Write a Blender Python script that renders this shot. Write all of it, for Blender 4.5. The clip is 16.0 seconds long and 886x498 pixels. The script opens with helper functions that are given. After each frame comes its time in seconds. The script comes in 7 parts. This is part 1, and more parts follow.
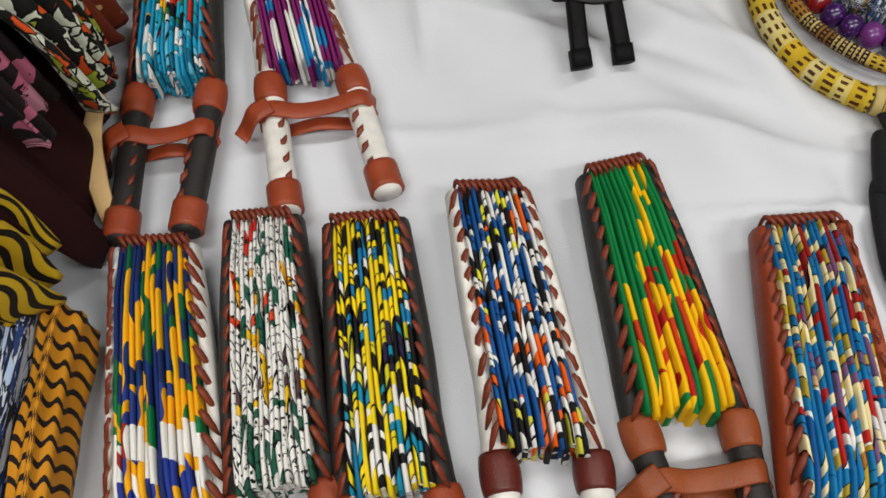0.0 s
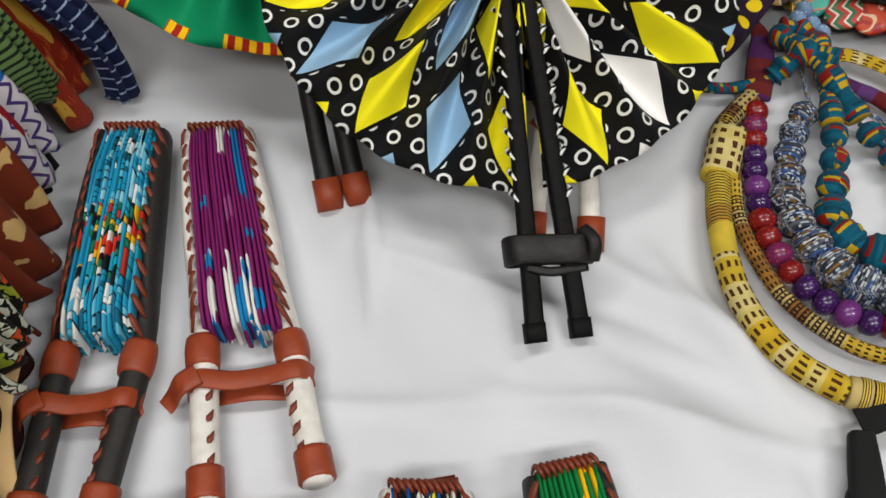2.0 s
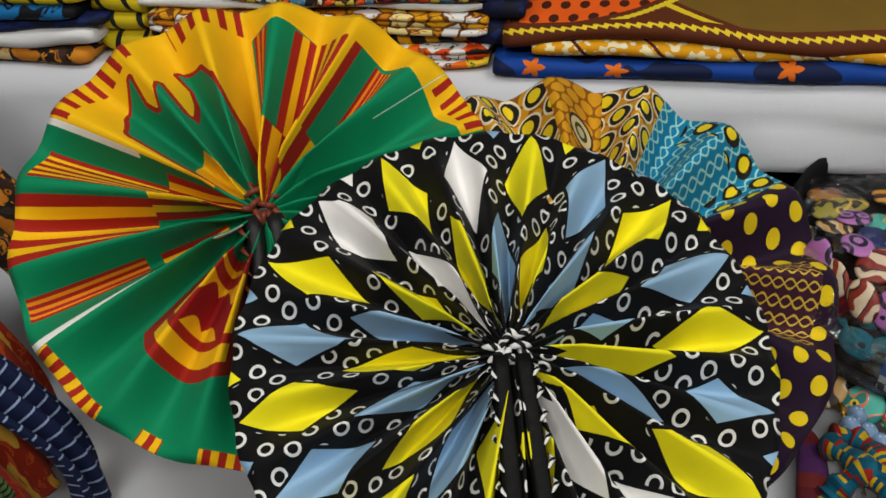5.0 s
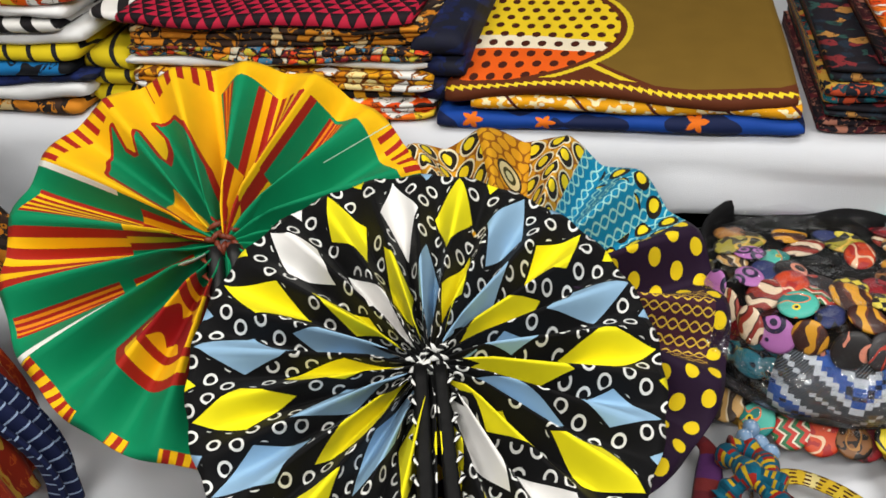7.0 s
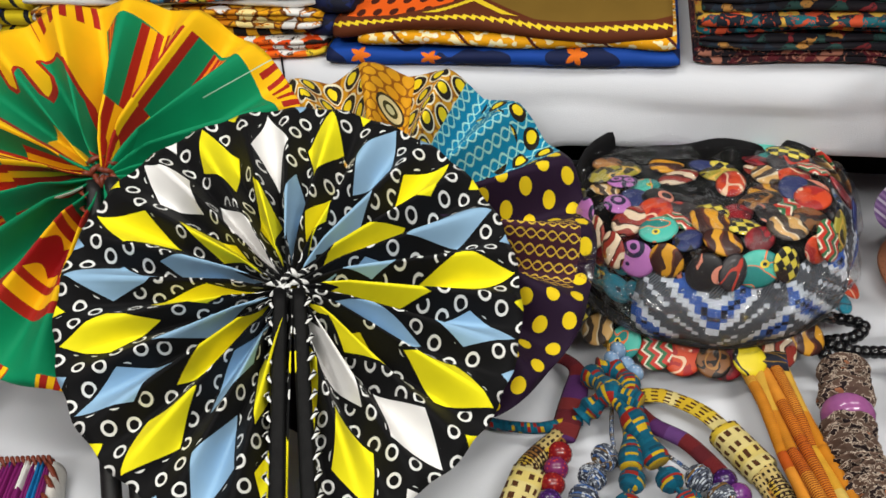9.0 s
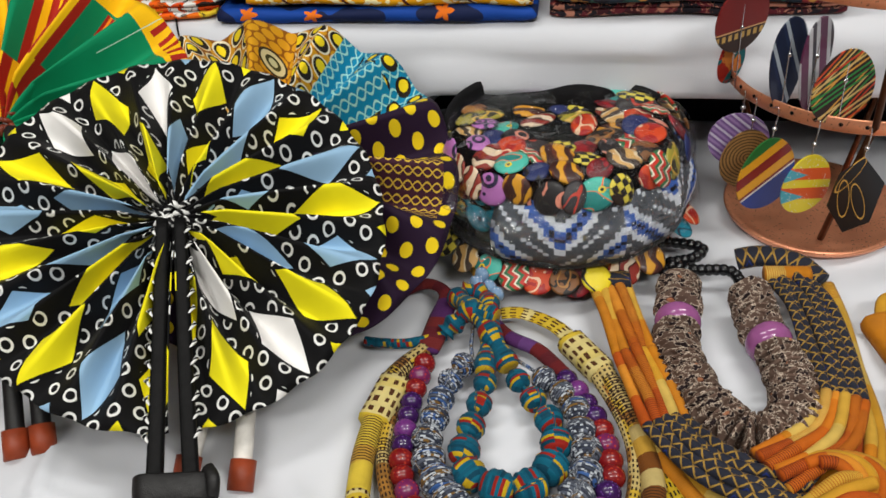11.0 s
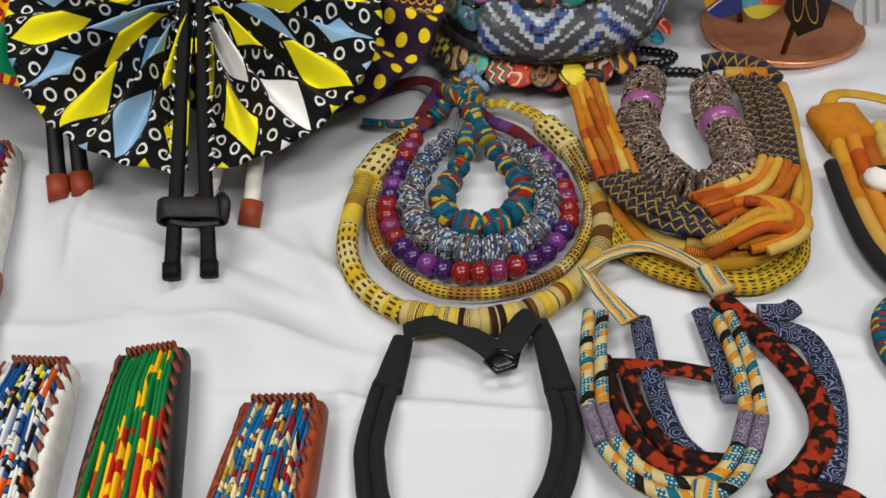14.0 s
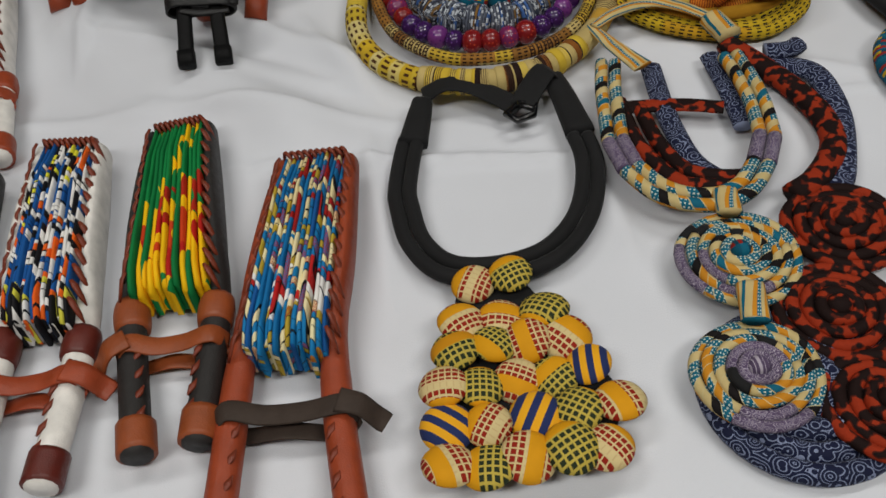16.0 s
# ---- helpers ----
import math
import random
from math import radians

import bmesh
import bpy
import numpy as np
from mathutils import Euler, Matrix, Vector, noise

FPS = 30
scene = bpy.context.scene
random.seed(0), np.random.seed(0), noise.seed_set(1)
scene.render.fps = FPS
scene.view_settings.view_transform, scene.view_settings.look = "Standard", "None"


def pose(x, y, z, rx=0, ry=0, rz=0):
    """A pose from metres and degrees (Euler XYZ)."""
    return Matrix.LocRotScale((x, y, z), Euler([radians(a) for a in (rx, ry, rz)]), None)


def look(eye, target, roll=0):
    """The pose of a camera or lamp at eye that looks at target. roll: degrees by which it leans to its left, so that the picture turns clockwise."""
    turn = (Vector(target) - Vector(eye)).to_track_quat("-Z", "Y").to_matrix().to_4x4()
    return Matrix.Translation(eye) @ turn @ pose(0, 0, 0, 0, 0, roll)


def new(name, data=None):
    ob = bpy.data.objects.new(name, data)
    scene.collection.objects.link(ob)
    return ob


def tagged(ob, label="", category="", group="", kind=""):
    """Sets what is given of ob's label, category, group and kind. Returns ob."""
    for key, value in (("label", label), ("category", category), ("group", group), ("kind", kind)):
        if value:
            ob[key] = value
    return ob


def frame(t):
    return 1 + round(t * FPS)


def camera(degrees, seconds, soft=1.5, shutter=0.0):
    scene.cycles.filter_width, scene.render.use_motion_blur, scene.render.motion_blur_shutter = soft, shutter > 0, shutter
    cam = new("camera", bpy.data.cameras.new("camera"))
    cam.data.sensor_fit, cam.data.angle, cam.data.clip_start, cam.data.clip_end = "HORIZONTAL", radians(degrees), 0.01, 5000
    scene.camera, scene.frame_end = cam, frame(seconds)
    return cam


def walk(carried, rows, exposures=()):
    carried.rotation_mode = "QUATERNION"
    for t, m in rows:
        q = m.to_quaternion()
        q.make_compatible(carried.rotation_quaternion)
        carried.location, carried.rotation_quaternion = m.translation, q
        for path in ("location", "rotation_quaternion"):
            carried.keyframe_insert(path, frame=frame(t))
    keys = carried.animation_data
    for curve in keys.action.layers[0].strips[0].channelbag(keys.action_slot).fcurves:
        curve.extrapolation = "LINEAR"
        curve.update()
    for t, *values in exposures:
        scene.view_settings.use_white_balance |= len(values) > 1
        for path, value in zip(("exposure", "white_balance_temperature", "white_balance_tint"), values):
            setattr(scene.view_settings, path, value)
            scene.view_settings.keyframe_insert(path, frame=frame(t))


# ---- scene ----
cam = camera(52.0, 16.0, soft=1.6)
PATH = [
    (0, (-0.416, -0.747, 1.376), (-0.312, 0.216, -0.373), -5.2),
    (0.5, (-0.405, -0.72, 1.38), (-0.289, 0.25, -0.365), -4.1),
    (1, (-0.384, -0.685, 1.391), (-0.26, 0.334, -0.325), -3.8),
    (1.5, (-0.359, -0.645, 1.405), (-0.231, 0.454, -0.261), -3.5),
    (2, (-0.342, -0.609, 1.402), (-0.209, 0.541, -0.229), -3.0),
    (2.5, (-0.316, -0.575, 1.392), (-0.207, 0.618, -0.209), -3.4),
    (3, (-0.305, -0.549, 1.384), (-0.21, 0.727, -0.153), -3.6),
    (3.5, (-0.295, -0.504, 1.385), (-0.212, 0.84, -0.094), -4.2),
    (4, (-0.288, -0.475, 1.393), (-0.209, 0.981, 0.025), -4.6),
    (4.5, (-0.281, -0.462, 1.398), (-0.187, 1.085, 0.134), -4.4),
    (7, (-0.216, -0.578, 1.447), (-0.123, 1.095, 0.354), -4.2),
    (7.5, (-0.168, -0.595, 1.443), (-0.086, 1.051, 0.31), -4.4),
    (8, (-0.132, -0.606, 1.432), (-0.053, 1.027, 0.281), -4.5),
    (8.5, (-0.1, -0.61, 1.429), (-0.012, 1.011, 0.262), -4.5),
    (9, (-0.098, -0.626, 1.431), (-0.006, 0.992, 0.259), -4.8),
    (9.5, (-0.126, -0.669, 1.434), (0.054, 0.936, 0.255), -4.7),
    (10, (-0.074, -0.704, 1.434), (0.12, 0.902, 0.258), -5.0),
    (12.5, (0.007, -0.855, 1.401), (0.144, 0.721, 0.178), -3.2),
    (13, (0.022, -0.906, 1.382), (0.15, 0.677, 0.168), -3.3),
    (13.5, (0.012, -0.931, 1.372), (0.116, 0.614, 0.105), -3.7),
    (14, (-0.003, -0.964, 1.371), (0.091, 0.548, 0.065), -4.3),
    (14.5, (-0.022, -0.991, 1.362), (0.069, 0.492, 0.022), -5.5),
    (15, (-0.033, -1.025, 1.338), (0.043, 0.412, -0.05), -6.9),
    (15.5, (-0.056, -1.05, 1.318), (0.032, 0.34, -0.118), -7.4),
    (16, (-0.064, -1.065, 1.3), (0.044, 0.286, -0.171), -7.6),
]
walk(cam, [(t, look(eye, target, roll)) for t, eye, target, roll in PATH],
     exposures=[(0.0, -0.25), (2.5, -0.2), (4.0, -0.2), (4.7, -0.42), (7.0, 0.18), (9.5, 0.1), (12.5, -0.1), (14.5, -0.2), (15.5, -0.46), (16.0, -0.66)])

# ---- light ----
T = 0.75  # height of the table top
world = bpy.data.worlds.new("hall_world")
scene.world = world
world.use_nodes = True
world.node_tree.nodes["Background"].inputs[0].default_value = (0.75, 0.8, 0.9, 1)
world.node_tree.nodes["Background"].inputs[1].default_value = 0.02


def area_light(x, y, z, sx, sy, power, color=(1, 0.98, 0.925)):
    d = bpy.data.lights.new("panel_lamp", "AREA")
    d.shape, d.size, d.size_y, d.energy, d.color = "RECTANGLE", sx, sy, power, color
    ob = new("panel_lamp", d)
    ob.location = (x, y, z)
    return ob


for lx, ly, lp in ((-0.9, -1.75, 40), (0.9, -1.75, 40), (-0.9, -0.1, 19.5), (0.9, -0.1, 19.5)):
    area_light(lx, ly, 2.93, 1.15, 0.28, lp)


# ---- material tools ----
class Node:
    """A value in a material, with arithmetic that lays the nodes."""

    def __init__(self, nt, sock):
        self.nt, self.sock = nt, sock

    def op(self, kind, *others):
        n = self.nt.nodes.new("ShaderNodeMath")
        n.operation = kind
        for k, v in enumerate((self, *others)):
            if isinstance(v, Node):
                self.nt.links.new(v.sock, n.inputs[k])
            else:
                n.inputs[k].default_value = v
        return Node(self.nt, n.outputs[0])

    def __add__(self, o): return self.op("ADD", o)
    def __radd__(self, o): return self.op("ADD", o)
    def __sub__(self, o): return self.op("SUBTRACT", o)
    def __rsub__(self, o): return (self * -1) + o
    def __mul__(self, o): return self.op("MULTIPLY", o)
    def __rmul__(self, o): return self.op("MULTIPLY", o)
    def __truediv__(self, o): return self.op("DIVIDE", o)
    def lt(self, o): return self.op("LESS_THAN", o)
    def gt(self, o): return self.op("GREATER_THAN", o)
    def abs(self): return self.op("ABSOLUTE")
    def fract(self): return self.op("FRACT")
    def floor(self): return self.op("FLOOR")
    def sqrt(self): return self.op("SQRT")
    def sin(self): return self.op("SINE")
    def mod(self, o): return self.op("FLOORED_MODULO", o)
    def max(self, o): return self.op("MAXIMUM", o)
    def min(self, o): return self.op("MINIMUM", o)


def rgb(c):
    """Linear colour from 0..255 sRGB."""
    return tuple((v / 255 / 12.92 if v / 255 <= 0.04045 else ((v / 255 + 0.055) / 1.055) ** 2.4) for v in c) + (1.0,)


class Mat:
    """A node material under construction: c is the running colour."""

    def __init__(self, name, base, rough=0.75, metal=0.0, sheen=0.0):
        self.m = bpy.data.materials.new(name)
        self.m.use_nodes = True
        self.nt = self.m.node_tree
        self.b = self.nt.nodes["Principled BSDF"]
        self.b.inputs["Roughness"].default_value = rough
        self.b.inputs["Metallic"].default_value = metal
        self.b.inputs["Sheen Weight"].default_value = sheen * 0.2
        self.b.inputs["Specular IOR Level"].default_value = 0.16 if rough > 0.5 else 0.4
        self.c = rgb(base)
        self.rough = rough

    def coord(self, kind="UV"):
        tc = self.nt.nodes.new("ShaderNodeTexCoord")
        return tc.outputs[kind]

    def uv(self, kind="UV"):
        sx = self.nt.nodes.new("ShaderNodeSeparateXYZ")
        self.nt.links.new(self.coord(kind), sx.inputs[0])
        return Node(self.nt, sx.outputs[0]), Node(self.nt, sx.outputs[1])

    def vec(self, x, y, z=0.0):
        cx = self.nt.nodes.new("ShaderNodeCombineXYZ")
        for k, v in enumerate((x, y, z)):
            if isinstance(v, Node):
                self.nt.links.new(v.sock, cx.inputs[k])
            else:
                cx.inputs[k].default_value = v
        return cx.outputs[0]

    def rand(self, x, y=0.0, z=0.0):
        n = self.nt.nodes.new("ShaderNodeTexWhiteNoise")
        n.noise_dimensions = "3D"
        self.nt.links.new(self.vec(x, y, z), n.inputs["Vector"])
        return Node(self.nt, n.outputs["Value"])

    def own(self):
        n = self.nt.nodes.new("ShaderNodeObjectInfo")
        return Node(self.nt, n.outputs["Random"])

    def noise(self, scale, detail=3.0, vec=None, rough=0.5):
        n = self.nt.nodes.new("ShaderNodeTexNoise")
        n.inputs["Scale"].default_value, n.inputs["Detail"].default_value, n.inputs["Roughness"].default_value = scale, detail, rough
        self.nt.links.new(vec if vec is not None else self.coord("Object"), n.inputs["Vector"])
        return Node(self.nt, n.outputs["Fac"])

    def voro(self, scale, vec=None, feature="F1", out="Distance", randomness=1.0):
        n = self.nt.nodes.new("ShaderNodeTexVoronoi")
        n.feature = feature
        n.inputs["Scale"].default_value, n.inputs["Randomness"].default_value = scale, randomness
        self.nt.links.new(vec if vec is not None else self.coord("Object"), n.inputs["Vector"])
        return Node(self.nt, n.outputs[out])

    def ramp(self, fac, colours, positions=None):
        """A pick from a row of colours by a value 0..1."""
        n = self.nt.nodes.new("ShaderNodeValToRGB")
        n.color_ramp.interpolation = "CONSTANT"
        el = n.color_ramp.elements
        while len(el) < len(colours):
            el.new(0.5)
        for k, col in enumerate(colours):
            el[k].position = positions[k] if positions else k / len(colours)
        for k, col in enumerate(colours):
            el[k].color = rgb(col)
        self.nt.links.new(fac.sock, n.inputs[0])
        return n.outputs[0]

    def lay(self, mask, colour):
        """Lays a colour (0..255, or a socket) over the running one where mask is 1."""
        n = self.nt.nodes.new("ShaderNodeMix")
        n.data_type = "RGBA"
        for k, v in ((6, self.c), (7, colour)):
            if isinstance(v, tuple):
                n.inputs[k].default_value = v if len(v) == 4 else rgb(v)
            else:
                self.nt.links.new(v, n.inputs[k])
        if isinstance(mask, Node):
            self.nt.links.new(mask.sock, n.inputs[0])
        else:
            n.inputs[0].default_value = mask
        self.c = n.outputs[2]
        return self

    def tone(self, fac, low=0.8, high=1.1):
        """Varies the running colour's value by a factor 0..1."""
        n = self.nt.nodes.new("ShaderNodeHueSaturation")
        if isinstance(self.c, tuple):
            n.inputs["Color"].default_value = self.c
        else:
            self.nt.links.new(self.c, n.inputs["Color"])
        v = fac * (high - low) + low
        self.nt.links.new(v.sock, n.inputs["Value"])
        self.c = n.outputs[0]
        return self

    def bump(self, height, strength=0.3, distance=0.001):
        n = self.nt.nodes.new("ShaderNodeBump")
        n.inputs["Strength"].default_value, n.inputs["Distance"].default_value = strength, distance
        self.nt.links.new(height.sock, n.inputs["Height"])
        self.nt.links.new(n.outputs[0], self.b.inputs["Normal"])
        return self

    def gloss(self, fac, low, high):
        v = fac * (high - low) + low
        self.nt.links.new(v.sock, self.b.inputs["Roughness"])
        return self

    def done(self):
        if isinstance(self.c, tuple):
            self.b.inputs["Base Color"].default_value = self.c
        else:
            self.nt.links.new(self.c, self.b.inputs["Base Color"])
        return self.m


def weave(m, scale=1400, strength=0.25):
    """A fine cloth relief and slight uneven tone."""
    n = m.noise(scale, 2.0)
    m.tone(m.noise(25, 3.0), 0.86, 1.1)
    return m.bump(n, strength, 0.0006)


def band(x, lo, hi):
    return x.gt(lo) * x.lt(hi)


def cell(u):
    """Place within a unit cell, from -0.5 to 0.5."""
    return u.fract() - 0.5


# ---- mesh tools ----
def obj(name, bm, mat=None, parent=None, label="", smooth=True):
    me = bpy.data.meshes.new(name)
    bm.to_mesh(me)
    bm.free()
    if smooth:
        me.polygons.foreach_set("use_smooth", [True] * len(me.polygons))
    for mt in (mat if isinstance(mat, (list, tuple)) else [mat]):
        if mt:
            me.materials.append(mt)
    ob = new(name, me)
    if parent is not None:
        ob.parent = parent
    if label:
        tagged(ob, label)
    return ob


def part(name, bm, mat, parent, label="", smooth=True):
    return obj(name, bm, mat, parent, label, smooth)


def thing(name, label, category, group="", at=(0, 0, 0)):
    ob = new(name)
    ob.empty_display_size = 0.02
    ob.location = at
    return tagged(ob, label, category, group)


def smooth_line(pts, n=8, closed=False):
    """A Catmull-Rom curve through the points, n steps a span."""
    p = [Vector(q) for q in pts]
    k = len(p)
    out = []
    for i in range(k if closed else k - 1):
        if closed:
            a, b, c, d = p[i - 1], p[i], p[(i + 1) % k], p[(i + 2) % k]
        else:
            a, b, c, d = p[max(i - 1, 0)], p[i], p[i + 1], p[min(i + 2, k - 1)]
        for j in range(n):
            s = j / n
            out.append(0.5 * ((2 * b) + (c - a) * s + (2 * a - 5 * b + 4 * c - d) * s * s + (3 * b - a - 3 * c + d) * s ** 3))
    if not closed:
        out.append(p[-1])
    return out


def sweep(bm, line, rx, rz=None, segs=10, closed=False, caps=True, up=(0, 0, 1), square=0.0, u0=0.0, twist=0.0):
    """A tube along a line; rx and rz are half-widths across and along up, numbers or functions of 0..1. UV: metres along, turns round."""
    rz = rx if rz is None else rz
    uvl = bm.loops.layers.uv.verify()
    n = len(line)
    rings, length, lens = [], 0.0, []
    for i, p in enumerate(line):
        if closed:
            d = line[(i + 1) % n] - line[i - 1]
        else:
            d = line[min(i + 1, n - 1)] - line[max(i - 1, 0)]
        d.normalize()
        upv = Vector(up)
        if abs(d.dot(upv)) > 0.98:
            upv = Vector((0, 1, 0))
        side = d.cross(upv).normalized()
        top = side.cross(d).normalized()
        if i:
            length += (p - line[i - 1]).length
        lens.append(length)
        s = i / max(n - 1, 1)
        a = rx(s) if callable(rx) else rx
        b = rz(s) if callable(rz) else rz
        ring = []
        for k in range(segs):
            w = 2 * math.pi * k / segs + twist * s
            cw, sw = math.cos(w), math.sin(w)
            if square:
                cw = math.copysign(abs(cw) ** (1 - square), cw)
                sw = math.copysign(abs(sw) ** (1 - square), sw)
            ring.append(bm.verts.new(p + side * (a * cw) + top * (b * sw)))
        rings.append(ring)
    m = n if closed else n - 1
    total = length + ((line[0] - line[-1]).length if closed else 0)
    for i in range(m):
        j = (i + 1) % n
        l1 = lens[j] if j else total
        for k in range(segs):
            k2 = (k + 1) % segs
            f = bm.faces.new((rings[i][k], rings[i][k2], rings[j][k2], rings[j][k]))
            for lp, (uu, vv) in zip(f.loops, ((lens[i], k / segs), (lens[i], (k + 1) / segs), (l1, (k + 1) / segs), (l1, k / segs))):
                lp[uvl].uv = (uu + u0, vv)
    if caps and not closed:
        for ring, rev in ((rings[0], False), (rings[-1], True)):
            f = bm.faces.new(ring if rev else ring[::-1])
            for lp in f.loops:
                lp[uvl].uv = (u0 + (total if rev else 0.0), 0.5)
    return rings


def tube(name, pts, rx, mat, parent, rz=None, n=8, segs=10, closed=False, label="", square=0.0, up=(0, 0, 1), u0=0.0, straight=False):
    bm = bmesh.new()
    line = [Vector(p) for p in pts] if straight else smooth_line(pts, n, closed)
    sweep(bm, line, rx, rz, segs, closed, square=square, up=up, u0=u0)
    return part(name, bm, mat, parent, label)


def lathe(bm, profile, segs=24, m=None):
    """Turns a row of (radius, height) round z. UV: x, y in the thing's own metres."""
    uvl = bm.loops.layers.uv.verify()
    m = m or Matrix()
    rows = []
    for r, h in profile:
        if r < 1e-6:
            rows.append([(bm.verts.new(m @ Vector((0, 0, h))), (0, 0))])
        else:
            rows.append([(bm.verts.new(m @ Vector((r * math.cos(2 * math.pi * k / segs), r * math.sin(2 * math.pi * k / segs), h))),
                          (r * math.cos(2 * math.pi * k / segs), r * math.sin(2 * math.pi * k / segs))) for k in range(segs)])
    for a, b in zip(rows, rows[1:]):
        for k in range(segs):
            k2 = (k + 1) % segs
            q = [a[0], b[k], b[k2]] if len(a) == 1 else [a[k], b[0], a[k2]] if len(b) == 1 else [a[k], b[k], b[k2], a[k2]]
            f = bm.faces.new([v for v, _ in q])
            for lp, (_, w) in zip(f.loops, q):
                lp[uvl].uv = w
    return rows


def box(bm, x0, x1, y0, y1, z0, z1, bevel=0.0):
    vs = [bm.verts.new((x, y, z)) for z in (z0, z1) for y in (y0, y1) for x in (x0, x1)]
    fs = [bm.faces.new([vs[k] for k in q]) for q in ((0, 2, 3, 1), (4, 5, 7, 6), (0, 1, 5, 4), (2, 6, 7, 3), (0, 4, 6, 2), (1, 3, 7, 5))]
    if bevel:
        es = list({e for f in fs for e in f.edges})
        bmesh.ops.bevel(bm, geom=es, offset=bevel, segments=2, affect="EDGES")

# ---- materials: the place ----
m = Mat("white_tablecloth", (206, 208, 214), 0.85, sheen=0.2)
m.tone(m.noise(6, 3.0), 0.93, 1.03)
m.bump(m.noise(900, 2.0) * 0.4 + m.noise(18, 4.0), 0.25, 0.004)
M_CLOTH = m.done()
m = Mat("grey_wall_paint", (96, 96, 96), 0.9)
m.tone(m.noise(2, 4.0), 0.9, 1.05)
M_WALL = m.done()
m = Mat("hall_carpet", (92, 92, 98), 0.95)
m.tone(m.noise(300, 2.0), 0.6, 1.2)
M_FLOOR = m.done()
# Near-black for boards, felt and cord, and for pieces standing in for shade.
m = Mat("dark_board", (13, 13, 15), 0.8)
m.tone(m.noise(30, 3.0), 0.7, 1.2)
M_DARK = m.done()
m = Mat("ceiling_board", (150, 150, 150), 0.9)
m.tone(m.noise(40, 3.0), 0.92, 1.03)
M_CEIL = m.done()


def leather(name, base, rough=0.42):
    m = Mat(name, base, rough)
    m.tone(m.noise(70, 4.0), 0.6, 1.25)
    m.gloss(m.noise(160, 3.0), rough - 0.1, rough + 0.25)
    m.bump(m.voro(900) * 0.6 + m.noise(240, 3.0), 0.4, 0.0008)
    return m.done()


M_TAN = leather("tan_leather", (142, 70, 34))
M_BROWN = leather("brown_leather", (118, 50, 30), 0.4)
M_MAROON = leather("maroon_leather", (92, 34, 26), 0.35)
M_BLACK = leather("black_leather", (17, 16, 17), 0.45)
M_STICK = leather("black_stick_leather", (9, 9, 10), 0.55)
M_CHAR = leather("charcoal_leather", (36, 33, 32), 0.5)
M_WHITE = leather("white_leather", (226, 222, 216), 0.4)
M_RUST = leather("rust_leather", (148, 62, 32), 0.4)
M_GREYSTRAP = leather("dark_grey_strap", (62, 52, 46), 0.6)

# ---- structure ----
def room():
    for nm, q in (("wall_north", (-3, 3, 3.0, 3.1, 0, 3)), ("wall_south", (-3, 3, -3.1, -3.0, 0, 3)),
                  ("wall_west", (-3.1, -3, -3, 3, 0, 3)), ("wall_east", (3, 3.1, -3, 3, 0, 3))):
        bm = bmesh.new()
        box(bm, *q)
        tagged(obj(nm, bm, M_WALL, smooth=False), "plain mid grey painted hall wall", "wall", kind="structure")
    bm = bmesh.new()
    box(bm, -3.1, 3.1, -3.1, 3.1, -0.1, 0)
    tagged(obj("floor", bm, M_FLOOR, smooth=False), "dark grey hall carpet floor", "floor", kind="structure")
    bm = bmesh.new()
    box(bm, -3.1, 3.1, -3.1, 3.1, 3.0, 3.1)
    tagged(obj("ceiling", bm, M_CEIL, smooth=False), "plain grey board ceiling with lamps", "ceiling", kind="structure")


room()

# Ridges of the cloth: two ends, height and width.
RIDGES = [((-0.46, 0.02), (-0.08, -0.42), 0.010, 0.035), ((-0.30, -0.06), (0.02, -0.36), 0.008, 0.022),
          ((-0.55, -0.335), (0.25, -0.50), 0.0040, 0.006), ((-0.40, -0.10), (-0.26, -0.33), 0.006, 0.03),
          ((-0.02, 0.10), (-0.16, -0.12), 0.008, 0.03), ((0.10, 0.24), (0.62, 0.02), 0.005, 0.03),
          ((0.02, -0.40), (0.5, -0.48), 0.003, 0.006), ((0.42, -0.05), (0.75, -0.35), 0.006, 0.03),
          ((-0.33, 0.03), (-0.36, -0.22), 0.004, 0.008), ((-0.38, -0.13), (-0.05, -0.33), 0.004, 0.014), ((-0.30, -0.28), (0.0, -0.40), 0.003, 0.012), ((-0.12, -0.16), (-0.05, -0.36), 0.003, 0.014),
          ((-0.44, -0.27), (-0.16, -0.33), 0.003, 0.012), ((-0.065, -0.38), (-0.075, -0.62), 0.003, 0.012), ((0.13, -0.37), (0.125, -0.62), 0.003, 0.014), ((-0.50, 0.02), (-0.42, -0.30), 0.003, 0.012), ((0.22, -0.33), (0.42, -0.45), 0.003, 0.012), ((0.07, 0.15), (-0.02, 0.02), 0.006, 0.02)]


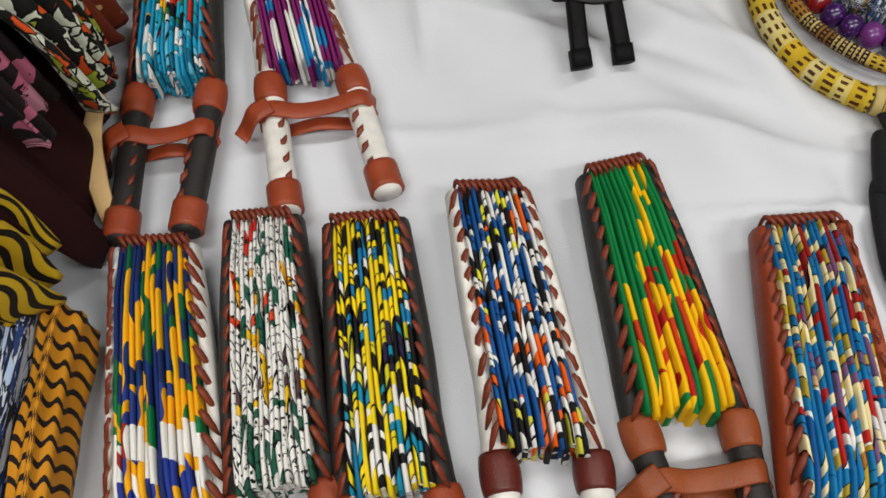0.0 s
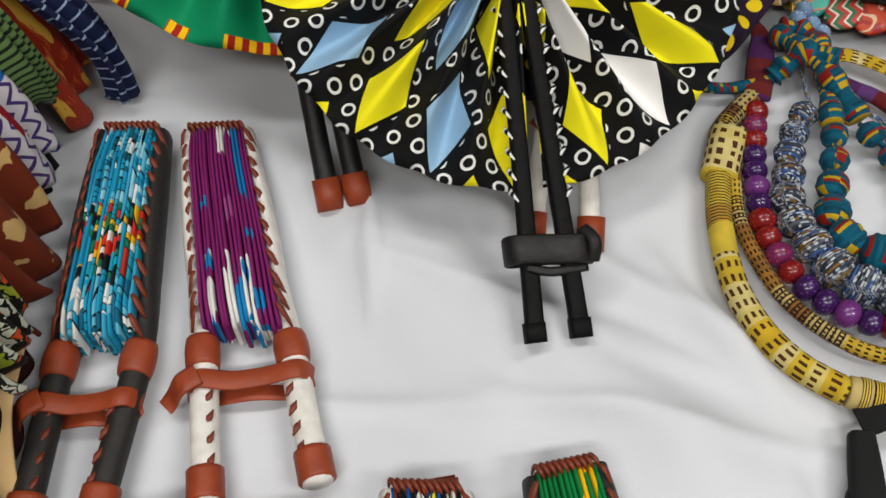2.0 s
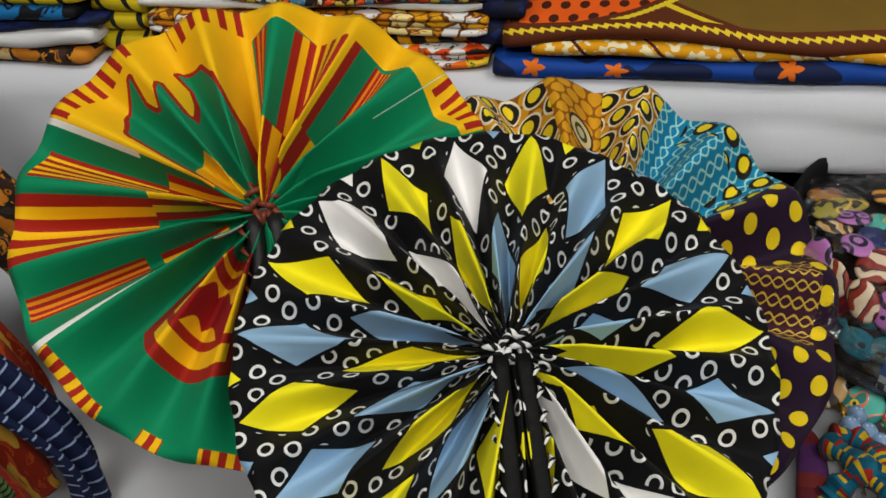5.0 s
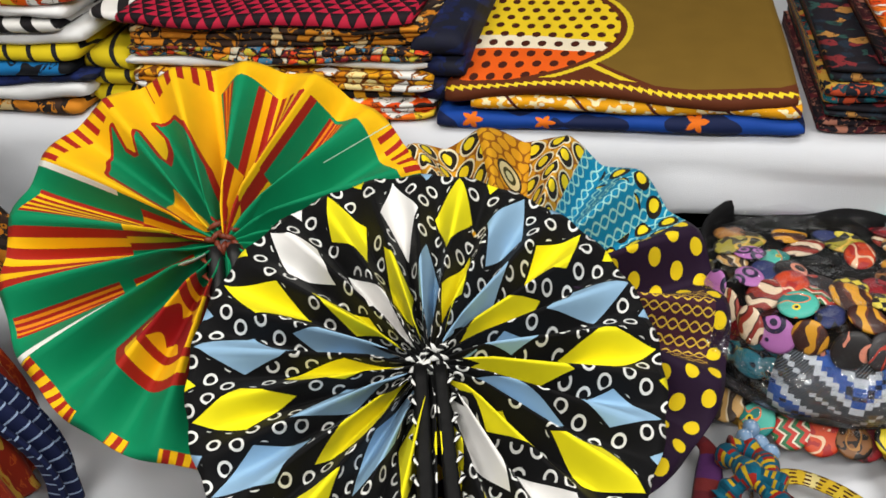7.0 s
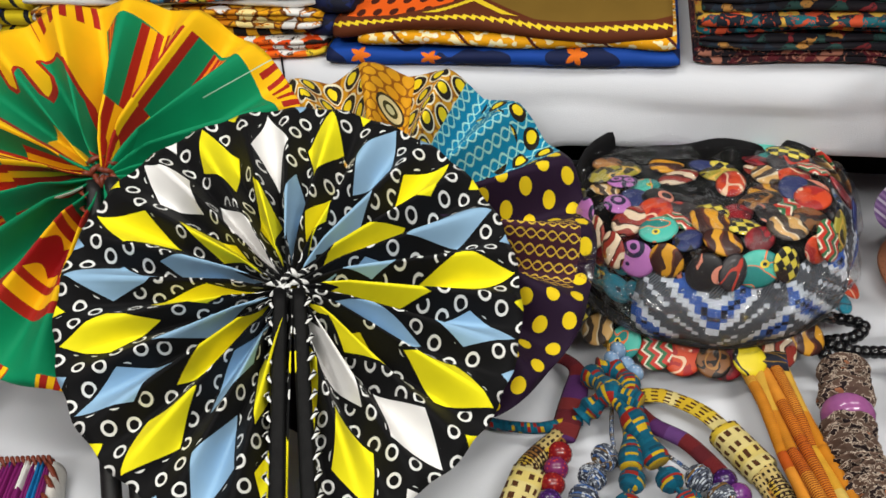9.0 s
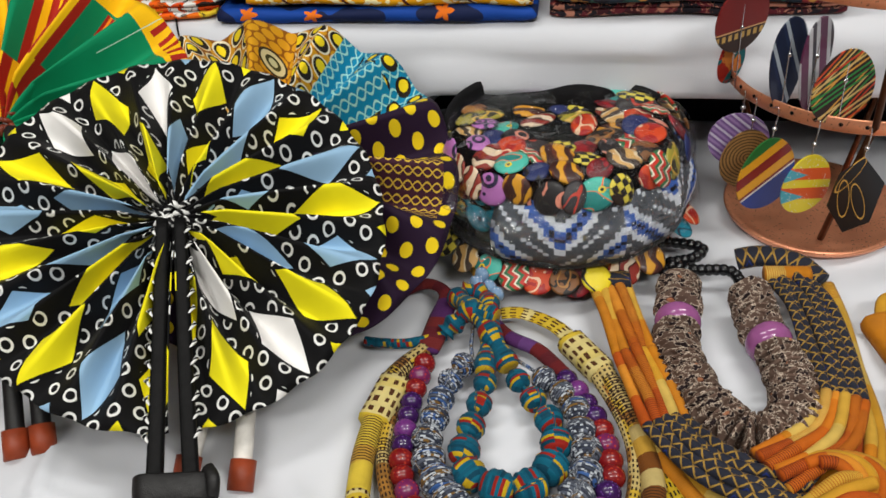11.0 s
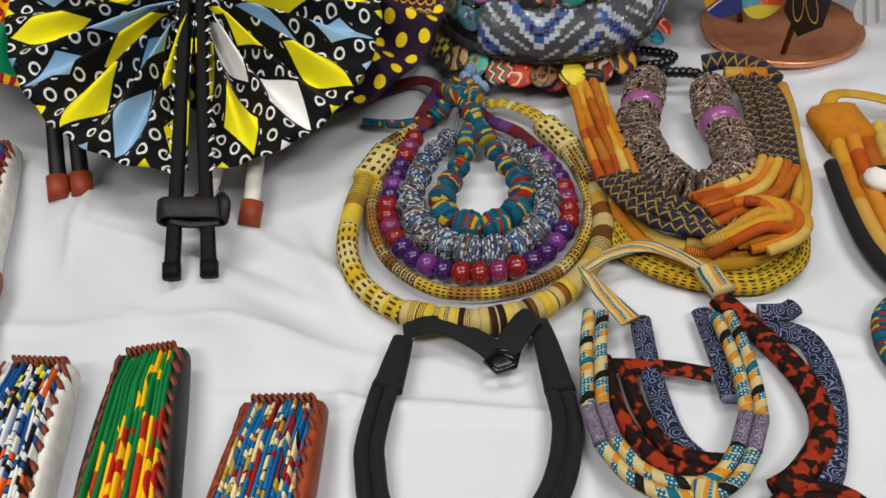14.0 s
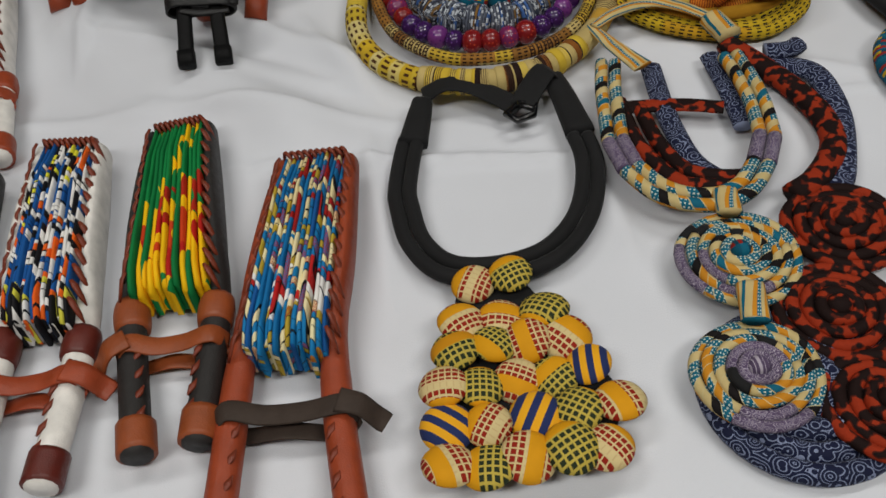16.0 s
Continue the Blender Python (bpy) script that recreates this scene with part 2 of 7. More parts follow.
def cloth_height(x, y):
    h = 0.009 * noise.noise(Vector((x * 4 + y * 3, y * 4 - x * 1.5, 1.3))) + 0.003 * noise.noise(Vector((x * 11 + y * 5, y * 9, 7.7))) + 0.0015 * noise.noise(Vector((x * 17, y * 17, 4.1)))
    for (ax, ay), (bx, by), hh, w in RIDGES:
        hh *= 2.1
        dx, dy = bx - ax, by - ay
        s = ((x - ax) * dx + (y - ay) * dy) / (dx * dx + dy * dy)
        sc = min(max(s, 0), 1)
        wob = 0.015 * noise.noise(Vector((sc * 3, hh * 900, 0)))
        d = math.hypot(x - ax - dx * sc, y - ay - dy * sc) + wob
        h += hh * math.exp(-(d / w) ** 2) * min(1, 6 * (0.5 - abs(sc - 0.5)) + 0.15)
    return h


def tablecloth():
    X0, X1, Y0, Y1 = -1.5, 1.5, -0.98, 0.62
    nx, ny = 520, 280
    bm = bmesh.new()
    grid = []
    xs = [X0 + (X1 - X0) * i / nx for i in range(nx + 1)]
    ys = [Y0 + (Y1 - Y0) * j / ny for j in range(ny + 1)]
    for j, y in enumerate(ys):
        grid.append([bm.verts.new((x, y, T - 0.006 + cloth_height(x, y))) for x in xs])
    skirt = []
    for k in range(1, 15):
        z = T - 0.006 - 0.05 * k
        row = []
        for x in xs:
            f = min(1, k / 6)
            row.append(bm.verts.new((x, Y0 - 0.012 - f * (0.02 + 0.018 * math.sin(x * 26 + 2 * noise.noise((x * 3, 0, 0)))), z)))
        skirt.append(row)
    rows = skirt[::-1] + grid
    for a, b in zip(rows, rows[1:]):
        for i in range(nx):
            bm.faces.new((a[i], a[i + 1], b[i + 1], b[i]))
    ob = obj("tablecloth", bm, M_CLOTH)
    tagged(ob, "creased white cotton tablecloth draped over the display table", "tablecloth")


tablecloth()


def display_table():
    tb = thing("display_table", "long dark folding table hidden under a white cloth", "table")
    bm = bmesh.new()
    box(bm, -1.49, 1.49, -0.97, 0.95, T - 0.045, T - 0.02)
    part("tabletop", bm, M_DARK, tb, smooth=False)
    for x in (-1.4, 1.4):
        for y in (-0.9, 0.88):
            bm = bmesh.new()
            box(bm, x - 0.02, x + 0.02, y - 0.02, y + 0.02, 0, T - 0.045)
            part("leg", bm, M_DARK, tb, smooth=False)


display_table()

SHELF = 0.985  # top of the raised shelf


SHELF_AT = Matrix.Translation((0.04, 0.335, 0)) @ Matrix.Rotation(radians(-16.5), 4, "Z")


def raised_shelf():
    sh = thing("raised_shelf", "low dark display shelf standing at the back of the table", "shelf")
    sh.matrix_world = SHELF_AT
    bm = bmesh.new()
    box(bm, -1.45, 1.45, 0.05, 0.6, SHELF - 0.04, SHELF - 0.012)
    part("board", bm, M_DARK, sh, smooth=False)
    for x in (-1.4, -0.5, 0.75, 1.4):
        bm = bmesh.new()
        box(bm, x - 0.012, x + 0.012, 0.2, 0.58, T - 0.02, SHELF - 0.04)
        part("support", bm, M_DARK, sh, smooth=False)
    # Black panel added to give the shaded gap under the shelf its darkness.
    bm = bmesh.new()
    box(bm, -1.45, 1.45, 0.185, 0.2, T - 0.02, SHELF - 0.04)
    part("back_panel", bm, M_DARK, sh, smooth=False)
    # the cloth on it hangs over the front as a soft roll
    bm = bmesh.new()
    nx = 220
    rows = []
    for i in range(nx + 1):
        x = -1.46 + 2.92 * i / nx
        n1 = noise.noise(Vector((x * 5, 0.3, 0)))
        yf = -0.025 + 0.01 * noise.noise(Vector((x * 3, 5.3, 0)))
        s0 = min(1, max(0, (x + 0.05) / 0.12))
        low = T + 0.005 + 0.112 * s0 + 0.006 * n1
        row = [(0.58, SHELF), (0.3, SHELF)]
        for k in range(1, 6):
            row.append((0.3 - (0.3 - yf - 0.035) * k / 5, SHELF + 0.003 * noise.noise(Vector((x * 9, k, 0)))))
        for k in range(1, 8):
            w = math.pi / 2 * k / 7
            row.append((yf + 0.035 - 0.035 * math.sin(w), SHELF - 0.035 + 0.035 * math.cos(w)))
        top = SHELF - 0.035
        for k in range(1, 13):
            s = k / 12
            z = top + (low - top) * s
            bulge = 0.014 * math.sin(math.pi * s) * (0.6 + n1) + 0.006 * noise.noise(Vector((x * 14, z * 10, 2)))
            row.append((yf - bulge + s0 * 0.06 * max(0, s - 0.6) / 0.4, z))
        rows.append([bm.verts.new((x, y, z)) for y, z in row])
    for a, b in zip(rows, rows[1:]):
        for k in range(len(a) - 1):
            bm.faces.new((a[k], a[k + 1], b[k + 1], b[k]))
    ob = obj("shelf_cloth", bm, M_CLOTH)
    ob.matrix_world = SHELF_AT
    so = ob.modifiers.new("thick", "SOLIDIFY")
    so.thickness, so.offset = 0.003, 0
    tagged(ob, "white cloth rolled softly over the front edge of the shelf", "cloth")


raised_shelf()


# ---- prints of the open fans ----
def print_black_diamonds():
    """Black cotton with white rings and diamonds in yellow, pale blue and white. UV: 19 cells round, 0..1 outwards."""
    m = Mat("black_diamond_print", (9, 9, 11), 0.75, sheen=0.1)
    u, v = m.uv()
    # rings: a staggered grid
    gu, gv = u * 3.0, v * 11.5
    row = gv.floor()
    su = gu + row.mod(2.0) * 0.5 + m.rand(row, 3.0) * 0.3
    cu, cv = cell(su) * 1.22, cell(gv)
    jit = m.rand(su.floor(), row, 2.0)
    cv = cv + (jit - 0.5) * 0.25
    d = (cu * cu + cv * cv).sqrt()
    m.lay(d.gt(0.21) * d.lt(0.335) * jit.gt(0.10) * v.gt(0.11), (225, 225, 222))
    # diamonds
    for off, v0, half, wmax in ((0.0, 0.77, 0.215, 0.35), (0.5, 0.35, 0.25, 0.40), (0.5, 1.12, 0.16, 0.36)):
        uu = u + off
        k = uu.floor()
        du = (cell(uu)).abs() / wmax
        dv = (v - v0).abs() / half
        inside = (du + dv).lt(1.0)
        edge = (du + dv).lt(1.14)
        m.lay(edge, (9, 9, 11))
        pick = k.mod(19.0)
        seq = "YBYBYBYWYWYBYBYBYWY" if off == 0.0 else "YYBYBYBYWYBYBYBYBYW"
        cols = {"Y": (238, 226, 26), "W": (236, 234, 232), "B": (142, 178, 208)}
        m.lay(inside, m.ramp((pick + 0.5) / 19.0, [cols[c] for c in seq]))
    weave(m, 1600, 0.2)
    return m.done()


def print_green_kente():
    """Green with bands of red and yellow stripes, a broad yellow field and emblems. UV: 0..1 round from the handle, 0..1 outwards."""
    m = Mat("green_kente_print", (2, 130, 86), 0.7, sheen=0.1)
    u, v = m.uv()
    Y, R, G = (240, 186, 14), (160, 34, 22), (2, 130, 86)

    def stripes(lo, hi, n, v0, v1, base=Y, line=R):
        msk = band(u, lo, hi) * band(v, v0, v1)
        m.lay(msk, base)
        m.lay(msk * ((u - lo) * (n / (hi - lo))).fract().lt(0.52), line)

    stripes(0.200, 0.216, 3.5, 0.50, 0.98, (225, 130, 20))
    stripes(0.236, 0.288, 3.5, 0.44, 1.0)
    stripes(0.192, 0.214, 2.5, 0.15, 0.44)
    stripes(0.270, 0.338, 5.5, 0.02, 0.44)
    stripes(0.300, 0.327, 4.5, 0.44, 0.96)
    # broad yellow field with two green flames edged in red
    m.lay(band(u, 0.345, 0.506) * v.gt(0.20), Y)
    fx, fy = v * ((u - 0.42) * 6.2).sin(), v * ((u - 0.42) * 6.2 + math.pi / 2).sin()

    def stroke(a, b, ra, rb):
        """How far a place lies outside a tapering stroke between two places (round, outwards)."""
        ax, ay = a[1] * math.sin((a[0] - 0.42) * 6.2), a[1] * math.cos((a[0] - 0.42) * 6.2)
        bx, by = b[1] * math.sin((b[0] - 0.42) * 6.2), b[1] * math.cos((b[0] - 0.42) * 6.2)
        dx, dy = bx - ax, by - ay
        w = (((fx - ax) * dx + (fy - ay) * dy) / (dx * dx + dy * dy)).max(0.0).min(1.0)
        ex, ey = fx - ax - w * dx, fy - ay - w * dy
        return (ex * ex + ey * ey).sqrt() - ra * 1.25 - w * ((rb - ra) * 1.25)

    flame = stroke((0.436, 0.18), (0.396, 0.48), 0.050, 0.078)
    for row in (((0.396, 0.48), (0.380, 0.63), 0.078, 0.056), ((0.380, 0.63), (0.385, 0.72), 0.056, 0.036), ((0.385, 0.72), (0.402, 0.84), 0.036, 0.003), ((0.402, 0.52), (0.418, 0.71), 0.052, 0.003),
                ((0.440, 0.18), (0.449, 0.40), 0.050, 0.066), ((0.449, 0.40), (0.4525, 0.60), 0.066, 0.044), ((0.4525, 0.60), (0.450, 0.70), 0.044, 0.030), ((0.450, 0.70), (0.438, 0.785), 0.030, 0.004)):
        flame = flame.min(stroke(*row))
    m.lay(flame.lt(0.016), R)
    m.lay(flame.lt(0.0), G)
    m.lay(stroke((0.400, 0.12), (0.388, 0.33), 0.018, 0.032).lt(0.0), Y)
    stripes(0.508, 0.522, 2.5, 0.2, 0.87, (225, 130, 20))
    stripes(0.543, 0.600, 5.5, 0.38, 0.87)
    stripes(0.500, 0.620, 7.5, 0.0, 0.38)
    stripes(0.612, 0.628, 4, 0.34, 0.86, (225, 130, 20))
    # yellow rim above, striped at its ends
    rim = v.gt(0.87 + ((u * 62.0).sin()) * 0.015) * band(u, 0.345, 0.712)
    m.lay(rim, Y)
    striped = (band(u, 0.345, 0.418) + band(u, 0.446, 0.500) + band(u, 0.660, 0.712)).min(1.0)
    m.lay(rim * v.gt(0.90) * striped * (u * 95.0).fract().lt(0.45), R)
    # thin pale seams
    m.lay((u - 0.181).abs().lt(0.0026) * v.gt(0.10), (236, 236, 230))
    m.lay(band(u, 0.1836, 0.192) * v.lt(0.46), R)
    m.lay((u - 0.3435).abs().lt(0.002) * v.gt(0.55), (236, 236, 230))
    m.lay((u - 0.652 - v * 0.008).abs().lt(0.0003) * v.gt(0.6), (180, 220, 200))
    # striped rim below
    low = v.gt(0.945) * (band(u, 0.0, 0.055) + band(u, 0.080, 0.096) + band(u, 0.122, 0.178) + band(u, 0.86, 1.0)).min(1.0)
    m.lay(low, Y)
    m.lay(low * (u * 105.0).fract().lt(0.5), R)
    # a red and yellow shield
    for c in (0.093, 0.90):
        a = ((u - c) / 0.052).abs()
        shield = a.lt(1.0) * band(v, 0.20, 0.72) * (a * a * 0.07 + v).lt(0.72)
        m.lay(shield, R)
        inner = a.lt(0.80) * band(v, 0.24, 0.67) * (a * a * 0.07 + v).lt(0.665)
        m.lay(inner, Y)
        m.lay(inner * band(v + a * a * 0.06, 0.55, 0.59), R)
        m.lay(inner * band(v + a * a * 0.06, 0.27, 0.32), R)
        m.lay(a.lt(0.62) * band(v + (a * 9.0).sin() * 0.035, 0.37, 0.52), (150, 20, 22))
    weave(m, 1500, 0.2)
    return m.done()


def print_purple_dots():
    """Dark purple with yellow dots and nets, passing to teal and to yellow scales. UV: 0..1 round, 0..1 outwards."""
    m = Mat("purple_dot_print", (34, 17, 40), 0.72, sheen=0.1)
    u, v = m.uv()
    gu, gv = u * 45.0, v * 9.0
    su = gu + gv.floor().mod(2.0) * 0.5
    cu, cv = cell(su), cell(gv)
    dots = (cu * cu * 1.3 + cv * cv).sqrt()
    m.lay(dots.lt(0.29), (226, 196, 26))

    def net(lo, hi, base, line, k, rows, top, thin):
        """A block of pointed leaves between crossing lines."""
        blk = band(u, lo, hi) * band(v, 0.3, top)
        m.lay(blk, base)
        w = (v * rows).sin() * 0.30
        for sgn in (1.0, -1.0):
            m.lay(blk * ((u * k + w * sgn).fract() - 0.5).abs().lt(thin), line)

    net(0.714, 0.782, (62, 30, 44), (206, 170, 60), 110.0, 62.0, 0.92, 0.07)
    net(0.550, 0.653, (12, 122, 160), (150, 205, 200), 84.0, 52.0, 1.1, 0.075)
    # ochre scales
    yel = band(u, 0.3, 0.550)
    m.lay(yel, (206, 148, 26))
    hu, hv = u * 75.0, v * 17.0
    sh = hu + hv.floor().mod(2.0) * 0.5
    e = (cell(sh) * cell(sh) + cell(hv) * cell(hv) * 0.7).sqrt()
    m.lay(yel * e.gt(0.43), (140, 84, 14))
    # ovals edged in black on pale ground, beside the scales and over the end of the teal
    collar = (band(u, 0.506, 0.550) + band(u, 0.3, 0.458)).min(1.0)
    bu, bv = u * 52.0, v * 9.0
    sb = bu + bv.floor().mod(2.0) * 0.5
    d2 = (cell(sb) * cell(sb) * 1.2 + cell(bv) * cell(bv)).sqrt()
    d3 = ((cell(sb) + 0.05) * (cell(sb) + 0.05) * 1.5 + (cell(bv) - 0.05) * (cell(bv) - 0.05)).sqrt()
    edge = (band(u, 0.628, 0.653) + band(u, 0.572, 0.653) * v.gt(0.86)).min(1.0)
    m.lay(collar * d2.lt(0.50), (226, 218, 190))
    m.lay((collar + edge).min(1.0) * d2.lt(0.42), (34, 28, 22))
    m.lay((collar + edge).min(1.0) * d3.lt(0.27), (232, 206, 30))
    # one eye on the scales
    eu, ev = (u - 0.486) * 40.0, (v - 0.74) * 7.0
    ed = (eu * eu + ev * ev).sqrt()
    for r, col in ((0.55, (50, 42, 28)), (0.45, (206, 196, 150)), (0.28, (60, 60, 30)), (0.16, (190, 190, 150))):
        m.lay(ed.lt(r), col)
    weave(m, 1500, 0.2)
    return m.done()


def open_fan(name, label, hub, updir, side, R, cells, pleats, print_mat, stick_mat, lace_mat, ring_mat, length, strap=False, seed=1, gap=0.012, spread=0.02, ring_ends=True, lift=0.0, thick=0.0072, rim=0.0, square=0.0):
    """A fan opened to a full round: pleated cloth gathered at the hub, two sticks laid together below it."""
    rnd = random.Random(seed)
    Y = Vector(updir).normalized()
    X = Vector(side)
    X = (X - Y * X.dot(Y)).normalized()
    Z = X.cross(Y)
    base = Matrix((X, Y, Z)).transposed().to_4x4()
    base.translation = Vector(hub)
    fan = thing(name, label, "hand fan", "open fans")
    fan.matrix_world = base
    per, nr = 14, 30
    na = pleats * per
    bm = bmesh.new()
    uvl = bm.loops.layers.uv.verify()
    phases = [rnd.uniform(0.8, 1.2) for _ in range(pleats + 1)]
    rows = []
    g = 0.03
    for i in range(na + 1):
        s = i / na
        ang = -math.pi / 2 - g - s * (2 * math.pi - 2 * g)
        col = []
        k = i / per
        amp_own = phases[int(k) % pleats]
        for j in range(nr + 1):
            q = 0.03 + 0.97 * j / nr
            r = R * q
            w = 2 * math.pi * R / pleats
            amp = 0.5 * w * math.sqrt(max(0.0, 1.0 - q * q)) * (0.76 if cells == 19 else 0.60) * amp_own + 0.0012 + rim * q * amp_own * math.sin(math.pi * s) ** 2
            amp *= min(1, q * 4)
            tri = 2 * abs((k % 1) * 2 - 1) - 1
            wave = 0.55 * tri + 0.45 * math.cos(2 * math.pi * k)
            shift = 0.25 * (1 - q) * math.sin(2 * math.pi * k + 1.0) * w / (R * max(q, 0.15)) * 0.35
            zz = amp * wave + 0.010 * (1 - q) - 0.004 * q + 0.003 * noise.noise(Vector((math.cos(ang) * 3, math.sin(ang) * 3, q * 2 + seed)))
            a2 = ang + shift
            rr = r * (1 + 0.006 * math.sin(k * 2 * math.pi) * q) * (1 - 0.018 * math.sin(ang) if cells == 19 else 1)
            col.append((bm.verts.new((rr * math.cos(a2), rr * math.sin(a2), zz)), (19 * s + 0.33 if cells == 19 else s, q)))
        rows.append(col)
    for a, b in zip(rows, rows[1:]):
        for j in range(nr):
            quad = (a[j], a[j + 1], b[j + 1], b[j])
            f = bm.faces.new([t[0] for t in quad])
            for lp, t in zip(f.loops, quad):
                lp[uvl].uv = t[1]
    leaf = part("pleated_leaf", bm, print_mat, fan)
    so = leaf.modifiers.new("thick", "SOLIDIFY")
    so.thickness, so.offset = 0.0012, 0
    # sticks
    for sgn in (-1, 1):
        x0, x1 = sgn * gap * 0.7, sgn * (gap + spread * 0.5)
        st = tube("stick", [(x0, -0.006, 0.013 + lift), (x0 * 0.6 + x1 * 0.4, -length * 0.5, 0.010 + lift), (x1, -length, 0.004 + lift)], lambda q: thick * (0.78 + 0.22 * q), stick_mat, fan, rz=thick * 0.8, square=square)
        # lacing along both edges of the stick
        n = int(length * 0.70 / 0.017)
        for k in range(n):
            y = -0.012 - k * 0.017
            xx = x0 + (x1 - x0) * (-y / length)
            zz = 0.014 + lift - 0.008 * (-y / length)
            bm = bmesh.new()
            sweep(bm, [Vector((xx + sgn * thick * 1.0, y, zz - 0.004)), Vector((xx + sgn * thick * 1.2, y - 0.005, zz + 0.003)), Vector((xx + sgn * thick * 0.6, y - 0.013, zz + 0.0062))], lambda s: 0.0006 + 0.0018 * math.sin(math.pi * s), 0.0011, 6)
            part("lace", bm, lace_mat, st)
        if ring_ends:
            tube("end_ring", [(x1 * 0.985, -length + 0.028, 0.006 + lift), (x1, -length - 0.001, 0.004 + lift)], thick * 1.28, ring_mat, st, straight=True, segs=14)
        else:
            tube("end_cap", [(x1, -length + 0.014, 0.0045 + lift), (x1, -length + 0.006, 0.0042 + lift), (x1, -length - 0.002, 0.004 + lift)], thick * 1.12, ring_mat, st, rz=thick * 0.95, straight=True, segs=16, square=square)
    # gathered hub knot
    for k in range(11):
        a = 2 * math.pi * k / 11 + 0.2
        rr = 0.010 + 0.004 * (k % 2)
        rr *= rnd.uniform(0.35, 1.25)
        c = Vector((rr * math.cos(a), rr * math.sin(a) + 0.001, 0.013 + 0.004 * rnd.random()))
        a += rnd.uniform(-1.2, 1.2)
        t = Vector((-math.sin(a + 0.5), math.cos(a + 0.5), 0)) * rnd.uniform(0.005, 0.011)
        bm = bmesh.new()
        sweep(bm, smooth_line([c - t + Vector((0, 0, -0.003)), c + Vector((0, 0, 0.002)), c + t * 0.8 + Vector((0, 0, -0.003))], 4), lambda q: 0.0012 + 0.0018 * math.sin(math.pi * q), segs=7)
        part("hub_knot", bm, lace_mat, fan)
    if strap:
        yb = -length + 0.072
        bm = bmesh.new()
        line = smooth_line([(-0.034, yb, 0.006), (-0.026, yb, 0.019), (0.0, yb - 0.002, 0.020), (0.026, yb - 0.004, 0.020), (0.036, yb - 0.004, 0.008), (0.026, yb - 0.003, -0.004), (0.0, yb, -0.004), (-0.026, yb, -0.004)], 6, True)
        sweep(bm, line, 0.0018, 0.012, 8, True, up=(0, 1, 0), square=0.6)
        for lp in ([(-0.02, yb - 0.014, 0.016), (0.0, yb - 0.02, 0.017), (0.03, yb - 0.018, 0.014)],):
            sweep(bm, smooth_line(lp, 6), 0.004, 0.0015, 6)
        part("strap", bm, M_BLACK, fan)
        bm = bmesh.new()
        sweep(bm, smooth_line([(0.030, yb + 0.012, 0.014), (0.036, yb, 0.022), (0.034, yb - 0.014, 0.016)], 6), 0.006, 0.004, 10)
        part("strap_knot", bm, M_BLACK, fan)
    return fan


M_P_BLACK, M_P_GREEN, M_P_PURPLE = print_black_diamonds(), print_green_kente(), print_purple_dots()
m = Mat("black_white_cord", (226, 226, 224), 0.6)
u, v = m.uv()
m.lay(((u * 90.0) + v).fract().lt(0.34), (20, 20, 22))
M_BWCORD = m.done()
open_fan("open_fan", "open round black cotton fan with yellow, blue and white diamonds", (-0.202, 0.038, 0.921), (0.012, 0.289, 0.1505), (1, 0, -0.062), 0.2115, 19, 26, M_P_BLACK, M_STICK, M_BWCORD, M_STICK, 0.339, True, 3, spread=0.013, ring_ends=False, lift=0.004, thick=0.0080, square=0.5)
open_fan("open_fan", "open round green kente fan with red and yellow stripes", (-0.389, 0.202, 0.9665), (-0.02, 0.291, 0.205), (1, 0.02, -0.05), 0.217, 1, 17, M_P_GREEN, M_BLACK, M_BROWN, M_RUST, 0.362, False, 5, gap=0.013, spread=0.0, thick=0.0098, rim=0.007)
open_fan("open_fan", "open round fan of purple, teal and yellow printed cotton", (-0.113, 0.130, 0.908), (0.075, 0.294, 0.150), (1, 0, -0.05), 0.214, 1, 15, M_P_PURPLE, M_WHITE, M_BROWN, M_RUST, 0.345, False, 8, spread=0.028, thick=0.0098, rim=0.013)


